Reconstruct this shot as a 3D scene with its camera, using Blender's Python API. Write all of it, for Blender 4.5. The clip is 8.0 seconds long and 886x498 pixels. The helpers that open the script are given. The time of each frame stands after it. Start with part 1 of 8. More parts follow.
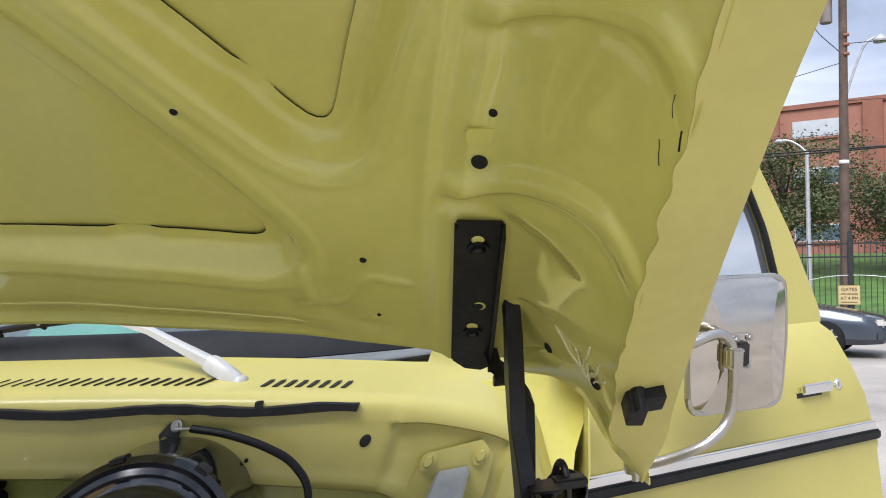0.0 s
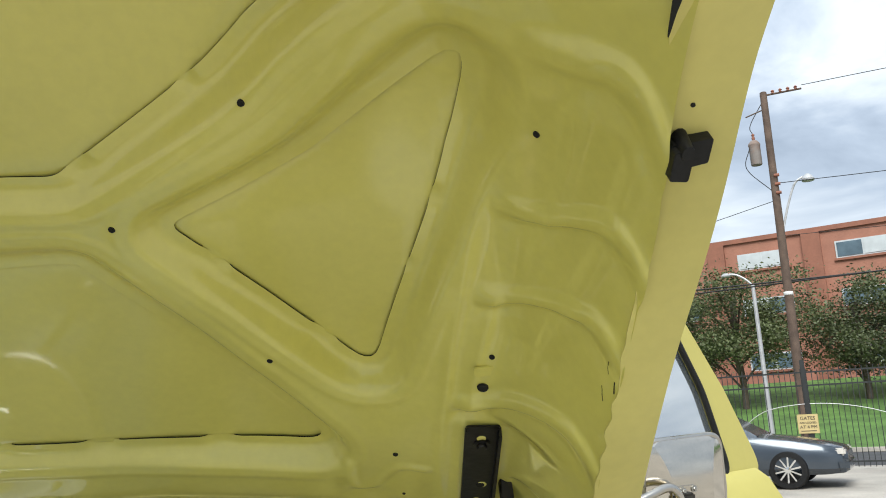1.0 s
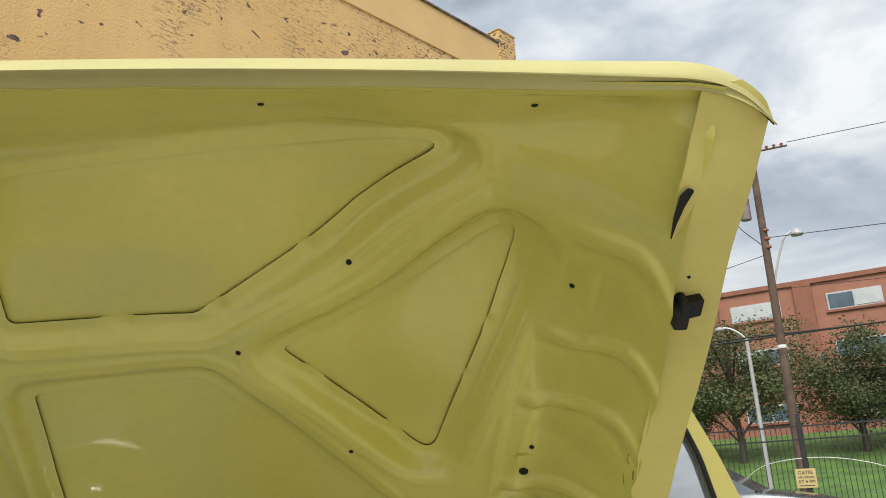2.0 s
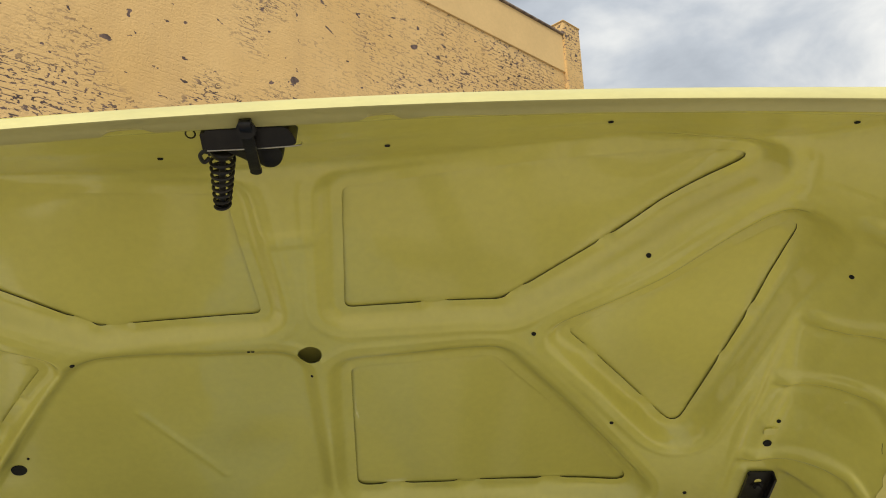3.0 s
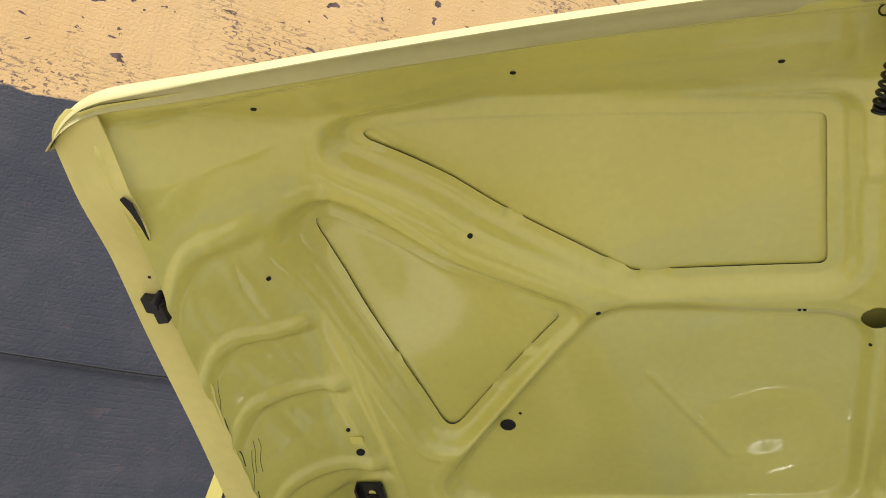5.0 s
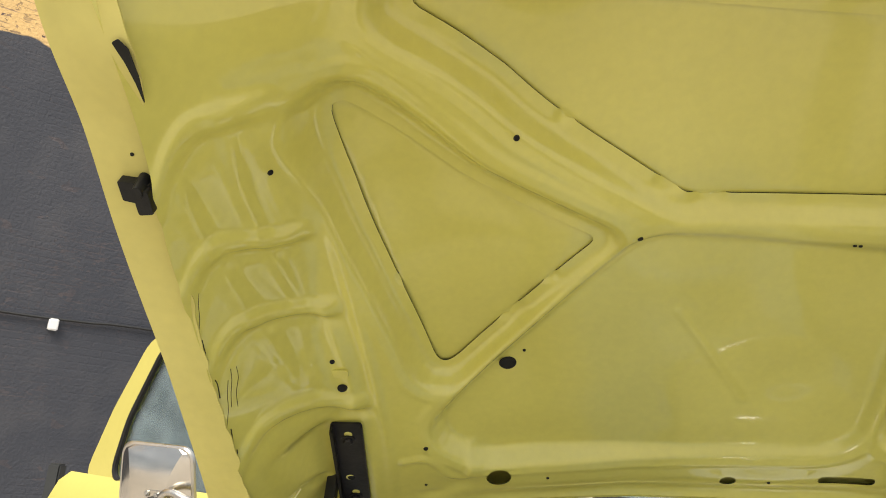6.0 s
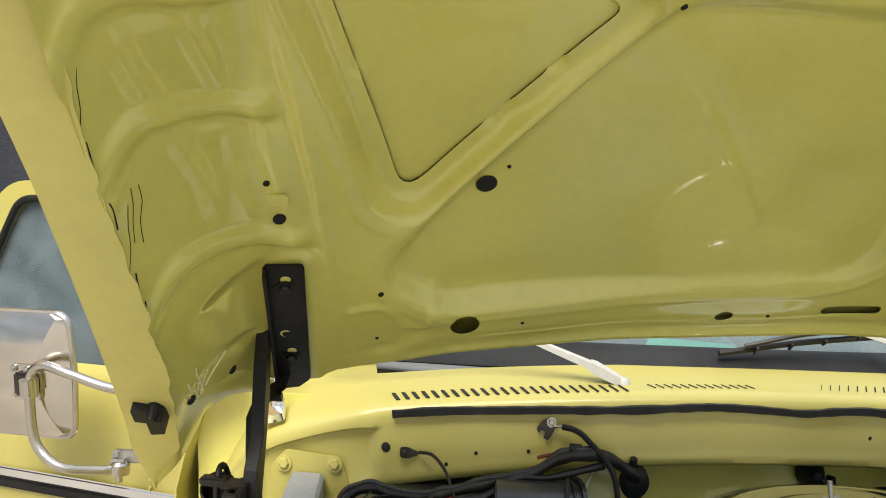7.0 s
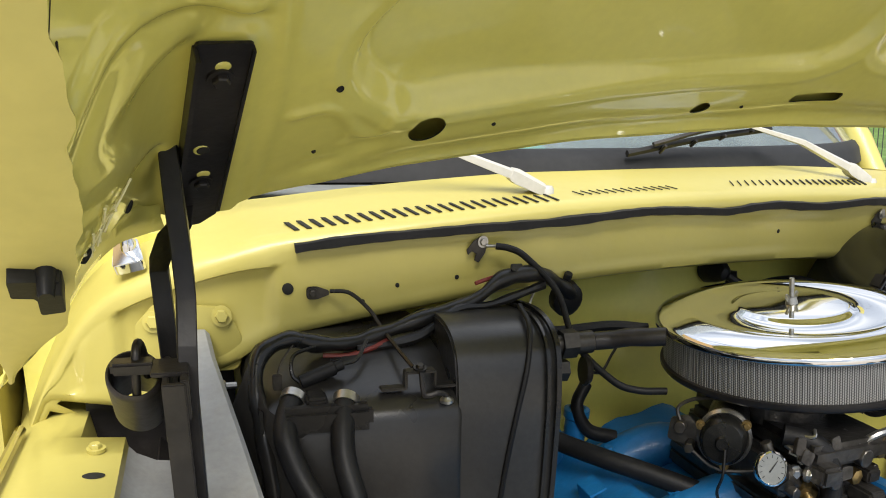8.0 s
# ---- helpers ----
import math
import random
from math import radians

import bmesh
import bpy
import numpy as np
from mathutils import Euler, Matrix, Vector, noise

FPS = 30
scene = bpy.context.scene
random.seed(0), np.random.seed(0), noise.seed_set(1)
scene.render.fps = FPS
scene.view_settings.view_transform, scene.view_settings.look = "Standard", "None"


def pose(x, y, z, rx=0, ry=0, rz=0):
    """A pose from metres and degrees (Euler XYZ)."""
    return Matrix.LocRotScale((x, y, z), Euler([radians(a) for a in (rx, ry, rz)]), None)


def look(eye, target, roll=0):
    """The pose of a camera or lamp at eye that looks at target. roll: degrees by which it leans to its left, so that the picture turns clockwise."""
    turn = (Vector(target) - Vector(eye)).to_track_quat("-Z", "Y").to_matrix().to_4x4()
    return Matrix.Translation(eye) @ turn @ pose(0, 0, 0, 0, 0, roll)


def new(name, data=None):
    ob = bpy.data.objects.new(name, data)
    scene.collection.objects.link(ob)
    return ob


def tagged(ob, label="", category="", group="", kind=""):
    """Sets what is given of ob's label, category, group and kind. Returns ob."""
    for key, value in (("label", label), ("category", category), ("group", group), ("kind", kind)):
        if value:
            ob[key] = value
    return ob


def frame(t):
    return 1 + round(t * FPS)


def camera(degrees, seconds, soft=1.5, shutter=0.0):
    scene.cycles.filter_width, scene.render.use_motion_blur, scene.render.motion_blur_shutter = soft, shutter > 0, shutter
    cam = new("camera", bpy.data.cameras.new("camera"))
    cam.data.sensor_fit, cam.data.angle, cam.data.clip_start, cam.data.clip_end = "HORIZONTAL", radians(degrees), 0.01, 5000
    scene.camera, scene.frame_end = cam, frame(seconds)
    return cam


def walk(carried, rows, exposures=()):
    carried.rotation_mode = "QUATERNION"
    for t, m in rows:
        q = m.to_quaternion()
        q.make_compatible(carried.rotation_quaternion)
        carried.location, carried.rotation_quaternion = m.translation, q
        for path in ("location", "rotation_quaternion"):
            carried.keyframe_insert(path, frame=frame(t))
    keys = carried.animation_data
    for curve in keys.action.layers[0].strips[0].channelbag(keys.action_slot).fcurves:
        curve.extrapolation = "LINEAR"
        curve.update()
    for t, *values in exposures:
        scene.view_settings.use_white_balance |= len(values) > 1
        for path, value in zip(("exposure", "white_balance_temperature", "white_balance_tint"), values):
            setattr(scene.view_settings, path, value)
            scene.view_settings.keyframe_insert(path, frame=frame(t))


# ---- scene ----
cam = camera(57.8, 8.0, 1.0)

PATH = [
    (0, (0.6427, -0.5256, 1.3653), (0.7128, 1.4703, 1.4740), -2.49),
    (0.5, (0.6084, -0.6740, 1.3977), (0.7404, 1.2998, 1.6920), -4.14),
    (1, (0.5741, -0.8234, 1.4184), (0.7658, 1.1163, 1.8665), -5.18),
    (1.2, (0.5560, -0.8839, 1.4304), (0.7658, 1.0427, 1.9245), -5.68),
    (2.3, (0.3929, -1.1084, 1.4534), (0.6117, 0.7936, 2.0318), -5.91),
    (2.5, (0.3048, -1.1378, 1.4521), (0.4893, 0.7698, 2.0239), -5.66),
    (3, (0.1486, -1.1837, 1.4405), (0.2444, 0.7322, 2.0064), -4.64),
    (3.5, (0.0511, -1.1887, 1.4331), (-0.0402, 0.7262, 2.0031), -2.72),
    (4, (-0.0549, -1.1631, 1.4272), (-0.3885, 0.7203, 2.0117), -0.59),
    (4.5, (-0.1487, -1.1158, 1.4181), (-0.6575, 0.7246, 2.0133), 1.63),
    (4.7, (-0.1811, -1.0974, 1.4128), (-0.7412, 0.7271, 2.0105), 2.71),
    (5.8, (-0.4175, -0.9707, 1.3866), (-0.7285, 0.9284, 1.9312), 3.66),
    (6, (-0.4499, -0.9467, 1.3824), (-0.6806, 0.9735, 1.8920), 3.66),
    (6.5, (-0.5199, -0.8386, 1.3706), (-0.6003, 1.1236, 1.7492), 2.38),
    (7, (-0.5718, -0.7039, 1.3648), (-0.4741, 1.2851, 1.5507), 0.84),
    (7.5, (-0.6562, -0.5786, 1.3496), (-0.2868, 1.3865, 1.3092), -0.26),
    (8, (-0.7734, -0.4319, 1.3554), (-0.0354, 1.4065, 1.0807), -1.63),
]
# Exposure in stops and white balance as the clip's own camera sets them; strengths of sky and sun.
EXPOSURES = [(0.0, 0.78, 5800, 15), (0.5, 0.73, 5800, 7), (1.0, 0.79, 6050, 6), (2.5, 0.45, 6700, 8), (3.0, 0.49, 6900, 8), (3.5, 0.53, 7200, 7), (4.0, 0.64, 7500, 5), (4.5, 0.82, 6100, 17),
             (6.0, 1.14, 6800, 10), (6.5, 1.03, 6550, 10), (7.0, 0.93, 6500, 10), (7.5, 1.0, 6400, 9), (8.0, 1.10, 6500, 11)]
SKY_GAIN, WORLD_STRENGTH, SUN_STRENGTH = 0.08, 0.80, 2.6
# The truck stands on a lot that falls away to one side: truck space is turned a little against the upright world.
TRUCK = Vector((0.0384, -0.0175, 1.0)).rotation_difference(Vector((0, 0, 1))).to_matrix().to_4x4()
walk(cam, [(t, TRUCK @ look(eye, target, roll)) for t, eye, target, roll in PATH], EXPOSURES)

# ---- world and light ----
SUN_AZIMUTH, SUN_ELEVATION = radians(200), radians(48)
world = bpy.data.worlds.new("overcast_sky")
scene.world = world
world.use_nodes = True
wn, wl = world.node_tree.nodes, world.node_tree.links
wn.clear()
w_out = wn.new("ShaderNodeOutputWorld")
w_bg = wn.new("ShaderNodeBackground")
w_sky = wn.new("ShaderNodeTexSky")
w_sky.sky_type, w_sky.sun_disc = "NISHITA", False
w_sky.sun_elevation, w_sky.sun_rotation = SUN_ELEVATION, SUN_AZIMUTH
w_gain = wn.new("ShaderNodeMixRGB")
w_gain.blend_type = "MULTIPLY"
w_gain.inputs[0].default_value = 1.0
w_gain.inputs[2].default_value = (SKY_GAIN, SKY_GAIN, SKY_GAIN, 1)
wl.new(w_sky.outputs[0], w_gain.inputs[1])
w_co = wn.new("ShaderNodeTexCoord")
w_map = wn.new("ShaderNodeMapping")
w_map.inputs["Scale"].default_value = (1.0, 1.0, 2.6)
wl.new(w_co.outputs["Generated"], w_map.inputs["Vector"])
w_noise = wn.new("ShaderNodeTexNoise")
w_noise.inputs["Scale"].default_value, w_noise.inputs["Detail"].default_value = 3.4, 9
w_noise.inputs["Roughness"].default_value, w_noise.inputs["Distortion"].default_value = 0.52, 0.35
wl.new(w_map.outputs[0], w_noise.inputs["Vector"])
w_cloud = wn.new("ShaderNodeValToRGB")
w_cloud.color_ramp.elements[0].position, w_cloud.color_ramp.elements[0].color = 0.34, (0.30, 0.34, 0.41, 1)
w_cloud.color_ramp.elements[1].position, w_cloud.color_ramp.elements[1].color = 0.66, (0.91, 0.925, 0.94, 1)
w_mid = w_cloud.color_ramp.elements.new(0.5)
w_mid.color = (0.53, 0.58, 0.66, 1)
wl.new(w_noise.outputs["Fac"], w_cloud.inputs[0])
w_mix = wn.new("ShaderNodeMixRGB")
w_mix.inputs[0].default_value = 0.88
wl.new(w_gain.outputs[0], w_mix.inputs[1])
wl.new(w_cloud.outputs[0], w_mix.inputs[2])
# An overcast dome is brighter overhead than towards the horizon.
w_dir = wn.new("ShaderNodeSeparateXYZ")
wl.new(w_co.outputs["Generated"], w_dir.inputs[0])
w_dome = wn.new("ShaderNodeMapRange")
w_dome.inputs[1].default_value, w_dome.inputs[2].default_value, w_dome.inputs[3].default_value, w_dome.inputs[4].default_value = 0.0, 1.0, 0.74, 1.32
wl.new(w_dir.outputs["Z"], w_dome.inputs[0])
w_lit = wn.new("ShaderNodeVectorMath")
w_lit.operation = "SCALE"
wl.new(w_mix.outputs[0], w_lit.inputs[0])
wl.new(w_dome.outputs[0], w_lit.inputs["Scale"])
wl.new(w_lit.outputs[0], w_bg.inputs[0])
w_bg.inputs[1].default_value = WORLD_STRENGTH
wl.new(w_bg.outputs[0], w_out.inputs[0])

sun = new("sun", bpy.data.lights.new("sun", "SUN"))
sun.data.energy, sun.data.angle, sun.data.color = SUN_STRENGTH, radians(35), (1.0, 0.95, 0.86)
sun_from = Vector((math.sin(SUN_AZIMUTH) * math.cos(SUN_ELEVATION), math.cos(SUN_AZIMUTH) * math.cos(SUN_ELEVATION), math.sin(SUN_ELEVATION)))
sun.matrix_world = look(sun_from * 50, (0, 0, 0))


# ---- materials ----
def material(name, colour, rough=0.5, metal=0.0, coat=0.0, spread=0.0, scale=30.0, fine=300.0, bump=0.0, bump_scale=None, second=None, amount=0.5,
             patch=4.0, island=0.0, rough_spread=0.0, sharp=(0.45, 0.65)):
    """Principled surface: colour varied at two scales, a second colour in patches, gloss variation and bump."""
    m = bpy.data.materials.new(name)
    m.use_nodes = True
    n, l = m.node_tree.nodes, m.node_tree.links
    b = n["Principled BSDF"]
    b.inputs["Roughness"].default_value, b.inputs["Metallic"].default_value = rough, metal
    b.inputs["Coat Weight"].default_value, b.inputs["Coat Roughness"].default_value = coat, 0.06
    co = n.new("ShaderNodeTexCoord")

    def noise_at(s, detail=4):
        t = n.new("ShaderNodeTexNoise")
        t.inputs["Scale"].default_value, t.inputs["Detail"].default_value = s, detail
        l.new(co.outputs["Object"], t.inputs["Vector"])
        return t.outputs["Fac"]

    base = n.new("ShaderNodeRGB")
    base.outputs[0].default_value = (*colour, 1)
    out = base.outputs[0]
    if second:
        ramp = n.new("ShaderNodeValToRGB")
        ramp.color_ramp.elements[0].position, ramp.color_ramp.elements[1].position = sharp
        l.new(noise_at(patch, 8), ramp.inputs[0])
        mul = n.new("ShaderNodeMath")
        mul.operation = "MULTIPLY"
        mul.inputs[1].default_value = amount
        l.new(ramp.outputs[0], mul.inputs[0])
        mix = n.new("ShaderNodeMixRGB")
        l.new(mul.outputs[0], mix.inputs[0])
        l.new(out, mix.inputs[1])
        mix.inputs[2].default_value = (*second, 1)
        out = mix.outputs[0]
    if spread:
        for s, k in ((scale, 1.0), (fine, 0.5)):
            rng = n.new("ShaderNodeMapRange")
            rng.inputs[1].default_value, rng.inputs[2].default_value = 0.3, 0.7
            rng.inputs[3].default_value, rng.inputs[4].default_value = 1 - spread * k, 1 + spread * k
            l.new(noise_at(s), rng.inputs[0])
            mix = n.new("ShaderNodeMixRGB")
            mix.blend_type = "MULTIPLY"
            mix.inputs[0].default_value = 1
            l.new(out, mix.inputs[1])
            l.new(rng.outputs[0], mix.inputs[2])
            out = mix.outputs[0]
    if island:
        info = n.new("ShaderNodeObjectInfo")
        geo = n.new("ShaderNodeNewGeometry")
        add = n.new("ShaderNodeMath")
        l.new(info.outputs["Random"], add.inputs[0])
        l.new(geo.outputs["Random Per Island"], add.inputs[1])
        rng = n.new("ShaderNodeMapRange")
        rng.inputs[2].default_value = 2.0
        rng.inputs[3].default_value, rng.inputs[4].default_value = 1 - island, 1 + island
        l.new(add.outputs[0], rng.inputs[0])
        mix = n.new("ShaderNodeMixRGB")
        mix.blend_type = "MULTIPLY"
        mix.inputs[0].default_value = 1
        l.new(out, mix.inputs[1])
        l.new(rng.outputs[0], mix.inputs[2])
        out = mix.outputs[0]
    l.new(out, b.inputs["Base Color"])
    if rough_spread:
        rng = n.new("ShaderNodeMapRange")
        rng.inputs[1].default_value, rng.inputs[2].default_value = 0.3, 0.7
        rng.inputs[3].default_value, rng.inputs[4].default_value = max(0.02, rough - rough_spread), rough + rough_spread
        l.new(noise_at(scale * 0.6), rng.inputs[0])
        l.new(rng.outputs[0], b.inputs["Roughness"])
    if bump:
        bp = n.new("ShaderNodeBump")
        bp.inputs["Strength"].default_value, bp.inputs["Distance"].default_value = 1.0, bump
        l.new(noise_at(bump_scale or fine, 3), bp.inputs["Height"])
        l.new(bp.outputs[0], b.inputs["Normal"])
    return m


# YELLOW and YELLOW_IN are one paint: darkened where lit, lightened under the hood.
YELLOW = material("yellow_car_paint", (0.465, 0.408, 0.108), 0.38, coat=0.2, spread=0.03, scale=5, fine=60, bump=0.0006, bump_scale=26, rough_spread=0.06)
YELLOW_IN = material("yellow_paint_lightened_under_hood", (0.70, 0.645, 0.15), 0.34, coat=1.0, spread=0.05, scale=4, fine=90, bump=0.0012, bump_scale=16,
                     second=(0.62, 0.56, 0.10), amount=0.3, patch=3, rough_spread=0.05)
# Same yellow, paled and darkened in base colour against sun on the lip.
FRONT_PAINT = material("yellow_front_edge_toned_for_sun", (0.50, 0.46, 0.19), 0.62, spread=0.06, scale=6, fine=80, bump=0.0006, bump_scale=30, second=(0.44, 0.41, 0.18), amount=0.35, patch=9, rough_spread=0.08)
# Same yellow, lightened in base colour for the dimmer folded side edges.
LIP_PAINT = material("yellow_paint_lightened_on_edges", (0.66, 0.585, 0.175), 0.60, spread=0.05, scale=6, fine=80, bump=0.0006, bump_scale=30, second=(0.56, 0.50, 0.145), amount=0.35, patch=9, rough_spread=0.08)
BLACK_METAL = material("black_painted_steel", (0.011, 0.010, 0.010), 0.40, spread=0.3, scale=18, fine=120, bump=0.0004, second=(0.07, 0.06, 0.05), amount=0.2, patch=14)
BLACK_PLASTIC = material("dusty_black_plastic", (0.010, 0.010, 0.0095), 0.30, spread=0.25, scale=10, fine=150, bump=0.0003, second=(0.045, 0.038, 0.030), amount=0.25, patch=8, rough_spread=0.1)
# Black base colour lifted to paint in the drum's soft sheen.
DRUM_BLACK = material("black_drum_paint_with_sheen", (0.021, 0.021, 0.0205), 0.36, spread=0.3, scale=10, fine=150, bump=0.0002, second=(0.035, 0.033, 0.029), amount=0.35, patch=9, rough_spread=0.1)
RUBBER = material("black_rubber", (0.010, 0.010, 0.0105), 0.5, spread=0.3, scale=25, fine=200, bump=0.0003)
SPRING_STEEL = material("oiled_spring_steel", (0.05, 0.046, 0.04), 0.4, metal=0.7, spread=0.3, scale=40, fine=200)
GREY_PAINT = material("dull_grey_steel", (0.36, 0.37, 0.38), 0.5, metal=0.25, spread=0.12, scale=9, fine=140, bump=0.0005, second=(0.24, 0.235, 0.22), amount=0.4, patch=10)
CHROME = material("chrome", (0.80, 0.80, 0.79), 0.045, metal=1.0, spread=0.02, scale=20)
STAINLESS = material("brushed_stainless", (0.60, 0.56, 0.49), 0.13, metal=1.0, spread=0.05, scale=12, fine=150, rough_spread=0.08)
ZINC = material("zinc_plated_steel", (0.42, 0.41, 0.38), 0.3, metal=0.9, spread=0.15, scale=60, fine=300)
BRASS = material("tarnished_brass", (0.30, 0.21, 0.085), 0.38, metal=0.9, spread=0.2, scale=60)
BLUE = material("blue_engine_paint", (0.008, 0.155, 0.40), 0.46, coat=0.1, spread=0.15, scale=14, fine=90, bump=0.0012, bump_scale=90, second=(0.008, 0.05, 0.11), amount=0.6, patch=7)
DUSTY_CASE = material("dust_covered_black_case", (0.019, 0.018, 0.0165), 0.36, spread=0.3, scale=9, fine=150, bump=0.00015, second=(0.060, 0.053, 0.044), amount=0.35, patch=6, rough_spread=0.1)
CAST_ALU = material("cast_aluminium", (0.12, 0.113, 0.105), 0.34, metal=0.85, spread=0.3, scale=30, fine=150, bump=0.001, bump_scale=120, second=(0.05, 0.042, 0.03), amount=0.8, patch=14)
WHITE_ARM = material("silver_white_wiper_paint", (0.46, 0.455, 0.42), 0.35, spread=0.08, scale=20, fine=150)
DARK_GLASSY = material("black_windscreen_surround", (0.022, 0.023, 0.025), 0.62, spread=0.2, scale=8, fine=90)
DARK_GLASSY.node_tree.nodes["Principled BSDF"].inputs["Specular IOR Level"].default_value = 0.15
# Grey lightened for dust and for the sky's brightness on the windscreen.
DASH = material("dusty_sunlit_grey_dash", (0.26, 0.28, 0.30), 0.7, spread=0.15, scale=6, fine=60)
DULL_ALLOY = material("dull_bare_alloy", (0.52, 0.49, 0.44), 0.30, metal=1.0, spread=0.06, scale=20, fine=200, bump=0.0003, bump_scale=120, rough_spread=0.06)
SEALANT = material("pale_seam_sealant", (0.80, 0.76, 0.46), 0.6, spread=0.1, scale=40)
RED_WIRE = material("red_wire", (0.20, 0.028, 0.018), 0.5, spread=0.1)
# Near-black colour painted in for the shade of holes, slots and gaps.
DARK_VOID = material("painted_opening_shade", (0.012, 0.012, 0.009), 0.9, spread=0.2)


GLOSS_BLACK = material("glossy_black_enamel", (0.008, 0.008, 0.009), 0.14, coat=0.6, spread=0.2, scale=12)
for m_, s_ in ((BLACK_METAL, 0.35), (BLACK_PLASTIC, 0.38), (RUBBER, 0.28)):
    m_.node_tree.nodes["Principled BSDF"].inputs["Specular IOR Level"].default_value = s_


def glass_material(name, tint, rough=0.0):
    m = bpy.data.materials.new(name)
    m.use_nodes = True
    n, l = m.node_tree.nodes, m.node_tree.links
    n.remove(n["Principled BSDF"])
    mix, clear, gloss, fres = n.new("ShaderNodeMixShader"), n.new("ShaderNodeBsdfTransparent"), n.new("ShaderNodeBsdfGlossy"), n.new("ShaderNodeFresnel")
    clear.inputs[0].default_value = (*tint, 1)
    gloss.inputs["Roughness"].default_value = rough
    fres.inputs["IOR"].default_value = 1.5
    l.new(fres.outputs[0], mix.inputs[0])
    l.new(clear.outputs[0], mix.inputs[1])
    l.new(gloss.outputs[0], mix.inputs[2])
    # Blue-grey film paints sky reflection and haze into the glass.
    film, sky_haze = n.new("ShaderNodeMixShader"), n.new("ShaderNodeBsdfDiffuse")
    sky_haze.inputs[0].default_value = (0.50, 0.56, 0.60, 1)
    haze_noise = n.new("ShaderNodeTexNoise")
    haze_noise.inputs["Scale"].default_value, haze_noise.inputs["Detail"].default_value = 5, 6
    span = n.new("ShaderNodeMapRange")
    span.inputs[1].default_value, span.inputs[2].default_value, span.inputs[3].default_value, span.inputs[4].default_value = 0.3, 0.7, 0.07, 0.15
    l.new(haze_noise.outputs["Fac"], span.inputs[0])
    l.new(span.outputs[0], film.inputs[0])
    l.new(mix.outputs[0], film.inputs[1])
    l.new(sky_haze.outputs[0], film.inputs[2])
    l.new(film.outputs[0], n["Material Output"].inputs[0])
    return m


GLASS = glass_material("car_window_glass", (0.58, 0.71, 0.70), 0.01)
GREEN_PLASTIC = material("green_plastic", (0.03, 0.50, 0.30), 0.4, spread=0.1, scale=20)


# ---- building blocks ----
BASE = {}


def thing(name, base, label, category, group="", kind="", space=None):
    """An Empty at the base of a thing; parts are given in the same space as the base. Things of the body follow its bow."""
    ob = new(name)
    if space is None:
        space = TRUCK
    else:
        SQUARE.add(ob.name)
    ob.empty_display_size = 0.05
    ob.matrix_world = space @ Matrix.Translation(base)
    BASE[ob.name] = Vector(base)
    return tagged(ob, label, category, group, kind)


# The body leans and bows a little against its square drawing: shifts per 1, x, y, z, xx, xy, xz, xxx.
BOW = np.array([
    (0.0014, -0.0363, -0.0084),
    (-0.0728, -0.0185, -0.0099),
    (0.0964, 0.0538, 0.0403),
    (0.1518, -0.0589, 0.0588),
    (-0.0240, 0.1190, 0.0371),
    (0.0058, 0.0713, -0.0353),
    (0.2559, 0.0964, -0.0322),
    (0.0146, 0.0320, 0.0125),
])
SQUARE = set()


def settled(p):
    x, y, z = min(0.9, max(-0.9, p.x)), min(0.66, max(0.05, p.y)) - 0.5, min(1.32, max(0.92, p.z)) - 1.15
    return p + Vector(np.array((1, x, y, z, x * x, x * y, x * z, x ** 3)) @ BOW)


def settled_mirrored(p):
    q = settled(Vector((-p.x, p.y, p.z)))
    return Vector((-q.x, q.y, q.z))


def part(name, bm, mat, parent, label="", smooth=40, kind="", shape=None):
    """Links a bmesh as one mesh object under a thing or under a part."""
    base = BASE[parent.name]
    square = parent.name in SQUARE
    if shape is None and not square:
        shape = settled
    if shape:
        for vert in bm.verts:
            vert.co = shape(vert.co)
    bmesh.ops.translate(bm, verts=bm.verts, vec=-base)
    me = bpy.data.meshes.new(name)
    bm.to_mesh(me)
    bm.free()
    ob = new(name, me)
    for m in mat if isinstance(mat, (list, tuple)) else (mat,):
        me.materials.append(m)
    ob.parent = parent
    BASE[ob.name] = base
    if square:
        SQUARE.add(ob.name)
    if smooth:
        for p in me.polygons:
            p.use_smooth = True
        me.set_sharp_from_angle(angle=radians(smooth))
    return tagged(ob, label, kind=kind)


def box(x0, x1, y0, y1, z0, z1, bevel=0.0, m=None, seg=2):
    bm = bmesh.new()
    bmesh.ops.create_cube(bm, size=1)
    bmesh.ops.scale(bm, verts=bm.verts, vec=(x1 - x0, y1 - y0, z1 - z0))
    bmesh.ops.translate(bm, verts=bm.verts, vec=((x0 + x1) / 2, (y0 + y1) / 2, (z0 + z1) / 2))
    if bevel:
        bmesh.ops.bevel(bm, geom=bm.edges[:], offset=bevel, segments=seg, affect="EDGES", clamp_overlap=True)
    if m:
        bmesh.ops.transform(bm, matrix=m, verts=bm.verts)
    return bm


def merge(*bms):
    """Several bmeshes in one."""
    out = bmesh.new()
    for b in bms:
        me = bpy.data.meshes.new("t")
        b.to_mesh(me)
        b.free()
        out.from_mesh(me)
        bpy.data.meshes.remove(me)
    return out


def along(a, b):
    """A frame at a whose z axis points to b."""
    a, b = Vector(a), Vector(b)
    return Matrix.Translation(a) @ (b - a).to_track_quat("Z", "Y").to_matrix().to_4x4()


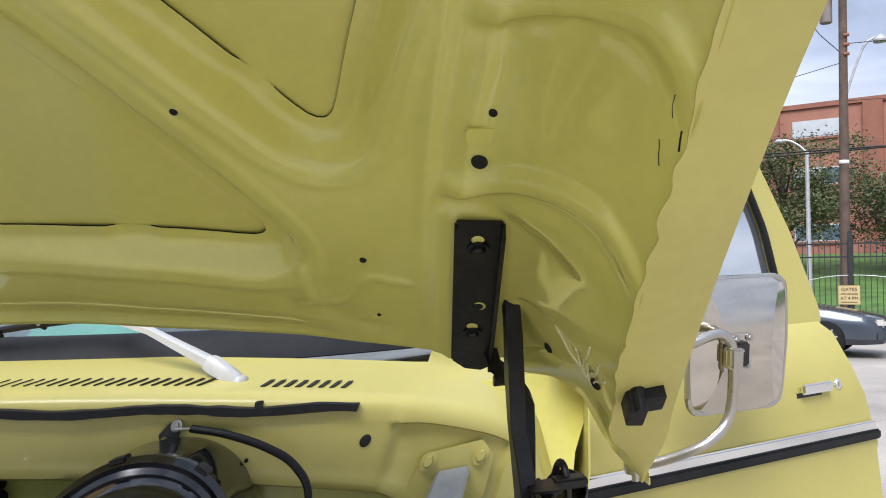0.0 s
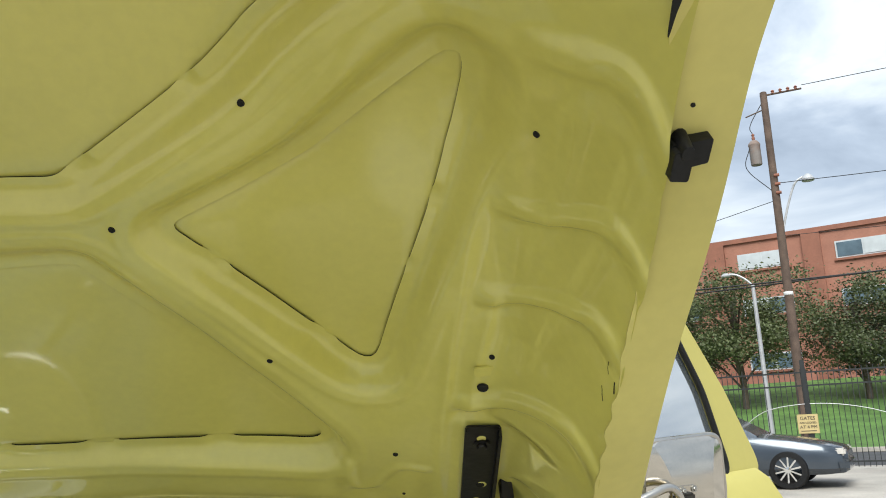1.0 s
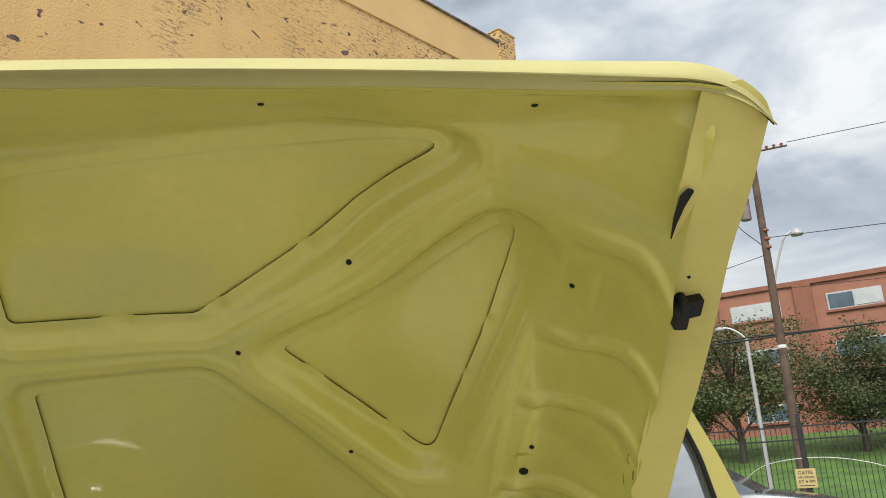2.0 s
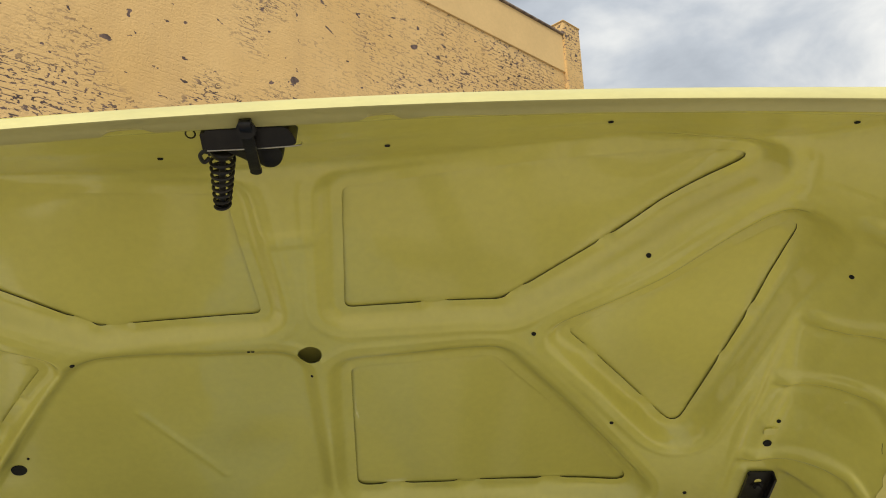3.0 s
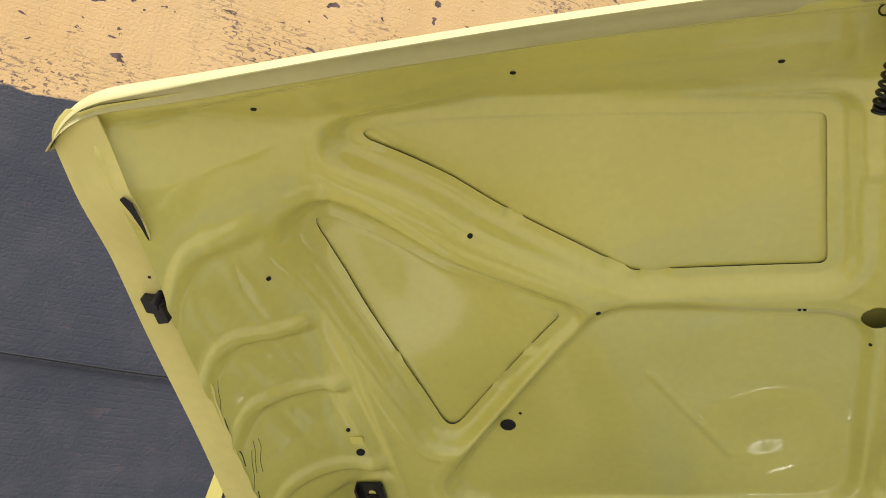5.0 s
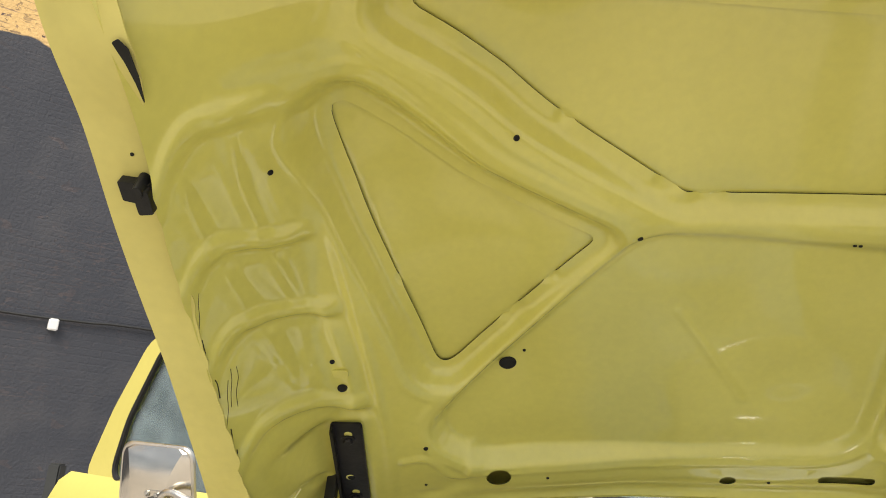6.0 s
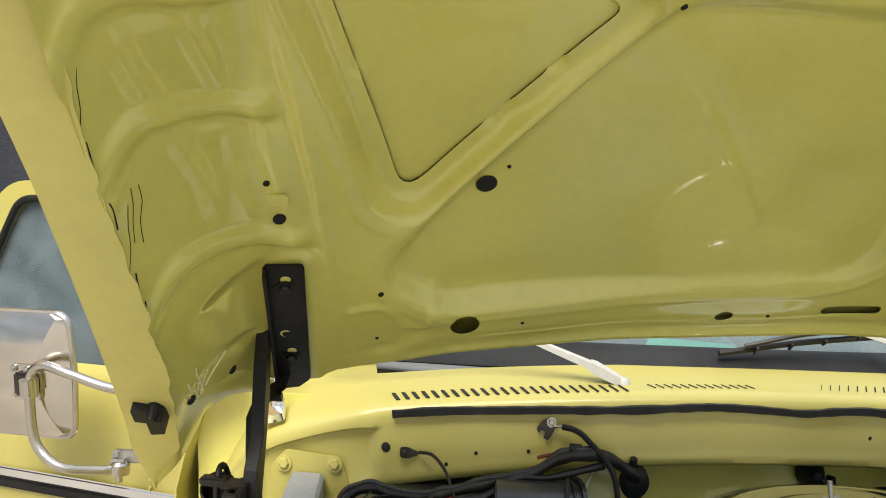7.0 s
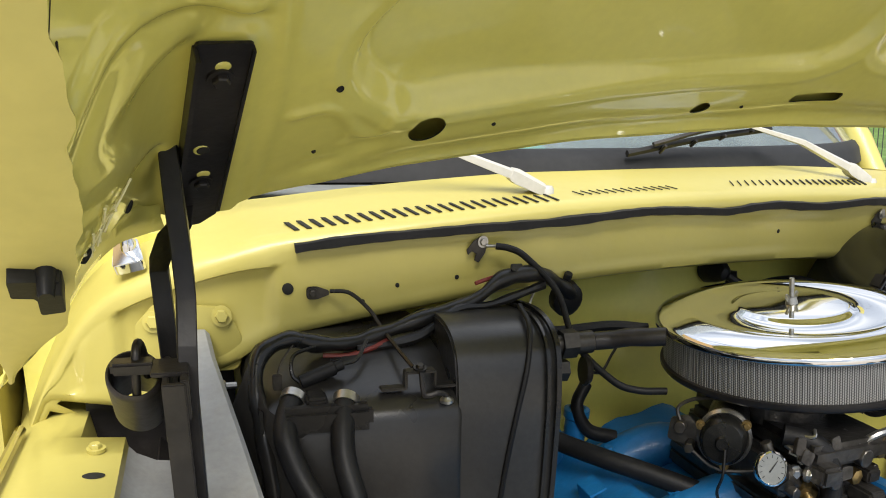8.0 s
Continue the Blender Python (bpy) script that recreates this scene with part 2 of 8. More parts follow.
def lathe(profile, m=None, seg=32, closed=False):
    """Turns (radius, height) pairs round z."""
    bm = bmesh.new()
    rings = []
    for r, z in profile:
        rings.append([bm.verts.new((r * math.cos(2 * math.pi * k / seg), r * math.sin(2 * math.pi * k / seg), z)) for k in range(seg)] if r > 1e-5 else [bm.verts.new((0, 0, z))])
    pairs = list(zip(rings, rings[1:])) + ([(rings[-1], rings[0])] if closed else [])
    for p, q in pairs:
        for k in range(seg):
            j = (k + 1) % seg
            if len(p) == 1 and len(q) == 1:
                continue
            if len(p) == 1:
                bm.faces.new((p[0], q[j], q[k]))
            elif len(q) == 1:
                bm.faces.new((p[k], p[j], q[0]))
            else:
                bm.faces.new((p[k], p[j], q[j], q[k]))
    bmesh.ops.recalc_face_normals(bm, faces=bm.faces)
    if m:
        bmesh.ops.transform(bm, matrix=m, verts=bm.verts)
    return bm


def rod(a, b, r, seg=16, r2=None, bevel=0.0):
    d = (Vector(b) - Vector(a)).length
    r2 = r if r2 is None else r2
    c = min(bevel or r * 0.12, d / 3)
    return lathe([(0, 0), (r - c, 0), (r, c), (r2, d - c), (r2 - c, d), (0, d)], along(a, b), seg)


def spline(points, steps=8):
    """Catmull-Rom through the points."""
    p = [Vector(q) for q in points]
    p = [2 * p[0] - p[1], *p, 2 * p[-1] - p[-2]]
    out = []
    for i in range(1, len(p) - 2):
        for k in range(steps):
            t = k / steps
            out.append(0.5 * ((2 * p[i]) + (p[i + 1] - p[i - 1]) * t + (2 * p[i - 1] - 5 * p[i] + 4 * p[i + 1] - p[i + 2]) * t * t + (3 * p[i] - p[i - 1] - 3 * p[i + 1] + p[i + 2]) * t ** 3))
    return out + [p[-2]]


def tube(points, r, seg=10, steps=8, section=None, wobble=0.0):
    """A swept tube (or a swept section of (u, v) offsets) along a smooth line through the points."""
    line = spline(points, steps) if steps else [Vector(q) for q in points]
    section = section or [(r * math.cos(2 * math.pi * k / seg), r * math.sin(2 * math.pi * k / seg)) for k in range(seg)]
    bm = bmesh.new()
    rings, side = [], None
    for i, p in enumerate(line):
        d = (line[min(i + 1, len(line) - 1)] - line[max(i - 1, 0)]).normalized()
        if side is None:
            side = d.cross(Vector((0, 0, 1)))
            side = (side if side.length > 0.1 else d.cross(Vector((0, 1, 0)))).normalized()
        side = (side - d * side.dot(d)).normalized()
        up = side.cross(d)
        k = 1 + wobble * noise.noise(p * 40)
        rings.append([bm.verts.new(p + (side * u + up * v) * k) for u, v in section])
    n = len(section)
    for p, q in zip(rings, rings[1:]):
        for k in range(n):
            bm.faces.new((p[k], p[(k + 1) % n], q[(k + 1) % n], q[k]))
    bm.faces.new(rings[0][::-1])
    bm.faces.new(rings[-1])
    return bm


def sheet(grid, thick=0.0):
    """A surface through rows of points, thickened along its normals."""
    bm = bmesh.new()
    vs = [[bm.verts.new(p) for p in row] for row in grid]
    for a, b in zip(vs, vs[1:]):
        for k in range(len(a) - 1):
            bm.faces.new((a[k], a[k + 1], b[k + 1], b[k]))
    if thick:
        bm.normal_update()
        bmesh.ops.solidify(bm, geom=bm.faces[:], thickness=thick)
    return bm


def prism(outline, thick, m=None, bevel=0.0):
    """A flat plate: an outline of (x, y), thick along z."""
    bm = bmesh.new()
    f = bm.faces.new([bm.verts.new((x, y, 0)) for x, y in outline])
    r = bmesh.ops.extrude_face_region(bm, geom=[f])
    bmesh.ops.translate(bm, verts=[v for v in r["geom"] if isinstance(v, bmesh.types.BMVert)], vec=(0, 0, thick))
    bmesh.ops.recalc_face_normals(bm, faces=bm.faces)
    if bevel:
        bmesh.ops.bevel(bm, geom=bm.edges[:], offset=bevel, segments=2, affect="EDGES", clamp_overlap=True)
    if m:
        bmesh.ops.transform(bm, matrix=m, verts=bm.verts)
    return bm


def rounded(corners, radius=0.02, steps=5):
    """A polygon of (x, y) corners with rounded corners; a corner may carry its own radius."""
    out, n = [], len(corners)
    for i in range(n):
        c = Vector(corners[i][:2])
        r = corners[i][2] if len(corners[i]) > 2 else radius
        a, b = Vector(corners[i - 1][:2]), Vector(corners[(i + 1) % n][:2])
        da, db = (a - c).normalized(), (b - c).normalized()
        half = da.angle(db) / 2
        t = min(r / math.tan(half), 0.45 * (a - c).length, 0.45 * (b - c).length)
        p, q = c + da * t, c + db * t
        for k in range(steps + 1):
            u = k / steps
            out.append(tuple((1 - u) ** 2 * p + 2 * u * (1 - u) * c + u * u * q))
    return out


def bolt(at, towards, r=0.009, washer=True):
    """A hexagon bolt head with its washer; towards is where the head points."""
    m = along(at, Vector(at) + Vector(towards))
    head = lathe([(0, 0.0), (r, 0.0), (r, r * 0.75), (r * 0.8, r * 0.95), (0, r * 0.95)], m, 6)
    if washer:
        return merge(head, lathe([(0, -0.002), (r * 1.5, -0.002), (r * 1.5, 0.0015), (0, 0.0015)], m, 20))
    return head


# ---- hood ----
# Hood space: x across, v from the front edge to the rear edge, n out of the underside.
HOOD_O, HOOD_TILT = Vector((0, 0, 1.65)), radians(38)
HOOD_V = Vector((0, math.cos(HOOD_TILT), -math.sin(HOOD_TILT)))
HOOD_N = Vector((0, -math.sin(HOOD_TILT), -math.cos(HOOD_TILT)))


# How the stamped hood departs from the regular drawing: x, v, then the shift along x, v and n. Both halves are alike.
DRAWN = [
    (0.318, -0.024, 0.0110, 0.0005, 0.0064),
    (0.450, -0.177, 0.0251, 0.0129, -0.0052),
    (0.469, 0.189, 0.0007, -0.0061, -0.0014),
    (0.678, -0.188, 0.0499, 0.0364, -0.0247),
    (0.695, 0.165, 0.0037, 0.0002, 0.0038),
    (0.126, -0.356, 0.0063, 0.0004, 0.0035),
    (0.371, -0.382, 0.0240, 0.0074, -0.0149),
    (0.604, -0.411, 0.0605, 0.0263, -0.0100),
    (0.601, 0.334, -0.0062, -0.0011, 0.0022),
    (0.000, 0.024, 0.0000, -0.0010, 0.0128),
    (0.000, 0.436, 0.0000, -0.0441, 0.0357),
    (0.180, 0.446, -0.0040, -0.0381, 0.0364),
    (0.511, 0.424, -0.0070, -0.0130, 0.0046),
    (0.369, -0.014, 0.0175, -0.0033, 0.0124),
    (0.562, 0.192, 0.0101, 0.0095, -0.0107),
    (0.638, -0.236, 0.0314, 0.0154, -0.0145),
    (0.553, -0.316, 0.0111, -0.0065, 0.0132),
    (0.765, -0.215, 0.0496, 0.0216, -0.0140),
    (0.826, 0.338, 0.0012, 0.0051, -0.0072),
    (0.857, 0.490, 0.0156, 0.0658, -0.0378),
    (0.705, 0.430, -0.0040, 0.0080, -0.0180),
]
DRAWN_AT = np.array([(sg * r[0], r[1]) for r in DRAWN for sg in ((1, -1) if r[0] > 0 else (1,))])
DRAWN_BY = np.array([(sg * r[2], r[3], r[4]) for r in DRAWN for sg in ((1, -1) if r[0] > 0 else (1,))])


def spread_of(p):
    """Thin-plate terms of a place on the hood's plan."""
    d = np.maximum(((DRAWN_AT - p) ** 2).sum(1), 1e-12)
    return np.concatenate((0.5 * d * np.log(d), (1.0, p[0], p[1])))


def drawn_weights():
    n = len(DRAWN_AT)
    m = np.zeros((n + 3, n + 3))
    for i, p in enumerate(DRAWN_AT):
        m[i] = spread_of(p)
        m[i, i] += 0.002
    m[n:, :n] = m[:n, n:].T
    return np.linalg.solve(m, np.concatenate((DRAWN_BY, np.zeros((3, 3)))))


DRAWN_W = drawn_weights()


def hood_flat(x, v, n):
    return HOOD_O + Vector((x, 0, 0)) + HOOD_V * v + HOOD_N * n


def hood_point(x, v, n):
    d = spread_of(np.array((x, v))) @ DRAWN_W
    return HOOD_O + Vector((x + d[0], 0, 0)) + HOOD_V * (v + d[1]) + HOOD_N * (n + d[2])


def step(a, b, x):
    t = np.clip((x - a) / (b - a), 0, 1)
    return t * t * (3 - 2 * t)


def smooth_max(a, b, k):
    return 0.5 * (a + b + np.sqrt((a - b) ** 2 + k * k))


def inner_edge(v):
    return 0.772 + 0.105 * v


def outer_edge(v):
    return 0.826 + 0.115 * v


def skin(x, v):
    """The surface that the pressed inner panel follows."""
    a = np.abs(x)
    c = 0.13 * np.minimum(a, 0.75) ** 2 - 0.0135 - 0.035 * v
    c = c + 1.06 * np.maximum(0, -(v + 0.313 + 0.02 * (a / 0.37) ** 2))
    a0 = 0.70 - 0.25 * np.clip(0.1 - v, 0, 0.45)
    t = (a - a0) / (inner_edge(v) - a0)
    s = 0.0415 + 0.14 * np.clip(t, 0, 1.2) ** 1.25 - 0.03 * np.clip((a0 - a) / 0.1, 0, 3) + 0.014 * step(0.05, -0.2, v) * step(0.55, 0.66, a)
    return smooth_max(c, s, 0.02) - 0.004


def outer_skin(x, v):
    """The outer panel, seen through the windows of the inner one."""
    a = np.abs(x)
    c = 0.13 * a ** 2 - 0.0175 - 0.035 * v
    front = (5.3 + 1.2 * (a / 0.75) ** 2) * np.clip(-(v + 0.30 + 0.01 * a), 0, 1) ** 2
    t = np.clip((a - 0.62) / (outer_edge(v) - 0.62), 0, 1)
    side = np.clip(0.214 - c, 0, 1) * t ** 2.6
    far = c + smooth_max(front, side, 0.01) - 0.005
    # Inside the windows the sheet lies close behind the frame.
    far = np.minimum(far, 0.114 + 0.047 * (x / 0.75) ** 2 + 0.012 * x + 0.1 * step(-0.42, -0.36, v))
    near = np.full(x.shape, 1e9)
    for poly in WINDOWS:
        near = np.minimum(near, polygon_distance(x, v, poly)[0])
    return np.where((a < 0.66) & (v > -0.34) & (v < 0.36), skin(x, v) - 0.0022 - 0.018 * step(0.003, 0.03, near), np.minimum(far, height(x, v) - 0.006))


# Windows of the inner panel on the driver's half; the other half mirrors them.
WIN_FRONT = rounded([(0.071, -0.277, 0.012), (0.475, -0.318, 0.05), (0.582, -0.321, 0.02), (0.47, -0.243, 0.08), (0.272, -0.078, 0.03), (0.057, -0.078, 0.012)])
WIN_SIDE = rounded([(0.362, -0.014, 0.012), (0.566, 0.208, 0.02), (0.618, -0.135, 0.2), (0.640, -0.240, 0.012), (0.50, -0.115, 0.3)])
WIN_REAR = rounded([(0.056, 0.045, 0.012), (0.268, 0.037, 0.02), (0.524, 0.351, 0.020), (0.045, 0.340, 0.02)])
FIELD_REAR = rounded([(0.030, 0.022, 0.03), (0.305, 0.000, 0.05), (0.572, 0.312, 0.05), (0.515, 0.368, 0.04), (0.028, 0.352, 0.04)])


def polygon_distance(px, pv, poly):
    """Signed distance to a polygon (inside negative) and the nearest point of its outline."""
    best, inside = np.full(px.shape, 1e9), np.zeros(px.shape, bool)
    nx, nv = px.copy(), pv.copy()
    for (ax, av), (bx, bv) in zip(poly, poly[1:] + poly[:1]):
        dx, dv = bx - ax, bv - av
        t = np.clip(((px - ax) * dx + (pv - av) * dv) / max(dx * dx + dv * dv, 1e-12), 0, 1)
        qx, qv = ax + t * dx, av + t * dv
        d = np.hypot(px - qx, pv - qv)
        near = d < best
        best, nx, nv = np.where(near, d, best), np.where(near, qx, nx), np.where(near, qv, nv)
        cross = ((av > pv) != (bv > pv)) & (px < dx * (pv - av) / (dv if abs(dv) > 1e-12 else 1e-12) + ax)
        inside ^= cross
    return np.where(inside, -best, best), nx, nv


mirror = lambda poly: [(-x, v) for x, v in poly]  # noqa: E731
WINDOWS = [WIN_FRONT, WIN_SIDE, WIN_REAR, mirror(WIN_FRONT), mirror(WIN_SIDE)]
FIELDS = [mirror(FIELD_REAR)]
# Round holes: x, v, radius.
HOLES = [(0, 0, 0.0175), (-0.501, 0.424, 0.0185), (-0.166, 0.446, 0.0115)]
SLOT = rounded([(-0.040, 0.430), (0.038, 0.427), (0.038, 0.443), (-0.040, 0.446)], 0.007)
# Tabs where the window's edge is tacked to the outer panel: x, v, half length.
TABS = [(0.11, 0.3415, 0.020), (0.235, 0.3445, 0.020), (0.38, 0.348, 0.020), (0.29, -0.095, 0.016), (0.405, 0.03, 0.02), (0.51, 0.15, 0.02), (0.60, -0.07, 0.015),
        (0.585, 0.03, 0.012), (0.40, -0.185, 0.012), (0.18, -0.078, 0.018), (-0.25, -0.078, 0.018), (-0.29, -0.095, 0.016), (-0.42, 0.045, 0.012), (-0.47, 0.105, 0.02), (-0.585, 0.03, 0.012), (-0.40, -0.185, 0.012)]


def line_distance(px, pv, line):
    """Distance to an open line of points."""
    best = np.full(px.shape, 1e9)
    for (ax, av), (bx, bv) in zip(line, line[1:]):
        dx, dv = bx - ax, bv - av
        t = np.clip(((px - ax) * dx + (pv - av) * dv) / (dx * dx + dv * dv), 0, 1)
        best = np.minimum(best, np.hypot(px - ax - t * dx, pv - av - t * dv))
    return best


# Drawn bead beside the hinge seat.
BEAD = [(p.x, p.y) for p in spline([(0.640, 0.366, 0), (0.612, 0.361, 0), (0.594, 0.374, 0), (0.575, 0.407, 0), (0.553, 0.419, 0), (0.543, 0.395, 0), (0.541, 0.362, 0)], 4)]


def crown(x, v):
    a = np.abs(x)
    front = step(-0.30, -0.33, v) * step(0.52, 0.40, a)
    return (0.016 + 0.018 * step(0.2, 0.5, a)) * (1 - front) + 0.004 * front


def relief(x, v):
    """Height of the inner panel over skin(): ribs, pads, beads and dents."""
    a = np.abs(x)
    near = np.full(x.shape, 1e9)
    for poly in WINDOWS + FIELDS:
        near = np.minimum(near, polygon_distance(x, v, poly)[0])
    tab = np.zeros(x.shape)
    for tx, tv, half in TABS:
        tab = np.maximum(tab, np.exp(-(((x - tx) ** 2 + (v - tv) ** 2) / half ** 2) ** 2))
    lip = 0.0042 * (1 - 0.9 * tab)
    h = lip + (crown(x, v) - lip) * step(0.014, 0.038, near)
    h = h + 0.0016 * np.exp(-((near - 0.050) / 0.004) ** 2) * (a < 0.64) * (v > -0.3)
    # Cross ribs of the rounded side.
    for v0, dip, high in ((0.224, 0.058, 0.010), (0.044, 0.050, 0.009), (-0.092, 0.036, 0.009), (-0.262, 0.004, 0.008)):
        rim = 0.772 + 0.105 * v0
        line = v0 - dip * step(0.675, rim - 0.026, a) + 0.040 * np.clip((a - rim + 0.036) / 0.034, 0, 1.3) ** 2
        on = step(0.655, 0.685, a) * step(0.784, 0.756, a - 0.0967 * v)
        d = v - line
        h = h + on * high * (np.exp(-(np.abs(d) / 0.0135) ** 4) - 0.30 * np.exp(-((d - 0.022) / 0.012) ** 2))
    # Lengthwise folds beside the hinge pad and on the side.
    for fold, width, high in ((0.652, 0.006, 0.003), (0.665, 0.008, -0.002)):
        h = h + high * np.exp(-((a - fold - 0.03 * (v - 0.2)) / width) ** 2) * step(-0.12, 0.1, v)
    for fold, v0, v1, high in ((0.735, -0.22, 0.14, 0.0032), (0.700, -0.28, 0.02, 0.0034), (0.683, 0.04, 0.22, 0.0026)):
        h = h + high * np.exp(-((a - fold) / 0.0045) ** 2) * step(v0 - 0.02, v0 + 0.02, v) * step(v1 + 0.02, v1 - 0.02, v)
    # Flat pad under the hinge bracket, rear rail and its drawn corner.
    h = h - 0.009 * step(0.22, 0.27, v) * step(0.665, 0.675, a) * step(0.80, 0.72, a)
    h = h - 0.010 * np.exp(-((v - 0.475) / 0.02) ** 2) * step(0.60, 0.5, a)
    h = h + 0.0038 * np.exp(-(line_distance(a, v, BEAD) / 0.0055) ** 2) - 0.006 * np.exp(-(((a - 0.56) / 0.03) ** 2 + ((v - 0.435) / 0.018) ** 2))
    h = h - 0.004 * np.exp(-(((a - 0.60) / 0.022) ** 2 + ((v - 0.455) / 0.01) ** 2)) + 0.004 * np.exp(-(((a - 0.536) / 0.010) ** 2 + ((v - 0.40) / 0.03) ** 2))
    # An old knock in the wide panel: one straight crease and a shallow bowl beside it.
    k = np.clip(((x + 0.268) * 0.098 + (v - 0.112) * 0.171) / (0.098 ** 2 + 0.171 ** 2), 0, 1)
    off = np.hypot(x + 0.268 - 0.098 * k, v - 0.112 - 0.171 * k)
    h = h + 0.0022 * np.exp(-(off / 0.0045) ** 2) - 0.0075 * np.exp(-(((x + 0.12) / 0.06) ** 2 + ((v - 0.24) / 0.065) ** 2))
    # Shallow bead on the centre rib, wave of the front edge.
    h = h + 0.0022 * (step(0.034, 0.030, np.abs(x)) * step(-0.222, -0.218, v) * step(-0.196, -0.200, v))
    h = h + 0.003 * np.exp(-((v + 0.385) / 0.012) ** 2) * step(0.62, 0.5, a) * (0.6 + 0.4 * np.sin(23 * x))
    return h + 0.0010 * np.sin(31 * x + 17 * v) * np.sin(23 * v - 11 * x)


def height(x, v):
    """The inner panel over hood space, with the seat of the hinge bracket pressed to its plane."""
    a = np.abs(x)
    n = skin(x, v) + relief(x, v)
    seat = step(0.655, 0.680, a) * step(0.785, 0.735, a) * step(0.235, 0.265, v)
    n = n + (PAD_N + PAD_SLOPE * (a - 0.700) + 18.0 * np.maximum(0, a - 0.724) ** 2 + 0.045 * np.maximum(0, v - 0.36) - n) * seat
    # Sunken ledge at the rear corner, edged by a raised line of sealant.
    d = polygon_distance(a, v, CORNER_LEDGE)[0]
    n = n - 0.006 * step(0.001, -0.006, d) * step(0.47, 0.42, v) + 0.0018 * np.exp(-((d - 0.002) / 0.003) ** 2) * step(0.40, 0.37, v)
    # The front runs up behind the flat return of the lip.
    lip_v, lip_n = np.interp(x, LIP[:, 0], LIP[:, 1]), np.interp(x, LIP[:, 0], LIP[:, 2])
    line = lip_n - 0.0055 + 0.72 * (lip_v - v)
    return n + (line - n) * step(lip_v + 0.022 + 0.02 * step(0.5, 0.7, a), lip_v + 0.001, v)


# The front lip in flat hood space: v and n of its top, its crease and its inner edge.
def lip_line(x):
    u = (x / 0.8) ** 2
    lift = 0.036 * max(0.0, (abs(x) - 0.757) / 0.10) ** 2.6
    return ((-0.4575 + 0.0235 * u - 0.0087 * u ** 3 + lift, 0.1325 + 0.0340 * u - 0.0023 * u ** 3), (-0.4733 + 0.0296 * u + 0.0018 * u ** 3 + lift, 0.1872 + 0.0261 * u - 0.0114 * u ** 3),
            (-0.4494 + 0.0279 * u - 0.0100 * u ** 3 + lift * 0.9, 0.1726 + 0.0375 * u - 0.0050 * u ** 3))


LIP = []
for k in range(61):
    x = -0.84 + 1.68 * k / 60
    d = spread_of(np.array((x, -0.45))) @ DRAWN_W
    v, n = lip_line(x + d[0])[2]
    LIP.append((x, v - d[1], n - d[2]))
LIP = np.array(LIP)
PAD_N, PAD_SLOPE = 0.0825, 0.15
CORNER_LEDGE = rounded([(0.740, 0.362), (0.765, 0.341), (0.783, 0.337), (0.799, 0.350), (0.816, 0.390), (0.82, 0.45), (0.74, 0.50)], 0.01)


def hood_grid(nx, nv, edge, v_front, v_rear, height):
    """Rows of x, v, n over the hood between its edges."""
    s, r = np.meshgrid(np.linspace(-1, 1, nx), np.linspace(0, 1, nv))
    v0 = v_front(s) + (v_rear(s) - v_front(s)) * r
    x = s * edge(v0)
    return x, v0, height(x, v0)


def panel_mesh(nx, nv, cuts):
    """The inner panel: a fine grid with the cut-outs taken out along their true outlines."""
    front = lambda s: np.interp(s * 0.73, LIP[:, 0], LIP[:, 1]) - 0.012  # noqa: E731
    rear = lambda s: np.minimum(0.492 - 0.014 * np.abs(s) ** 2, np.interp(np.abs(s), [0.0, 0.865, 0.895, 0.925, 0.950, 0.972, 0.990, 1.0], [0.50, 0.482, 0.468, 0.440, 0.402, 0.386, 0.392, 0.402]))  # noqa: E731
    s, r = np.meshgrid(np.linspace(-1, 1, nx), np.linspace(0, 1, nv))
    v = front(s) + (rear(s) - front(s)) * r
    x = s * inner_edge(v)
    gone = np.zeros(x.shape, bool)
    for poly in cuts:
        d, qx, qv = polygon_distance(x, v, poly)
        snap = (d < 0) & (d > -0.014)
        gone |= d <= 1e-9
        x, v = np.where(snap, qx, x), np.where(snap, qv, v)
    n = height(x, v)
    soft = n.copy()
    soft[1:-1, 1:-1] = (4 * n[1:-1, 1:-1] + 2 * (n[:-2, 1:-1] + n[2:, 1:-1] + n[1:-1, :-2] + n[1:-1, 2:]) + n[:-2, :-2] + n[2:, 2:] + n[:-2, 2:] + n[2:, :-2]) / 16
    edge = np.full(x.shape, 1e9)
    for poly in cuts:
        edge = np.minimum(edge, polygon_distance(x, v, poly)[0])
    n = np.where(edge > 0.010, soft, n)
    bm = bmesh.new()
    grid = [[None] * nx for _ in range(nv)]
    for j in range(nv - 1):
        for i in range(nx - 1):
            quad = ((j, i), (j + 1, i), (j + 1, i + 1), (j, i + 1))
            if all(gone[q] for q in quad):
                continue
            for q in quad:
                if grid[q[0]][q[1]] is None:
                    grid[q[0]][q[1]] = bm.verts.new(hood_point(float(x[q]), float(v[q]), float(n[q])))
            bm.faces.new([grid[a][b] for a, b in quad])
    bmesh.ops.dissolve_degenerate(bm, dist=1e-5, edges=bm.edges)
    return bm


def circle(x, v, r, k=20):
    return [(x + r * math.cos(2 * math.pi * i / k), v + r * math.sin(2 * math.pi * i / k)) for i in range(k)]


hood = thing("hood", hood_point(0, 0.48, 0.0), "raised yellow pickup hood with a pressed steel inner frame", "hood", space=TRUCK)
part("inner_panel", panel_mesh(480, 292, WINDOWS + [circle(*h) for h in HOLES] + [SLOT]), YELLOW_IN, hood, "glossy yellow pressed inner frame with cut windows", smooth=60)


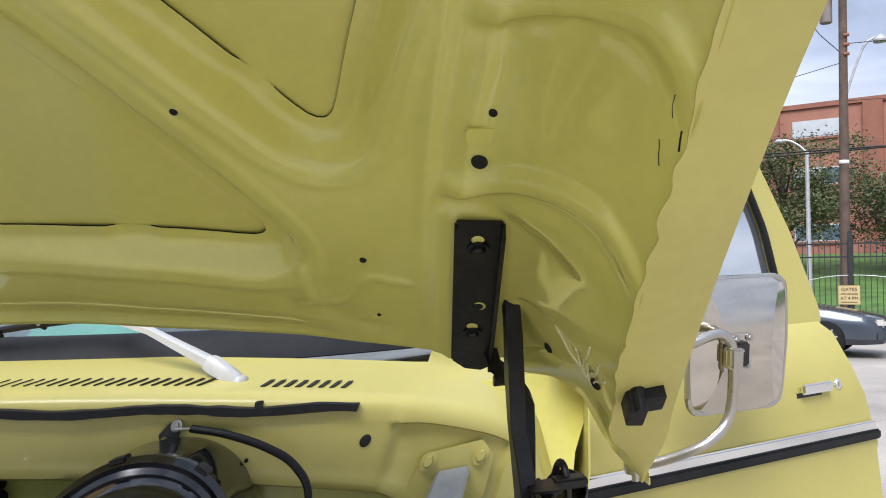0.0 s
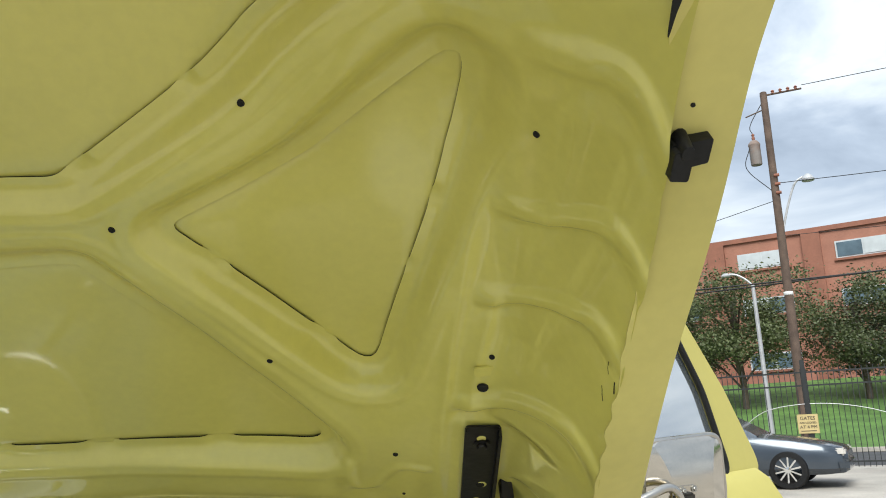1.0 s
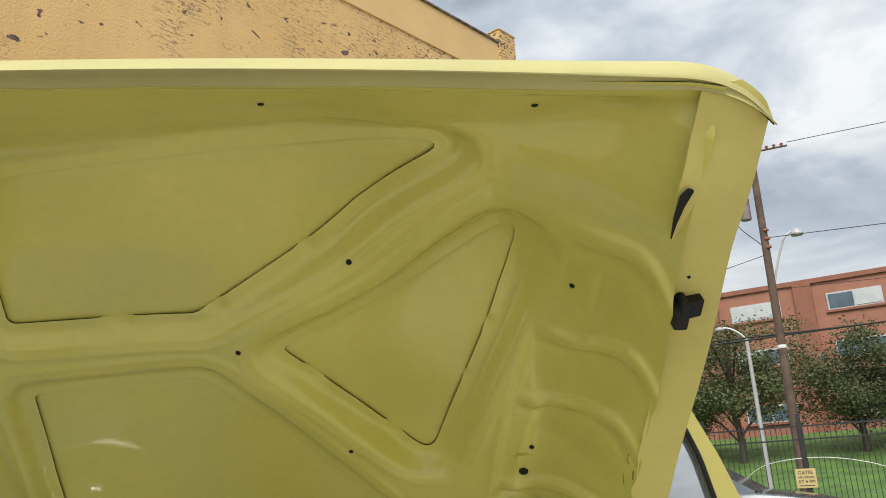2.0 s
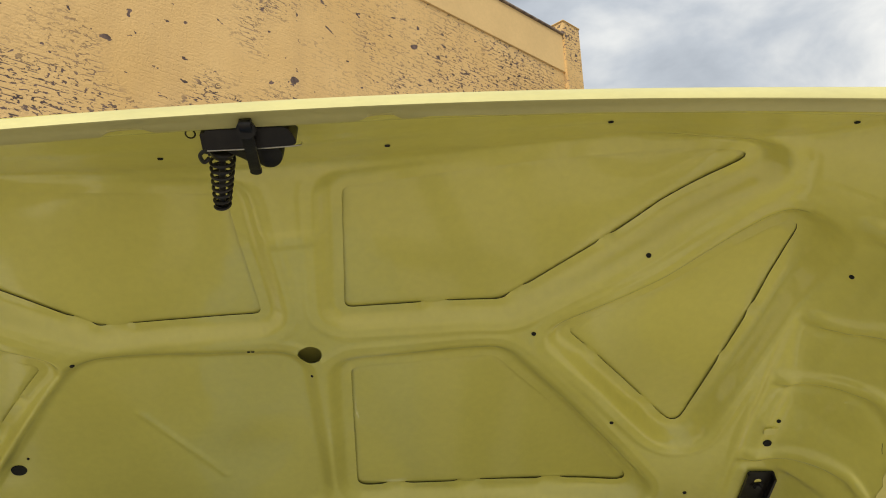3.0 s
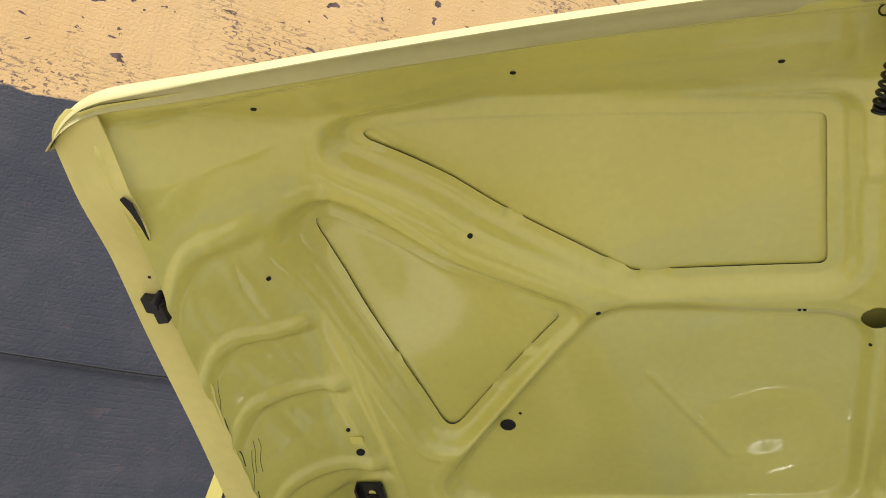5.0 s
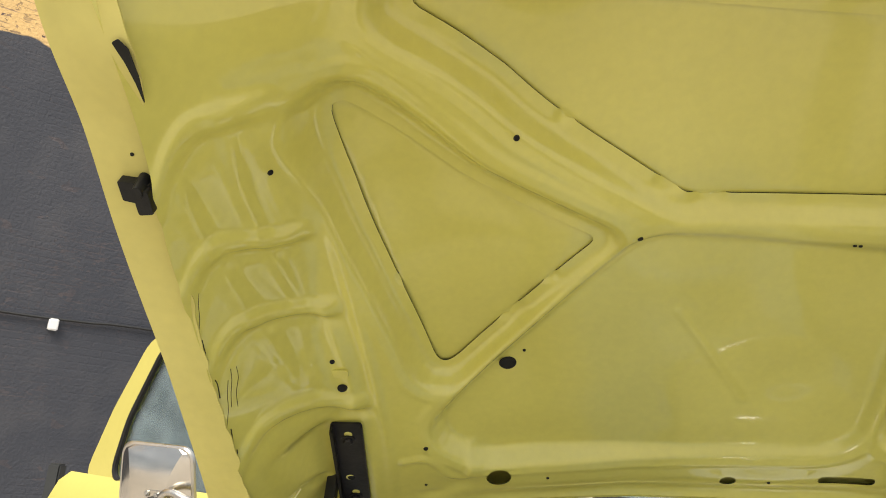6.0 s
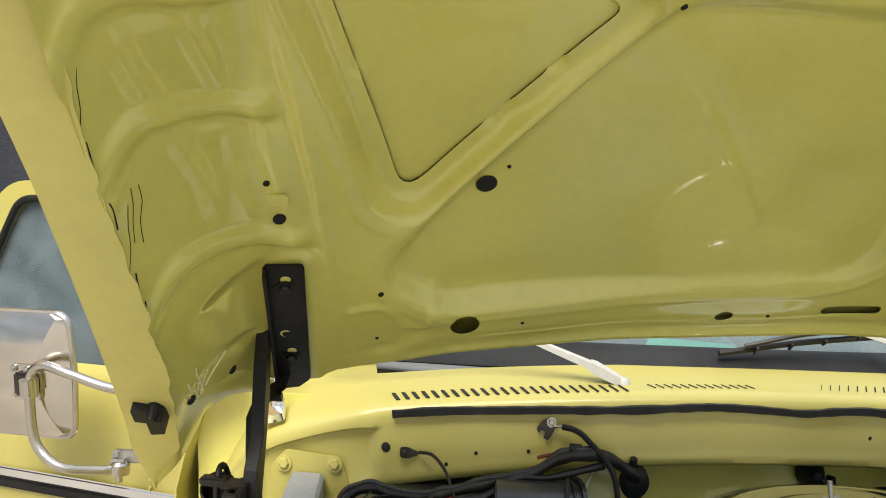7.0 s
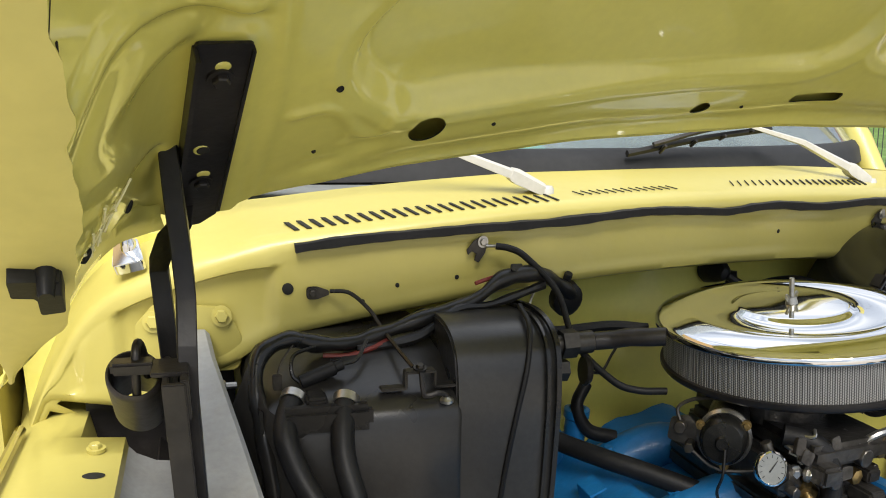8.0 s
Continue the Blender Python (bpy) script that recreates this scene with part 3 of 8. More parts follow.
def outer_panel():
    front = lambda s: -0.452 + 0.012 * s ** 2 + 0.022 * np.abs(s) ** 12  # noqa: E731
    rear = lambda s: np.interp(np.abs(s), [0.0, 0.83, 0.90, 0.94, 1.0], [0.500, 0.496, 0.440, 0.400, 0.400])  # noqa: E731
    x, v, n = hood_grid(150, 90, lambda v: outer_edge(v) - 0.012, front, rear, outer_skin)
    return sheet([[hood_point(float(a), float(b), float(c)) for a, b, c in zip(*row)] for row in zip(x, v, n)], 0.003)


def gap_shade_backing():
    """Dark backing added behind the inner panel to put shade in its gaps."""
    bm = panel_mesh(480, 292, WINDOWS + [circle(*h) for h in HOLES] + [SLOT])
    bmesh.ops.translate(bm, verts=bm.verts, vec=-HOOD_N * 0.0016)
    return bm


part("primer_lining", gap_shade_backing(), DARK_VOID, hood, "dark backing sheet added as shade behind the inner panel's gaps", smooth=60)
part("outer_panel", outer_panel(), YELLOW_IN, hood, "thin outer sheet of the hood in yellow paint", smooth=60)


def side_flange(sign):
    """The flat return along the side, with the ragged inner edge of the folded sheet."""
    rows = []
    for k in range(121):
        v = -0.474 + 0.964 * k / 120
        front = float(step(-0.27, -0.36, v))
        wave = -0.014 * front + (1 - 0.85 * front) * (0.0045 * noise.noise(Vector((v * 14, sign * 3.1, 0.4))) + 0.0036 * noise.noise(Vector((v * 47, sign, 2.0))))
        pinch = 1 - step(0.40, 0.49, v)
        xo, xi = outer_edge(v) - 0.009 + 0.010 * float(step(0.05, -0.22, v)), inner_edge(v) - 0.004 + wave
        xo = xo - 0.016 * float(step(0.40, 0.49, v)) - 0.030 * max(0.0, (-0.432 - v) / 0.04) ** 2
        xi = xo + (xi - xo) * (0.12 + 0.88 * float(pinch))
        drop = 0.008 * float(step(-0.36, -0.44, v))
        no = 0.213 + 0.014 * float(step(0.36, 0.49, v)) - drop * 0.6 + 0.005 * front
        ni = 0.2145 + 0.010 * float(step(0.30, 0.49, v)) - drop + 0.013 * front
        ni = no + (ni - no) * (0.2 + 0.8 * float(pinch))
        rows.append([hood_point(sign * (xo + (xi - xo) * t), v, no + (ni - no) * t + 0.002 * math.sin(t * 3.1)) for t in (0, 0.04, 0.3, 0.6, 0.93, 1.0)])
    return sheet(rows if sign > 0 else rows[::-1], 0.002)


for sg in (-1, 1):
    part("side_flange", side_flange(sg), LIP_PAINT, hood, "flat yellow side flange with an uneven folded edge")


def front_flange():
    """The rolled front lip: light outer roll, crease and flat return."""
    rows = []
    for k in range(201):
        x = -0.862 + 1.724 * k / 200
        wave = 0.0014 * noise.noise(Vector((x * 8, 0.3, 0.1)))
        top, crease, inner = lip_line(x)
        inner = (inner[0] + wave, inner[1])
        notch = math.exp(-((x + 0.112) / 0.021) ** 8) + math.exp(-((x - 0.135) / 0.017) ** 8) + 0.35 * float(step(0.176, 0.180, np.float64(x)))
        ring = [(top[0] + 0.006, top[1] - 0.008), top]
        for t, out in ((0.25, 0.004), (0.5, 0.0055), (0.75, 0.0045), (0.94, 0.0018)):
            ring.append((top[0] + (crease[0] - top[0]) * t - out, top[1] + (crease[1] - top[1]) * t + out * 0.3))
        for t, sag in ((0.0, 0.0), (0.06, 0.0006), (0.3, -0.002), (0.6, -0.002), (0.93 - 0.30 * notch, 0.0), (1.0 - 0.32 * notch, -0.0015)):
            ring.append((crease[0] + (inner[0] - crease[0]) * t, crease[1] + (inner[1] - crease[1]) * t + sag))
        rows.append([hood_flat(x, v, n) for v, n in ring])
    return sheet(rows, 0.0015)


part("front_flange", front_flange(), FRONT_PAINT, hood, "rolled yellow front lip with a lighter rounded edge")
RIM_IN = [(0.742, 0.452, 0.106), (0.755, 0.434, 0.119), (0.772, 0.397, 0.141), (0.792, 0.383, 0.169), (0.806, 0.392, 0.186), (0.826, 0.428, 0.202), (0.858, 0.474, 0.224)]
RIM_OUT = [(0.735, 0.478, 0.100), (0.757, 0.456, 0.119), (0.777, 0.426, 0.144), (0.797, 0.419, 0.169), (0.808, 0.438, 0.179), (0.830, 0.472, 0.200), (0.866, 0.500, 0.226)]
for sg in (-1, 1):
    rows = []
    for a, b in zip(spline(RIM_IN, 6), spline(RIM_OUT, 6)):
        mid = a.lerp(b, 0.5) + Vector((0, 0, 0.002))
        rows.append([hood_point(sg * p.x, p.y, p.z) for p in (a - Vector((0, 0.004, 0.010)), a, mid, b, b + Vector((0.002, 0.003, -0.008)))])
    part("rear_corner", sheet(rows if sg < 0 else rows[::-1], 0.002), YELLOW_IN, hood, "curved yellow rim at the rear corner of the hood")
    for ax, av, bx, bv, lift in ((0.790, 0.372, 0.785, 0.316, 0.004), (0.794, 0.374, 0.793, 0.330, 0.003), (0.792, 0.373, 0.779, 0.336, 0.006), (0.797, 0.376, 0.799, 0.344, 0.002), (0.787, 0.366, 0.768, 0.346, 0.002), (0.796, 0.378, 0.789, 0.348, 0.005)):
        pts = []
        for t in (0, 0.35, 0.7, 1.0):
            px, pv = sg * (ax + (bx - ax) * t), av + (bv - av) * t
            pts.append(hood_point(px + 0.0012 * math.sin(8 * t + 9 * ax), pv, float(height(np.array([px]), np.array([pv]))[0]) + 0.001 + lift * t * t * 0.5))
        part("torn_sealant", tube(pts, 0.0011, 5, 4), SEALANT, hood, "torn pale seam sealant")
rows = []
for k in range(101):
    x = -0.68 + 1.36 * k / 100
    v = 0.492 - 0.014 * (x / 0.8) ** 2
    n = float(skin(np.float64(x), np.float64(v)) + relief(np.array([x]), np.array([v]))[0])
    rows.append([hood_point(x, v - 0.001, n - 0.0005), hood_point(x, v + 0.006, n - 0.001), hood_point(x, v + 0.010, n - 0.010), hood_point(x, v + 0.011, n - 0.028)])
part("rear_edge", sheet(rows, 0.0015), YELLOW_IN, hood)


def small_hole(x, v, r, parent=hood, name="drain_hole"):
    """A punched hole: dark disc painted in for its shade, thin raised burr."""
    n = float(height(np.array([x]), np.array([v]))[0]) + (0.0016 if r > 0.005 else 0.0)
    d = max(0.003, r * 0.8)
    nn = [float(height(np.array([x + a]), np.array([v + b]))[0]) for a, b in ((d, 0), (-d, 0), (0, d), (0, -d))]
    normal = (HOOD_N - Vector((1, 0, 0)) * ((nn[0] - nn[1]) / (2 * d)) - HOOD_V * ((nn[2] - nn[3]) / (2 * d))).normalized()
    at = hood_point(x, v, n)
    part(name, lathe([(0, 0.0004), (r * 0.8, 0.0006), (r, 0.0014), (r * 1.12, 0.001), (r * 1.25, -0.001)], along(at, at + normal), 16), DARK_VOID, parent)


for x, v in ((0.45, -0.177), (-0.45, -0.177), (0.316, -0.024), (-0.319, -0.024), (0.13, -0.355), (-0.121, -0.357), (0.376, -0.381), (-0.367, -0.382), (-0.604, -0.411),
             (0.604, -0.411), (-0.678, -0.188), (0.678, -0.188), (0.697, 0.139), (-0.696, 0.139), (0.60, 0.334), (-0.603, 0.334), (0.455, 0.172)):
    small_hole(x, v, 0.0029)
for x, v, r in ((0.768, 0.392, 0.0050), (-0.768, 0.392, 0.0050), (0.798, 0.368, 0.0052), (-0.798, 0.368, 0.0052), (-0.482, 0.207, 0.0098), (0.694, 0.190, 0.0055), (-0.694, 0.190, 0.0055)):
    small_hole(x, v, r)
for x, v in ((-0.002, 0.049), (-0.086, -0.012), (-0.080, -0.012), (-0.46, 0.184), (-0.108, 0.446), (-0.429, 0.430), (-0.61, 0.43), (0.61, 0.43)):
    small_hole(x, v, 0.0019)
for sg in (-1, 1):
    at = hood_point(sg * 0.692, 0.160, float(height(np.array([sg * 0.692]), np.array([0.160]))[0]) + 0.0005)
    part("pressed_tab", prism(rounded([(-0.011, -0.008), (0.011, -0.008), (0.013, 0.006), (-0.013, 0.006)], 0.004), 0.0025, along(at, at + HOOD_N)), YELLOW_IN, hood)
    # Thin dark tubes laid on the panel for the shade in split seams.
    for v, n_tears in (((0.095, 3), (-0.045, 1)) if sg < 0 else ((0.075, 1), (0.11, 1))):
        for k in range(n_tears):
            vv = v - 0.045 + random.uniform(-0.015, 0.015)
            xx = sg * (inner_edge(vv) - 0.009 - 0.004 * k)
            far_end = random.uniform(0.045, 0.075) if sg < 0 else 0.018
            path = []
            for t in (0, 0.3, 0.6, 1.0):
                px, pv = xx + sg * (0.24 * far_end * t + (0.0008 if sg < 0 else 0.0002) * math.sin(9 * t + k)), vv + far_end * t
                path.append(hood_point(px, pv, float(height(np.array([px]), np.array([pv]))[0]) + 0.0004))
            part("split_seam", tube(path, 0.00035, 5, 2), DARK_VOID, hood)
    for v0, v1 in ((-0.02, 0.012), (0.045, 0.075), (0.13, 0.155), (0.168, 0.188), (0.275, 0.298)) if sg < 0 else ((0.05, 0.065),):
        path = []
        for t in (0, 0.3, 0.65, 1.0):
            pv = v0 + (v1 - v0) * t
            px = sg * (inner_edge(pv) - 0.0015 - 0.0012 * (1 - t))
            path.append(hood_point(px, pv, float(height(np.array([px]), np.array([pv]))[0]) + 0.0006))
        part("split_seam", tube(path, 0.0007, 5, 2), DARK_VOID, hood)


def hood_buffer(sign, v):
    """A rubber buffer block on the side flange."""
    x = (inner_edge(v) + outer_edge(v)) / 2 - 0.010
    at = hood_point(sign * x, v, 0.2155)
    m = Matrix((( sign, 0, 0, at.x), (0, HOOD_V.y, HOOD_N.y, at.y), (0, HOOD_V.z, HOOD_N.z, at.z), (0, 0, 0, 1))) @ Matrix.Diagonal((0.58, 0.76, 0.72, 1))
    body = prism(rounded([(-0.026, -0.012), (0.026, -0.018), (0.026, 0.010), (0.004, 0.014), (-0.004, 0.026), (-0.028, 0.022)], 0.003), 0.016, m, 0.002)
    nose = prism(rounded([(-0.028, -0.010), (-0.002, -0.013), (-0.002, 0.024), (-0.028, 0.022)], 0.004), 0.028, m, 0.003)
    part("rubber_buffer", merge(body, nose, lathe([(0, 0.03), (0.008, 0.03), (0.009, 0.026), (0.012, 0.0)], m @ pose(-0.012, -0.010, 0.0), 14)), RUBBER, hood, "moulded black rubber buffer")


for sg in (-1, 1):
    hood_buffer(sg, -0.215)
    hood_buffer(sg, 0.338)
    # Dark discs painted in for the shade of the rivet holes.
    for v, off, r in ((-0.30, 0.02, 0.0018), (-0.250, 0.016, 0.0016)):
        x = inner_edge(v) + off
        at = hood_point(sg * x, v, 0.2160)
        part("rivet_hole", lathe([(0, 0.0004), (r, 0.0008), (r * 1.3, -0.001)], along(at, at + HOOD_N), 10), DARK_VOID, hood)
    # Dark plate stands for the shaded opening where flange and panel part.
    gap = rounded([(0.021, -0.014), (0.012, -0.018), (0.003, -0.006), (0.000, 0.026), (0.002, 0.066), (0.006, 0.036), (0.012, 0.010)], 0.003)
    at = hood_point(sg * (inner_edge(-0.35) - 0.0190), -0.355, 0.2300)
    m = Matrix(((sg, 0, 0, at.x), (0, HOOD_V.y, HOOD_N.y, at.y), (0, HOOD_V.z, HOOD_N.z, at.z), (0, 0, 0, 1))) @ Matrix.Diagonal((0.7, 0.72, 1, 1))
    part("open_seam", prism(gap, 0.0012, m), DARK_VOID, hood, "dark plate laid on as shade of the gap where flange and panel part")

# Latch on the front edge: bracket, dovetail bolt, coil spring and safety catch.
LATCH = thing("hood_latch", hood_point(0.0, -0.40, 0.10), "black hood latch with conical coil spring and safety catch", "latch", space=TRUCK)


def hp(x, v, n):
    return hood_point(x, v, n)


def hood_frame(x, v, n):
    at = hood_point(x, v, n)
    return Matrix(((1, 0, 0, at.x), (0, HOOD_V.y, HOOD_N.y, at.y), (0, HOOD_V.z, HOOD_N.z, at.z), (0, 0, 0, 1)))


lm = hood_frame(0.0, 0.0, 0.0) @ pose(-0.011, 0.003, 0.006)
part("bracket", merge(prism(rounded([(-0.034, -0.442), (0.050, -0.441, 0.012), (0.059, -0.419, 0.006), (-0.036, -0.419)], 0.004), 0.030, lm @ pose(0, 0, 0.103), 0.0012),
                      prism(rounded([(-0.040, -0.436), (-0.034, -0.438), (-0.034, -0.412), (-0.040, -0.414)], 0.002), 0.026, lm @ pose(0, 0, 0.103), 0.0008)), BLACK_METAL, LATCH)
part("bracket_edge", tube([lm @ Vector(p) for p in ((-0.035, -0.4178, 0.131), (0.010, -0.4176, 0.132), (0.056, -0.4178, 0.131), (0.060, -0.414, 0.118))], 0.0009, 6, 6), ZINC, LATCH, "thin zinc-coloured line along the bracket's edge")
flat = [(-0.0058, -0.0018), (0.0058, -0.0018), (0.0058, 0.0018), (-0.0058, 0.0018)]
part("safety_catch", merge(tube([lm @ Vector(p) for p in ((0.0150, -0.464, 0.158), (0.0150, -0.463, 0.168), (0.0145, -0.450, 0.163), (0.0125, -0.420, 0.147), (0.0105, -0.396, 0.133), (0.010, -0.391, 0.127))], 0.004, 8, 6, flat),
                           lathe([(0, -0.0018), (0.0095, -0.0018), (0.0095, 0.0018), (0, 0.0018)], lm @ pose(0.0148, -0.456, 0.165, 0, 0, 0), 20), lathe([(0, -0.0018), (0.0062, -0.0018), (0.0062, 0.0018), (0, 0.0018)], lm @ pose(0.0102, -0.391, 0.130, -30, 0, 0), 20)), BLACK_METAL, LATCH)
part("rubber_stop", lathe([(0, 0.020), (0.008, 0.019), (0.0145, 0.014), (0.0155, 0.004), (0.0155, -0.010), (0, -0.010)], hood_frame(0.004, -0.370, 0.066), 28), RUBBER, LATCH)
coil = []
c0, c1 = Vector(hp(-0.035, -0.398, 0.124)), Vector(hp(-0.048, -0.331, 0.112))
cm = along(c0, c1)
for k in range(8 * 22 + 1):
    t = k / (8 * 22)
    rr = 0.0130 - 0.0050 * t
    coil.append(cm @ Vector((rr * math.cos(2 * math.pi * 8 * t), rr * math.sin(2 * math.pi * 8 * t), t * (c1 - c0).length * 1.04)))
part("coil_spring", tube(coil, 0.0019, 7, 0), BLACK_METAL, LATCH)
part("latch_pin", merge(rod(c0, c1, 0.0036, 12), rod(c0 - (c1 - c0) * 0.12, c0, 0.0135, 20, 0.0125), bolt(c1, c1 - c0, 0.0055)), BLACK_METAL, LATCH)
part("striker_eye", lathe([(0.004, 0), (0.0048, 0.001), (0.0058, 0), (0.0048, -0.001)], hood_frame(-0.058, -0.432, 0.138), 14, True), BLACK_METAL, LATCH)
part("side_hook", tube([lm @ Vector(p) for p in ((-0.036, -0.418, 0.128), (-0.044, -0.412, 0.128), (-0.042, -0.402, 0.126), (-0.036, -0.406, 0.124))], 0.0022, 6, 6), BLACK_METAL, LATCH)
part("release_lever", tube([lm @ Vector(p) for p in ((-0.012, -0.416, 0.125), (0.002, -0.404, 0.120), (0.006, -0.398, 0.116))], 0.004, 8, 4, [(-0.007, -0.0015), (0.007, -0.0015), (0.007, 0.0015), (-0.007, 0.0015)]), BLACK_METAL, LATCH)

# Hinge: bracket on the hood, two arms, coil spring and base on the fender apron.
def hinge(sg):
    def q(x, y, z):
        return Vector((sg * x, y, z))

    h, sit = hood, settled if sg < 0 else settled_mirrored
    at = HOOD_O + Vector((0.698 if sg > 0 else -0.7025, 0, 0)) + HOOD_V * 0.357 + HOOD_N * 0.079
    fm = Matrix(((sg, 0, 0, at.x), (0, HOOD_V.y, HOOD_N.y, at.y), (0, HOOD_V.z, HOOD_N.z, at.z), (0, 0, 0, 1))) @ pose(0, 0, 0, -5, 0, 0) @ pose(0, 0, 0, 0, -5, 0) @ pose(0, 0, 0, 0, 0, 0 if sg > 0 else -2.8)
    plate = part("hinge_bracket", merge(prism(rounded([(-0.020, -0.105), (0.021, -0.105), (0.022, 0.148), (0.012, 0.158), (-0.006, 0.155), (-0.0195, 0.138)], 0.004), 0.003, fm, 0.0008),
                                  prism(rounded([(0.0185, -0.101), (0.0225, -0.101), (0.0225, 0.140), (0.0185, 0.140)], 0.0015), 0.015, fm, 0.0012),
                                  prism(rounded([(-0.021, -0.100), (-0.0185, -0.100), (-0.0185, 0.130), (-0.021, 0.128)], 0.0008), 0.006, fm)), BLACK_METAL, h, "black steel hinge bracket bolted to the hood")
    nrm = fm.to_3x3() @ Vector((0, 0, 1))
    for x, v in ((0.0005, -0.069), (0.0005, 0.076)):
        part("bolt", bolt(fm @ Vector((x, v, 0.004)), nrm, 0.0066), BLACK_METAL, plate)
        part("slot", lathe([(0, 0.0005), (0.005, 0.0006), (0.0058, 0.0)], fm @ pose(x - 0.001, v - 0.0115, 0.0031), 14), YELLOW_IN, plate)
    # Yellow disc for the panel behind, dark disc painted over it as shade.
    part("hole", lathe([(0, 0.0005), (0.006, 0.0006), (0.0066, 0.0)], fm @ pose(0.005, 0.026, 0.0031), 14), YELLOW_IN, plate)
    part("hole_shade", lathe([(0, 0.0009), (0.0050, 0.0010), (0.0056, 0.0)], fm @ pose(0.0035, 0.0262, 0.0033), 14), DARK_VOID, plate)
    flat = [(-0.0025, -0.011), (0.0025, -0.011), (0.0025, 0.011), (-0.0025, 0.011)]

    def arm(points, widths):
        bm = bmesh.new()
        rings = []
        for (x, y, z), w in zip(points, widths):
            rings.append([bm.verts.new(q(x + dx, y + dy * w * 0.75, z + dy * w * 0.35)) for dx, dy in ((-0.0075, -1), (0.0075, -1), (0.0075, 1), (-0.0075, 1))])
        for a, b in zip(rings, rings[1:]):
            for k in range(4):
                bm.faces.new((a[k], a[(k + 1) % 4], b[(k + 1) % 4], b[k]))
        bm.faces.new(rings[0][::-1])
        bm.faces.new(rings[-1])
        bmesh.ops.recalc_face_normals(bm, faces=bm.faces)
        bmesh.ops.bevel(bm, geom=bm.edges[:], offset=0.001, segments=1, affect="EDGES", clamp_overlap=True)
        return bm

    part("hinge_arm", arm([(0.742, 0.255, 1.372), (0.741, 0.252, 1.355), (0.739, 0.235, 1.31), (0.737, 0.22, 1.275), (0.736, 0.205, 1.24), (0.738, 0.195, 1.215), (0.741, 0.185, 1.17), (0.741, 0.175, 1.12), (0.741, 0.165, 1.07)],
                          [0.004, 0.011, 0.014, 0.017, 0.013, 0.026, 0.030, 0.022, 0.014]), BLACK_METAL, h, shape=sit)
    part("hinge_arm", arm([(0.733, 0.325, 1.292), (0.736, 0.315, 1.275), (0.751, 0.285, 1.262), (0.757, 0.262, 1.25), (0.756, 0.252, 1.22), (0.755, 0.245, 1.17), (0.752, 0.24, 1.11)],
                         [0.006, 0.013, 0.016, 0.014, 0.012, 0.012, 0.012]), BLACK_METAL, h, shape=sit)
    part("hinge_pivot", merge(rod(q(0.732, 0.298, 1.262), q(0.746, 0.298, 1.262), 0.0055, 14)), BLACK_METAL, h, shape=sit)
    part("hinge_pivot", rod(q(0.735, 0.24, 1.115), q(0.765, 0.24, 1.115), 0.009, 14), BLACK_METAL, h, shape=sit)
    flip = Matrix.Diagonal((sg, 1, 1, 1))
    part("hinge_base", merge(box(0.752, 0.757, 0.135, 0.20, 0.99, 1.192, 0.001, flip), box(0.7405, 0.757, 0.132, 0.138, 0.99, 1.192, 0.001, flip), box(0.738, 0.744, 0.135, 0.16, 1.165, 1.194, 0.001, flip),
                             box(0.738, 0.765, 0.150, 0.185, 1.1915, 1.195, 0.001, flip), box(0.762, 0.794, 0.168, 0.186, 1.188, 1.197, 0.002, flip)), BLACK_METAL, h, "folded black steel hinge base", shape=sit)
    cup = along(q(0.780, 0.192, 1.181), q(0.782, 0.232, 1.137))
    part("spring_cup", lathe([(0.0175, 0.0), (0.0190, -0.002), (0.0210, 0.0), (0.0215, 0.004), (0.0210, 0.052), (0.0165, 0.056), (0.0160, 0.052), (0.0172, 0.006)], cup, 36, True), BLACK_METAL, h, shape=sit)
    part("spring_hook", tube([q(0.7795, 0.215, 1.150), q(0.780, 0.195, 1.158), q(0.7785, 0.180, 1.172), q(0.777, 0.178, 1.190), q(0.7755, 0.184, 1.203), q(0.774, 0.196, 1.204), q(0.7725, 0.205, 1.192), q(0.772, 0.215, 1.172)], 0.0034, 10, 8), SPRING_STEEL, h, "bent wire spring hook", shape=sit)


for sg in (-1, 1):
    hinge(sg)


# ---- truck body ----
body = thing("pickup_truck", (0, 0.9, 0.0), "pale yellow pickup truck with its hood up and both doors open", "pickup truck")


def cowl_top(x):
    return 1.264 - 0.10 * x * x


def cowl_lip(x):
    return 1.176 - 0.15 * x * x


def fender_top(a):
    return float(np.interp(a, [0.64, 0.70, 0.735, 0.80, 0.85, 0.88, 0.90, 0.92, 0.94, 0.98], [1.222, 1.208, 1.199, 1.179, 1.153, 1.122, 1.092, 1.055, 1.030, 0.93]))


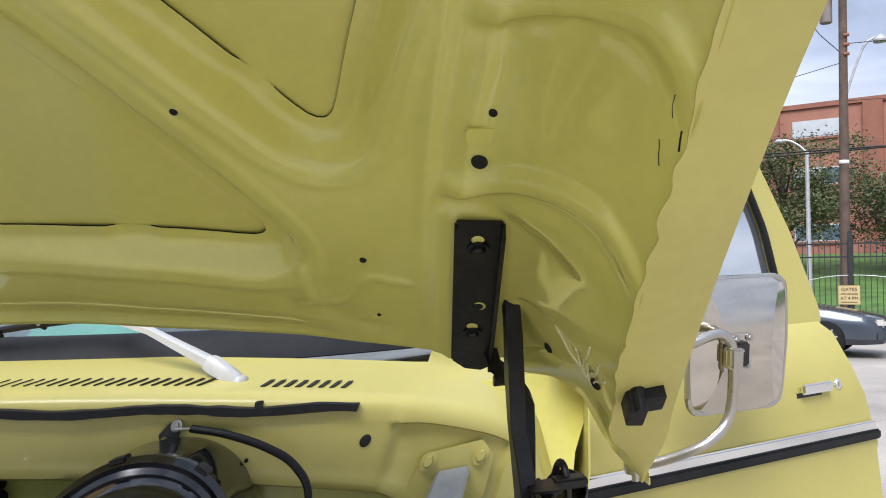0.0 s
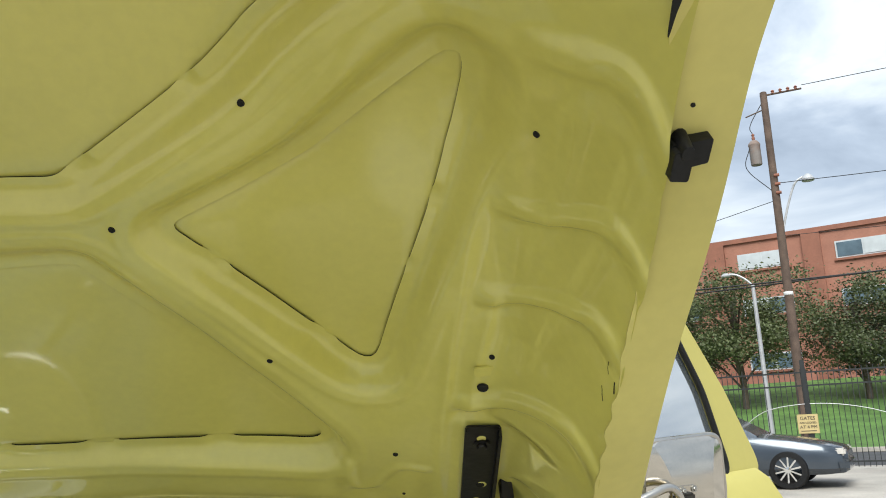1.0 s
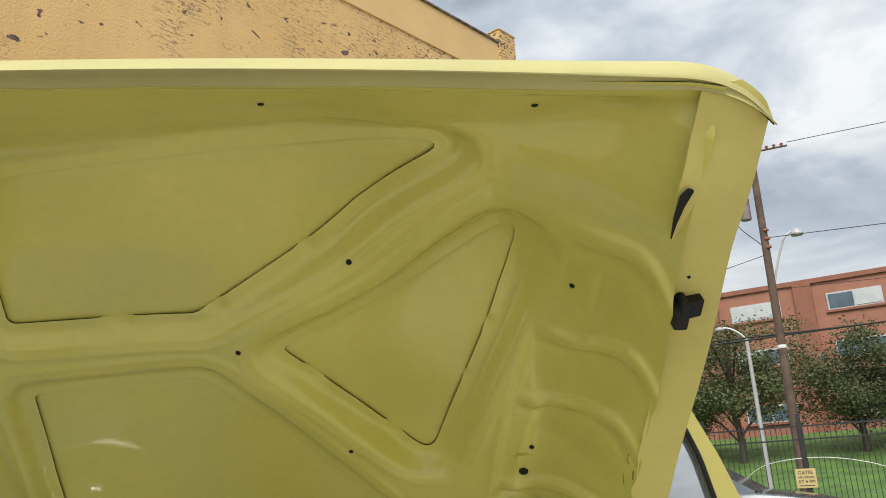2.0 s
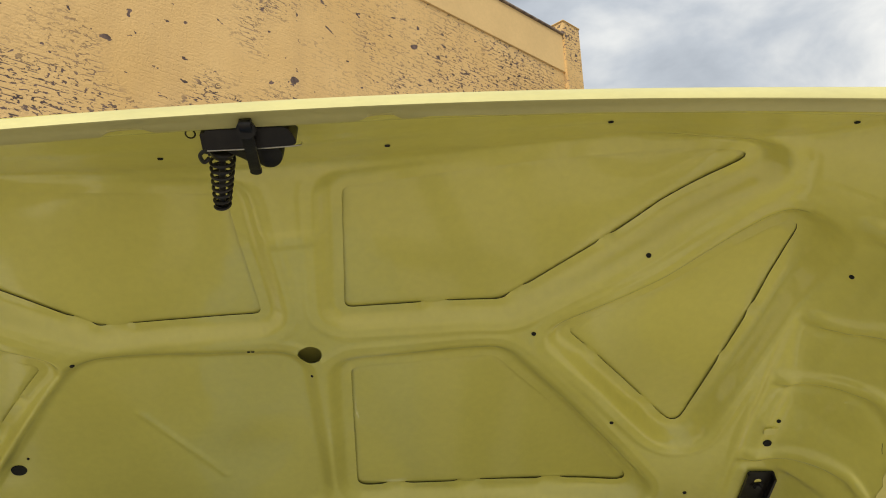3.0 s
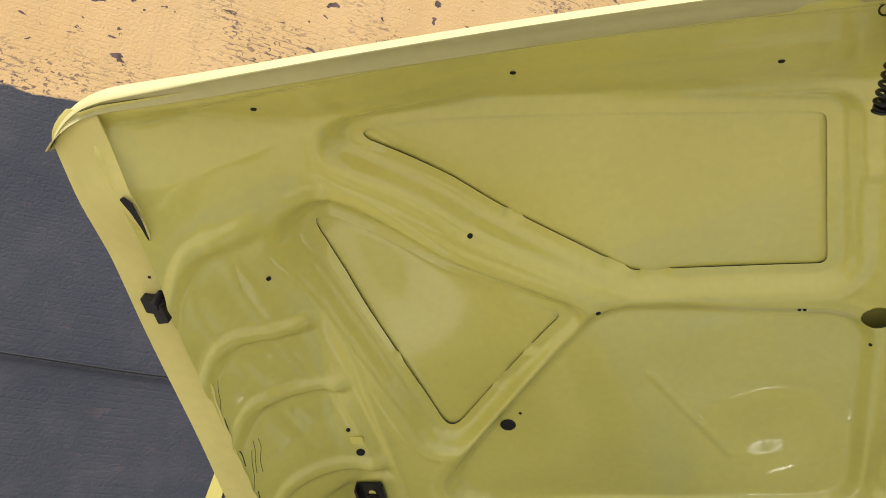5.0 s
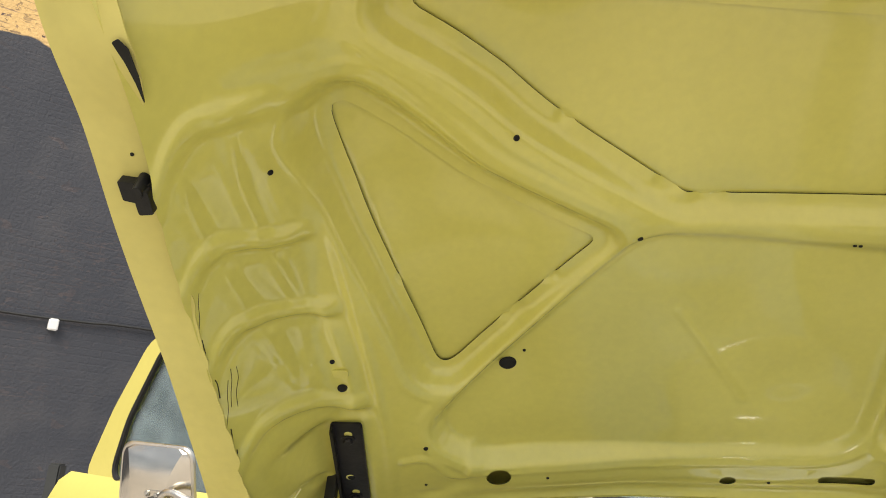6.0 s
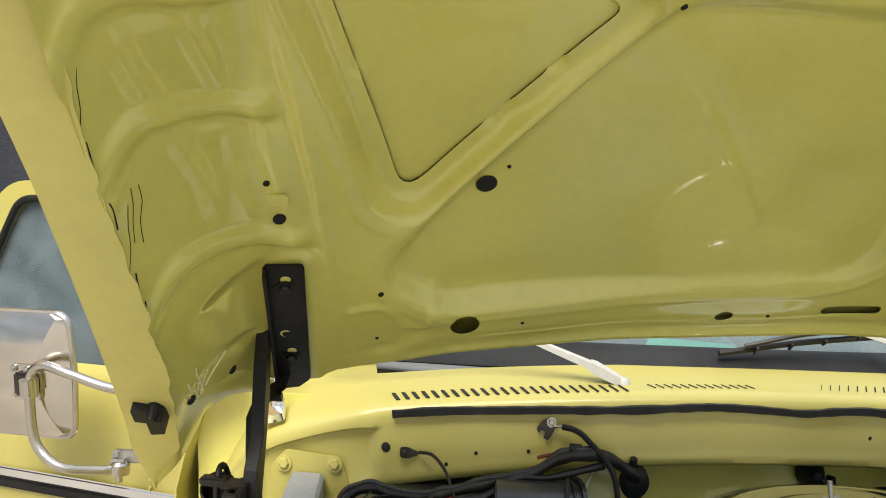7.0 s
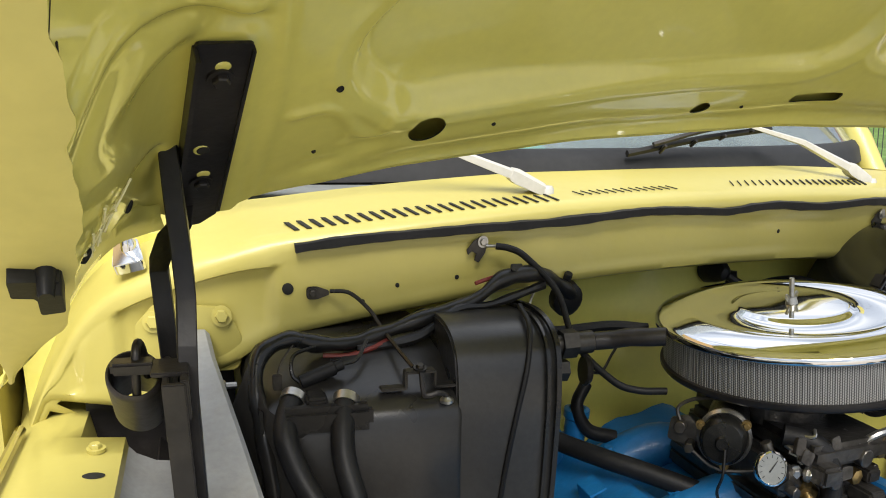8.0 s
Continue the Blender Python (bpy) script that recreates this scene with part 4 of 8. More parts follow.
def dash_section(x):
    """One section through cowl and apron, from the turned lower lip up over the crest and back to the cab."""
    a = abs(x)
    w, rise = float(step(0.61, 0.71, np.float64(a))), float(step(0.62, 0.78, np.float64(a)))
    t = cowl_top(a) + (sum(fender_top(a + d) for d in (-0.02, -0.01, 0, 0.01, 0.02)) / 5 - cowl_top(a)) * w
    low = float(np.interp(a, [0.64, 0.70, 0.75, 0.78, 0.84, 0.92], [1.112, 1.082, 1.07, 1.046, 1.037, 1.047]))
    b = cowl_lip(a) + (min(low, t - 0.012) - cowl_lip(a)) * w
    out = 0.02 * max(0.0, (a - 0.6645) / 0.2755)
    sag = 0.0015 * noise.noise(Vector((x * 9, 0, 0)))
    # Behind the overlapping seam the apron lies deeper, with a pressed field near its outer end.
    deep = 0.010 * float(step(0.641, 0.650, np.float64(a)) * step(0.90, 0.86, np.float64(a)))
    deep -= 0.010 * float(step(0.822, 0.834, np.float64(a)) * step(0.886, 0.870, np.float64(a)))
    over = 0.003 * float(step(0.641, 0.648, np.float64(a)) * step(0.84, 0.80, np.float64(a)))
    d = min(0.030 - 0.009 * w, 0.5 * (t - b))
    h = t - d - b
    cols = [(0.535, b - 0.004), (0.524, b - 0.007), (0.514, b - 0.002 + sag), (0.512, b + 0.006)]
    cols += [(0.5135 + deep * g + sag, b + h * f) for f, g in ((0.18, 0.5), (0.32, 1.0), (0.60, 1.0), (0.85, 0.9), (0.97, 0.6))]
    cols += [(0.5135 - over, b + h), (0.513 - over, t - d * 0.85), (0.513 - over * 0.5, t - d * 0.5), (0.514, t - d * 0.2), (0.521, t + 0.001 + 0.002 * rise)]
    cols += [(0.540, t + 0.006 + 0.004 * rise), (0.590, t + 0.015 + 0.013 * rise), (0.640, t + 0.026 + 0.013 * rise), (0.660, t + 0.030 + 0.013 * rise)]
    if a <= 0.66:
        cols.append((0.661, cols[-1][1] + 0.0003))
    else:
        back = float(np.interp(a, [0.66, 0.80, 0.88, 0.94, 0.955, 0.975], [1.262, 1.238, 1.218, 1.198, 1.180, 1.02]))
        lift = max(0.0, back - cols[-1][1]) * float(step(0.80, 0.92, np.float64(a)))
        cols[-2] = (cols[-2][0], cols[-2][1] + 0.35 * lift)
        cols[-1] = (cols[-1][0], cols[-1][1] + 0.45 * lift)
        cols.append((0.81, max(back, cols[-1][1])))
    return [(x, y + out, z) for y, z in cols]


rows = [dash_section(-0.975 + 1.95 * k / 260) for k in range(261)]
cowl = part("cowl", sheet(rows, -0.0015), YELLOW, body, "yellow cowl panel with air slots below the windscreen", smooth=50)


# Each air slot is a dark plate painted in for its shaded opening.
def air_slot(x, w, y0, y1, lean):
    out = rounded([(-w / 2, -1), (w / 2, -1), (w / 2, 1), (-w / 2, 1)], w * 0.45, 3)
    bm = prism(out, 0.0012)
    for vert in bm.verts:
        f = (vert.co.y + 1) / 2
        y = y0 + (y1 - y0) * f
        vert.co = (x + vert.co.x + lean * (f - 0.5), y, cowl_top(x) + 0.006 + (y - 0.54) * 0.18 + 0.0008 + vert.co.z)
    part("air_slot", bm, DARK_VOID, cowl)


for k in range(24):
    air_slot(-0.617 + k * 0.0152, 0.0064 - 0.00014 * k, 0.533, 0.559, -0.010)
for k in range(13):
    air_slot(-0.222 + k * 0.0130, 0.0009, 0.546, 0.562, -0.010)
for k in range(21):
    air_slot(0.054 + k * 0.0152, 0.0010 + 0.00019 * k, 0.550, 0.574, 0.012)
for k in range(8):
    air_slot(0.443 + k * 0.0160, 0.0066, 0.548, 0.571, 0.006)
# Dark discs on the cowl face paint in the shade of its holes.
part("cowl_hole", lathe([(0, 0.0006), (0.006, 0.0006), (0.007, 0.0)], along((-0.628, 0.5125, 1.168), (-0.628, 0.0, 1.168)), 18), DARK_VOID, cowl)
part("cowl_hole", lathe([(0, 0.0006), (0.0068, 0.0006), (0.0078, 0.0)], along((0.608, 0.5125, 1.177), (0.608, 0.0, 1.177)), 18), DARK_VOID, cowl)
for x, z in ((-0.49, 1.168), (-0.41, 1.175), (-0.535, 1.150), (0.45, 1.17), (0.12, 1.21)):
    part("cowl_pinhole", lathe([(0, 0.0004), (0.002, 0.0005), (0.003, 0)], along((x, 0.513, z), (x, 0.0, z)), 8), DARK_VOID, cowl)

rows = []
for k in range(41):
    x = -0.95 + 1.90 * k / 40
    rows.append([(x, 0.60, 0.62), (x, 0.60, 1.10), (x, 0.605, 1.19), (x, 0.60, 1.22)])
part("firewall", sheet(rows, 0.003), YELLOW_IN, body, "yellow painted firewall behind the engine")


def fender(sg):
    rows = []
    for y in [-0.75 + 1.222 * k / 24 for k in range(25)] + [0.474 + 0.376 * k / 8 for k in range(9)]:
        inner = 0.050 if y > 0.473 else 0.0
        edge = 0.012 * noise.noise(Vector((y * 6, sg, 0)))
        front = 0.05 * float(step(-0.35, -0.75, np.float64(y)))
        rows.append([(sg * (0.825 - front + inner), y, 0.985), (sg * (0.830 - front + inner), y, 1.018), (sg * (0.90 - front), y, 1.022), (sg * (0.935 - front), y, 1.020), (sg * (0.960 - front), y, 1.008), (sg * (0.978 - front), y, 0.97),
                     (sg * (0.985 - front), y, 0.88), (sg * (0.985 - front), y, 0.70), (sg * (0.97 - front), y, 0.52)])
    f = part("fender", sheet(rows if sg > 0 else rows[::-1], 0.002), YELLOW, body, "yellow fender with a flat ledge along its inner edge", smooth=50)
    part("edge_strip", tube([(sg * 0.945, y, 1.026) for y in (-0.6, -0.2, 0.2, 0.5)], 0.006, 8), STAINLESS, f)
    part("apron_pad", prism(rounded([(-0.062, -0.045), (0.058, -0.045), (0.062, -0.005), (0.046, 0.030), (-0.036, 0.036), (-0.060, 0.012)], 0.014), 0.004,
                            Matrix(((-sg, 0, 0, sg * 0.748), (0, 0, -1, 0.5225), (0, 1, 0, 1.118), (0, 0, 0, 1))), 0.001), YELLOW, f)
    for x, z in ((0.708, 1.138), (0.787, 1.134)):
        part("apron_bolt", bolt((sg * x, 0.517, z), (0, -1, 0.15), 0.0080), YELLOW, f)
    # Black plate added so the gap behind the ledge reads as shade.
    part("gap_lining", box(sg * 0.79 - 0.092, sg * 0.79 + 0.092, 0.560, 0.564, 0.78, 1.062), BLACK_METAL, f, "black plate added as shade in the gap behind the ledge")
    # Dark disc painted in for the shade of the ledge hole.
    part("ledge_hole", lathe([(0, 0.0006), (0.008, 0.0008), (0.0095, 0)], Matrix.Translation((sg * 0.855, 0.375, 1.0195)) @ Matrix.Diagonal((1.3, 0.8, 1, 1)), 16), DARK_VOID, f)
    part("ledge_bolt", bolt((sg * 0.858, 0.435, 1.022), (0, 0, 1), 0.0070), YELLOW, f)
    # Grey brace that runs forward from the apron, and the grey inner skirt below it.
    rows = [[(sg * (c + dx), y, z + dz) for dx, dz in ((-w, -0.09), (-w, -0.004), (-w + 0.004, 0), (w - 0.004, 0), (w, -0.004), (w, -0.09))]
            for y, z, c, w in ((0.515, 1.122, 0.750, 0.024), (0.45, 1.112, 0.746, 0.025), (0.30, 1.08, 0.730, 0.030), (0.15, 1.04, 0.714, 0.036), (-0.10, 0.97, 0.70, 0.044), (-0.45, 0.90, 0.70, 0.05))]
    for yb, zb in ((0.44, 1.082), (0.44, 1.050)):
        part("brace_stud", merge(rod((sg * 0.722, yb, zb), (sg * 0.698, yb, zb), 0.0035, 8), bolt((sg * 0.716, yb, zb), (-sg, 0, 0), 0.006)), ZINC, f)
    part("grey_brace", sheet(rows if sg > 0 else rows[::-1], 0.002), GREY_PAINT, f, "dull grey steel brace")
    rows = [[(sg * 0.834, y, 1.010), (sg * 0.822, y, 0.996), (sg * 0.80, y, 0.986), (sg * 0.745, y, 0.980)] for y in (-0.5, 0.0, 0.30, 0.474)]
    part("inner_skirt", sheet(rows if sg > 0 else rows[::-1], 0.002), GREY_PAINT, f, "bare grey inner skirt")
    return f


for sg in (-1, 1):
    fender(sg)

# Cab: windscreen with its black surround, pillars, roof and back.
def screen(x, t):
    """A point of the windscreen plane: t from its foot to its head."""
    bow = 0.16 * (abs(x) / 0.72) ** 2.4
    return Vector((x * (1 - 0.10 * t), 0.652 + bow + 0.36 * t, 1.268 + 0.47 * t + 0.012 * (1 - (x / 0.72) ** 2)))


xs = [-0.76 + 1.52 * k / 40 for k in range(41)]
part("screen_surround", sheet([[screen(x, 0.0) + Vector((0, -0.006, -0.004)), screen(x, 0.04) + Vector((0, -0.008, 0.004)), screen(x, 0.062) + Vector((0, -0.003, 0.006)), screen(x, 0.072) + Vector((0, 0.003, 0.004))] for x in xs], 0.004), DARK_GLASSY, body, "black rubber windscreen surround")
wind = part("windscreen", sheet([[screen(x, 0.06), screen(x, 0.5), screen(x, 0.97)] for x in xs], 0.004), GLASS, body, "clear windscreen glass")
wind.visible_shadow = False
part("dashboard", sheet([[(x, 0.72 + 0.14 * (abs(x) / 0.72) ** 2.4, 1.245), (x, 0.95, 1.255), (x, 1.05, 1.22), (x, 1.06, 0.95)] for x in xs], 0.004), DASH, body, "dusty grey padded dashboard, lightened as if sunlit")
part("dash_vent", box(-0.42, -0.22, 0.84, 0.90, 1.255, 1.27, 0.003), BLACK_PLASTIC, body)
part("dash_vent", box(0.14, 0.40, 0.84, 0.92, 1.256, 1.268, 0.003), BLACK_PLASTIC, body)
paper = thing("green_folder", (0, 1.0, 1.256), "green plastic folder propped on the dashboard", "folder")
part("cover", prism(rounded([(-0.13, 0), (0.11, 0), (0.10, 0.075), (-0.10, 0.085)], 0.006), 0.003, pose(0, 0.97, 1.257, 62, 0, 0), 0.001), GREEN_PLASTIC, paper)
for sg in (-1, 1):
    part("pillar", tube([(sg * 0.80, 0.80, 1.22), (sg * 0.765, 0.93, 1.40), (sg * 0.70, 1.19, 1.745)], 0.03, 10, 6), YELLOW, body)
    part("cab_side", sheet([[(sg * a, y, z) for a, z in ((0.985, 0.45), (0.985, 0.90), (0.97, 1.08), (0.93, 1.20), (0.86, 1.235))] for y in ((0.55, 0.66, 0.80) if sg > 0 else (0.80, 0.66, 0.55))], 0.003), YELLOW, body)
    part("rear_quarter", box(sg * 0.94 - 0.03, sg * 0.94 + 0.03, 1.72, 2.02, 0.45, 1.26, 0.02), YELLOW, body)
    part("rear_pillar", tube([(sg * 0.93, 1.86, 1.25), (sg * 0.86, 1.84, 1.50), (sg * 0.72, 1.80, 1.75)], 0.07, 10, 6), YELLOW, body)
    part("sill", box(sg * 0.90 - 0.07, sg * 0.90 + 0.07, 0.6, 2.0, 0.42, 0.50, 0.02), YELLOW, body)
    for y in (-0.15, 3.0):
        wm = along((sg * 0.78, y, 0.37), (sg * 0.99, y, 0.37))
        w = part("wheel", lathe([(0.24, 0.0), (0.35, 0.015), (0.37, 0.05), (0.37, 0.16), (0.35, 0.195), (0.24, 0.21), (0.235, 0.10)], wm, 40, True), RUBBER, body)
        part("rim", lathe([(0, 0.12), (0.08, 0.16), (0.12, 0.13), (0.20, 0.12), (0.235, 0.20), (0.245, 0.205), (0.24, 0.05), (0, 0.05)], wm, 32), STAINLESS, w)
part("roof", sheet([[(x, y, 1.76 + 0.05 * (1 - (x / 0.75) ** 2) - 0.10 * ((y - 1.5) / 0.45) ** 4 * 0.6) for y in (1.05, 1.15, 1.3, 1.5, 1.7, 1.85)] for x in [-0.72 + 1.44 * k / 16 for k in range(17)]], 0.01), YELLOW, body)
part("cab_back", box(-0.9, 0.9, 1.98, 2.02, 0.45, 1.35, 0.01), YELLOW, body)
part("cab_floor", box(-0.9, 0.9, 0.6, 2.0, 0.44, 0.48, 0.01), BLACK_PLASTIC, body)
part("bench_seat", merge(box(-0.78, 0.78, 1.40, 1.90, 0.60, 0.82, 0.06), box(-0.78, 0.78, 1.78, 1.95, 0.75, 1.30, 0.06)), BLACK_PLASTIC, body)
for sg in (-1, 1):
    part("chassis_rail", box(sg * 0.42 - 0.04, sg * 0.42 + 0.04, -0.85, 3.4, 0.40, 0.54, 0.01), BLACK_METAL, body)
part("axle", merge(rod((-0.8, -0.15, 0.37), (0.8, -0.15, 0.37), 0.04), rod((-0.8, 3.0, 0.37), (0.8, 3.0, 0.37), 0.05)), BLACK_METAL, body)

# Doors, swung open on their front hinges.
DOOR_ANGLE = 21.6
HUNG = {1: TRUCK @ pose(0.0575, -0.0396, 0.0411, -0.08, -0.75, 5.05) @ Matrix.Scale(0.965, 4), -1: TRUCK @ pose(-0.0638, 0.0115, 0.0180, 3.04, 1.03, -4.49) @ Matrix.Scale(0.97, 4)}


def door(sg):
    a = radians(DOOR_ANGLE)
    m = Matrix(((sg * math.cos(a), sg * math.sin(a), 0, sg * (0.985 if sg > 0 else 1.045)), (math.sin(a), -math.cos(a), 0, 0.84), (0, 0, 1, 0 if sg > 0 else -0.03), (0, 0, 0, 1)))
    # Door space: x along the door from the hinge, y out of its outer face, z up.

    def place(bm):
        bmesh.ops.transform(bm, matrix=m, verts=bm.verts)
        return bm

    d = thing("truck_door", m @ Vector((0.4, 0, 0.5)), "open yellow truck door with bright side moulding and framed window", "truck door", "pair of open doors", space=HUNG[sg])
    rows = []
    long = DOOR_LEN if sg > 0 else 0.95
    for k in range(23):
        f = k / 22
        rows.append([(-0.07 + f * (long + 0.07 - 0.45 * max(0, z - 1.0)), y, z) for y, z in ((-0.03, 0.50), (-0.004, 0.53), (0.0, 0.85), (-0.004, 0.958), (0.0, 0.972), (0.0, 1.06), (0.004, 1.085), (-0.002, 1.15), (-0.018, 1.225), (-0.045, 1.25))])
    panel = part("door_panel", place(sheet(rows[::-1] if sg > 0 else rows, 0.003)), YELLOW, d, "yellow outer door skin")
    part("door_edge", place(merge(box(long - 0.004, long, -0.12, -0.003, 0.52, 1.0, 0.002), box(0, 0.004, -0.12, -0.003, 0.52, 1.235, 0.002), box(0, DOOR_LEN - 0.11, -0.13, -0.11, 0.52, 1.235, 0.006), box(0, DOOR_LEN, -0.11, -0.03, 0.52, 0.54, 0.004))), YELLOW, d)
    # Window frame: rear post leans forward to the roof.
    outer = rounded(DOOR_FRAME_OUT if sg > 0 else DOOR_FRAME_OUT_L, 0.05, 6)
    inner = rounded(DOOR_FRAME_IN if sg > 0 else DOOR_FRAME_IN_L, 0.05, 6)
    bm = bmesh.new()
    for y0, y1 in ((-0.045, -0.075),):
        ro = [[bm.verts.new((x, y, z)) for x, z in outer] for y in (y0, y1)]
        ri = [[bm.verts.new((x, y, z)) for x, z in inner] for y in (y0, y1)]
        n = len(outer)
        for k in range(n):
            j = (k + 1) % n
            bm.faces.new((ro[0][k], ro[0][j], ri[0][j], ri[0][k]))
            bm.faces.new((ro[1][k], ri[1][k], ri[1][j], ro[1][j]))
            bm.faces.new((ro[0][k], ro[1][k], ro[1][j], ro[0][j]))
            bm.faces.new((ri[0][k], ri[0][j], ri[1][j], ri[1][k]))
    bmesh.ops.recalc_face_normals(bm, faces=bm.faces)
    frame_ob = part("window_frame", place(bm), YELLOW, d)
    loop = [Vector((x, -0.047, z)) for x, z in inner] + [Vector((inner[0][0], -0.047, inner[0][1]))]
    part("window_seal", place(tube(loop, 0.008, 8, 0)), RUBBER, frame_ob)
    pane = part("window_pane", place(prism(inner, 0.004, Matrix(((1, 0, 0, 0), (0, 0, -1, -0.058), (0, 1, 0, 0), (0, 0, 0, 1))))), GLASS, d, "clear side window glass")
    pane.visible_shadow = False
    part("bright_moulding", place(box(-0.068, DOOR_LEN - 0.01, 0.002, 0.011, 1.004, 1.026, 0.004)), CHROME, d, "polished bright side moulding")
    part("black_moulding", place(box(-0.068, DOOR_LEN, 0.002, 0.014, 0.984, 1.005, 0.004)), RUBBER, d, "black rubber moulding insert")
    hx, hz = HANDLE
    part("handle", place(merge(box(hx, hx + 0.095, 0.012, 0.024, hz - 0.012, hz + 0.010, 0.004), box(hx + 0.004, hx + 0.09, 0.0, 0.014, hz - 0.010, hz + 0.004, 0.003))), CHROME, d, "chrome paddle door handle")
    part("handle_recess", place(box(hx - 0.004, hx + 0.08, 0.001, 0.006, hz - 0.022, hz - 0.008, 0.002)), BLACK_PLASTIC, d)
    part("door_lock", place(merge(lathe([(0, 0.006), (0.008, 0.007), (0.012, 0.004), (0.013, 0.0)], along((hx + 0.135, 0.002, hz - 0.004), (hx + 0.135, 1, hz - 0.004)), 20), box(hx + 0.133, hx + 0.137, 0.008, 0.010, hz - 0.010, hz + 0.002))), CHROME, d)
    return d, m


DOOR_LEN = 0.82
DOOR_FRAME_OUT = [(0.06, 1.225), (0.16, 1.53, 0.1), (0.30, 1.735, 0.05), (0.480, 1.735, 0.07), (0.640, 1.46, 0.2), (0.745, 1.225)]
DOOR_FRAME_IN = [(0.13, 1.24), (0.22, 1.53, 0.1), (0.32, 1.69, 0.03), (0.455, 1.69, 0.03), (0.560, 1.46, 0.3), (0.612, 1.24, 0.04)]
DOOR_FRAME_OUT_L = [(0.06, 1.225), (0.16, 1.45, 0.1), (0.32, 1.645, 0.05), (0.560, 1.645, 0.12), (0.690, 1.43, 0.3), (0.785, 1.225)]
DOOR_FRAME_IN_L = [(0.13, 1.24), (0.22, 1.45, 0.1), (0.33, 1.605, 0.03), (0.510, 1.605, 0.06), (0.616, 1.41, 0.3), (0.662, 1.24, 0.05)]
HANDLE = (0.560, 1.120)


def side_mirror(sg):
    g = thing("side_mirror", (sg * 1.0, 0.80, 1.03), "stainless door mirror seen from behind, on a bent tubular arm", "mirror", "pair of door mirrors", space=HUNG[sg])
    c = Vector((sg * (1.255 if sg > 0 else 1.308), 0.790, 1.245 if sg > 0 else 1.222))
    m = Matrix.Translation(c) @ pose(0, 0, 0, 9, 0, sg * 14) @ Matrix(((1, 0, 0, 0), (0, 0, -1, 0), (0, 1, 0, 0), (0, 0, 0, 1)))
    # Mirror space: x across, y up, z towards the front of the truck; the back shell is bowed.
    shell = [(-0.099, -0.116), (0.099, -0.116), (0.106, 0.0), (0.099, 0.116), (-0.099, 0.116), (-0.106, 0.0)]
    rim = rounded(shell, 0.03, 6)
    # Waisted middle face between two pressed side facets.
    rows = []
    for k in range(25):
        f = -1 + k / 12
        y = 0.117 * f
        half = 0.099 + 0.007 * (1 - f * f)
        corner = max(0.0, abs(y) - 0.087) / 0.03
        half -= 0.03 * (1 - math.sqrt(max(0.0, 1 - min(1.0, corner) ** 2)))
        waist = min(half - 0.004, 0.050 + 0.036 * f * f)
        crown = 0.007 + 0.026 * (1 - f * f)
        rows.append([m @ Vector((x, y, z)) for x, z in ((-half, 0.006), (-(half + waist) / 2, 0.006 + (crown - 0.006) * 0.55), (-waist, crown), (-waist * 0.5, crown + 0.0015), (0, crown + 0.002), (waist * 0.5, crown + 0.0015), (waist, crown), ((half + waist) / 2, 0.006 + (crown - 0.006) * 0.55), (half, 0.006))])
    head = part("shell", sheet(rows, 0.002), STAINLESS, g, "stainless steel mirror shell with pressed side facets", smooth=14)
    ring = [m @ Vector((x, y, 0.001)) for x, y in rim]
    part("rim", tube([*ring, ring[0]], 0.0068, 8, 0), DULL_ALLOY, head, "rolled pale metal rim")
    part("mirror_glass", prism(rounded([(x * 0.93, y * 0.95) for x, y in shell], 0.025), 0.002, m @ pose(0, 0, -0.011)), CHROME, g)
    part("mount_plate", prism(rounded([(-0.032, -0.034), (0.032, -0.034), (0.032, 0.034), (-0.032, 0.034)], 0.012), 0.006, m @ pose(-sg * 0.03, -0.006, 0.031), 0.001), STAINLESS, head)
    part("mount_block", box(-0.016, 0.016, -0.022, 0.020, 0.034, 0.050, 0.004, m @ pose(-sg * 0.028, -0.006, 0)), SPRING_STEEL, head, "dark mount block")
    for x, y in ((0.006, 0.020), (0.008, -0.028), (0.014, -0.004), (0.034, 0.018)):
        part("mount_screw", bolt(m @ Vector((-sg * x, y, 0.038)), m.to_3x3() @ Vector((0, 0, 1)), 0.0048), ZINC, head)
    arm_z = 0.055
    pts = [m @ Vector(p) for p in ((-sg * 0.30, -0.030, -0.02), (-sg * 0.215, -0.006, arm_z - 0.02), (-sg * 0.14, 0.022, arm_z), (-sg * 0.090, 0.034, arm_z), (-sg * 0.064, 0.022, arm_z), (-sg * 0.054, -0.008, arm_z), (-sg * 0.054, -0.085, arm_z), (-sg * 0.068, -0.125, arm_z), (-sg * 0.110, -0.152, arm_z))]
    end = Vector((sg * 1.055, 0.79, 1.047)) if sg > 0 else Vector((-1.125, 0.79, 1.050))
    part("arm", tube([*pts, (pts[-1] + end) / 2 + Vector((0, 0, -0.004)), end], 0.0088, 12, 6), DULL_ALLOY, g, "bent bare alloy tube arm")
    part("clamp", merge(lathe([(0.0100, -0.013), (0.0145, -0.013), (0.0145, 0.013), (0.0100, 0.013)], along(pts[5] - Vector((0, 0, 0.0)), pts[5] + (pts[6] - pts[5]) * 0.1), 16, True), rod(pts[5], m @ Vector((-sg * 0.028, 0.0, 0.045)), 0.006), box(-0.0125, 0.0125, -0.019, 0.017, 0.043, 0.068, 0.003, m @ pose(-sg * 0.054, -0.008, 0))), DULL_ALLOY, g)
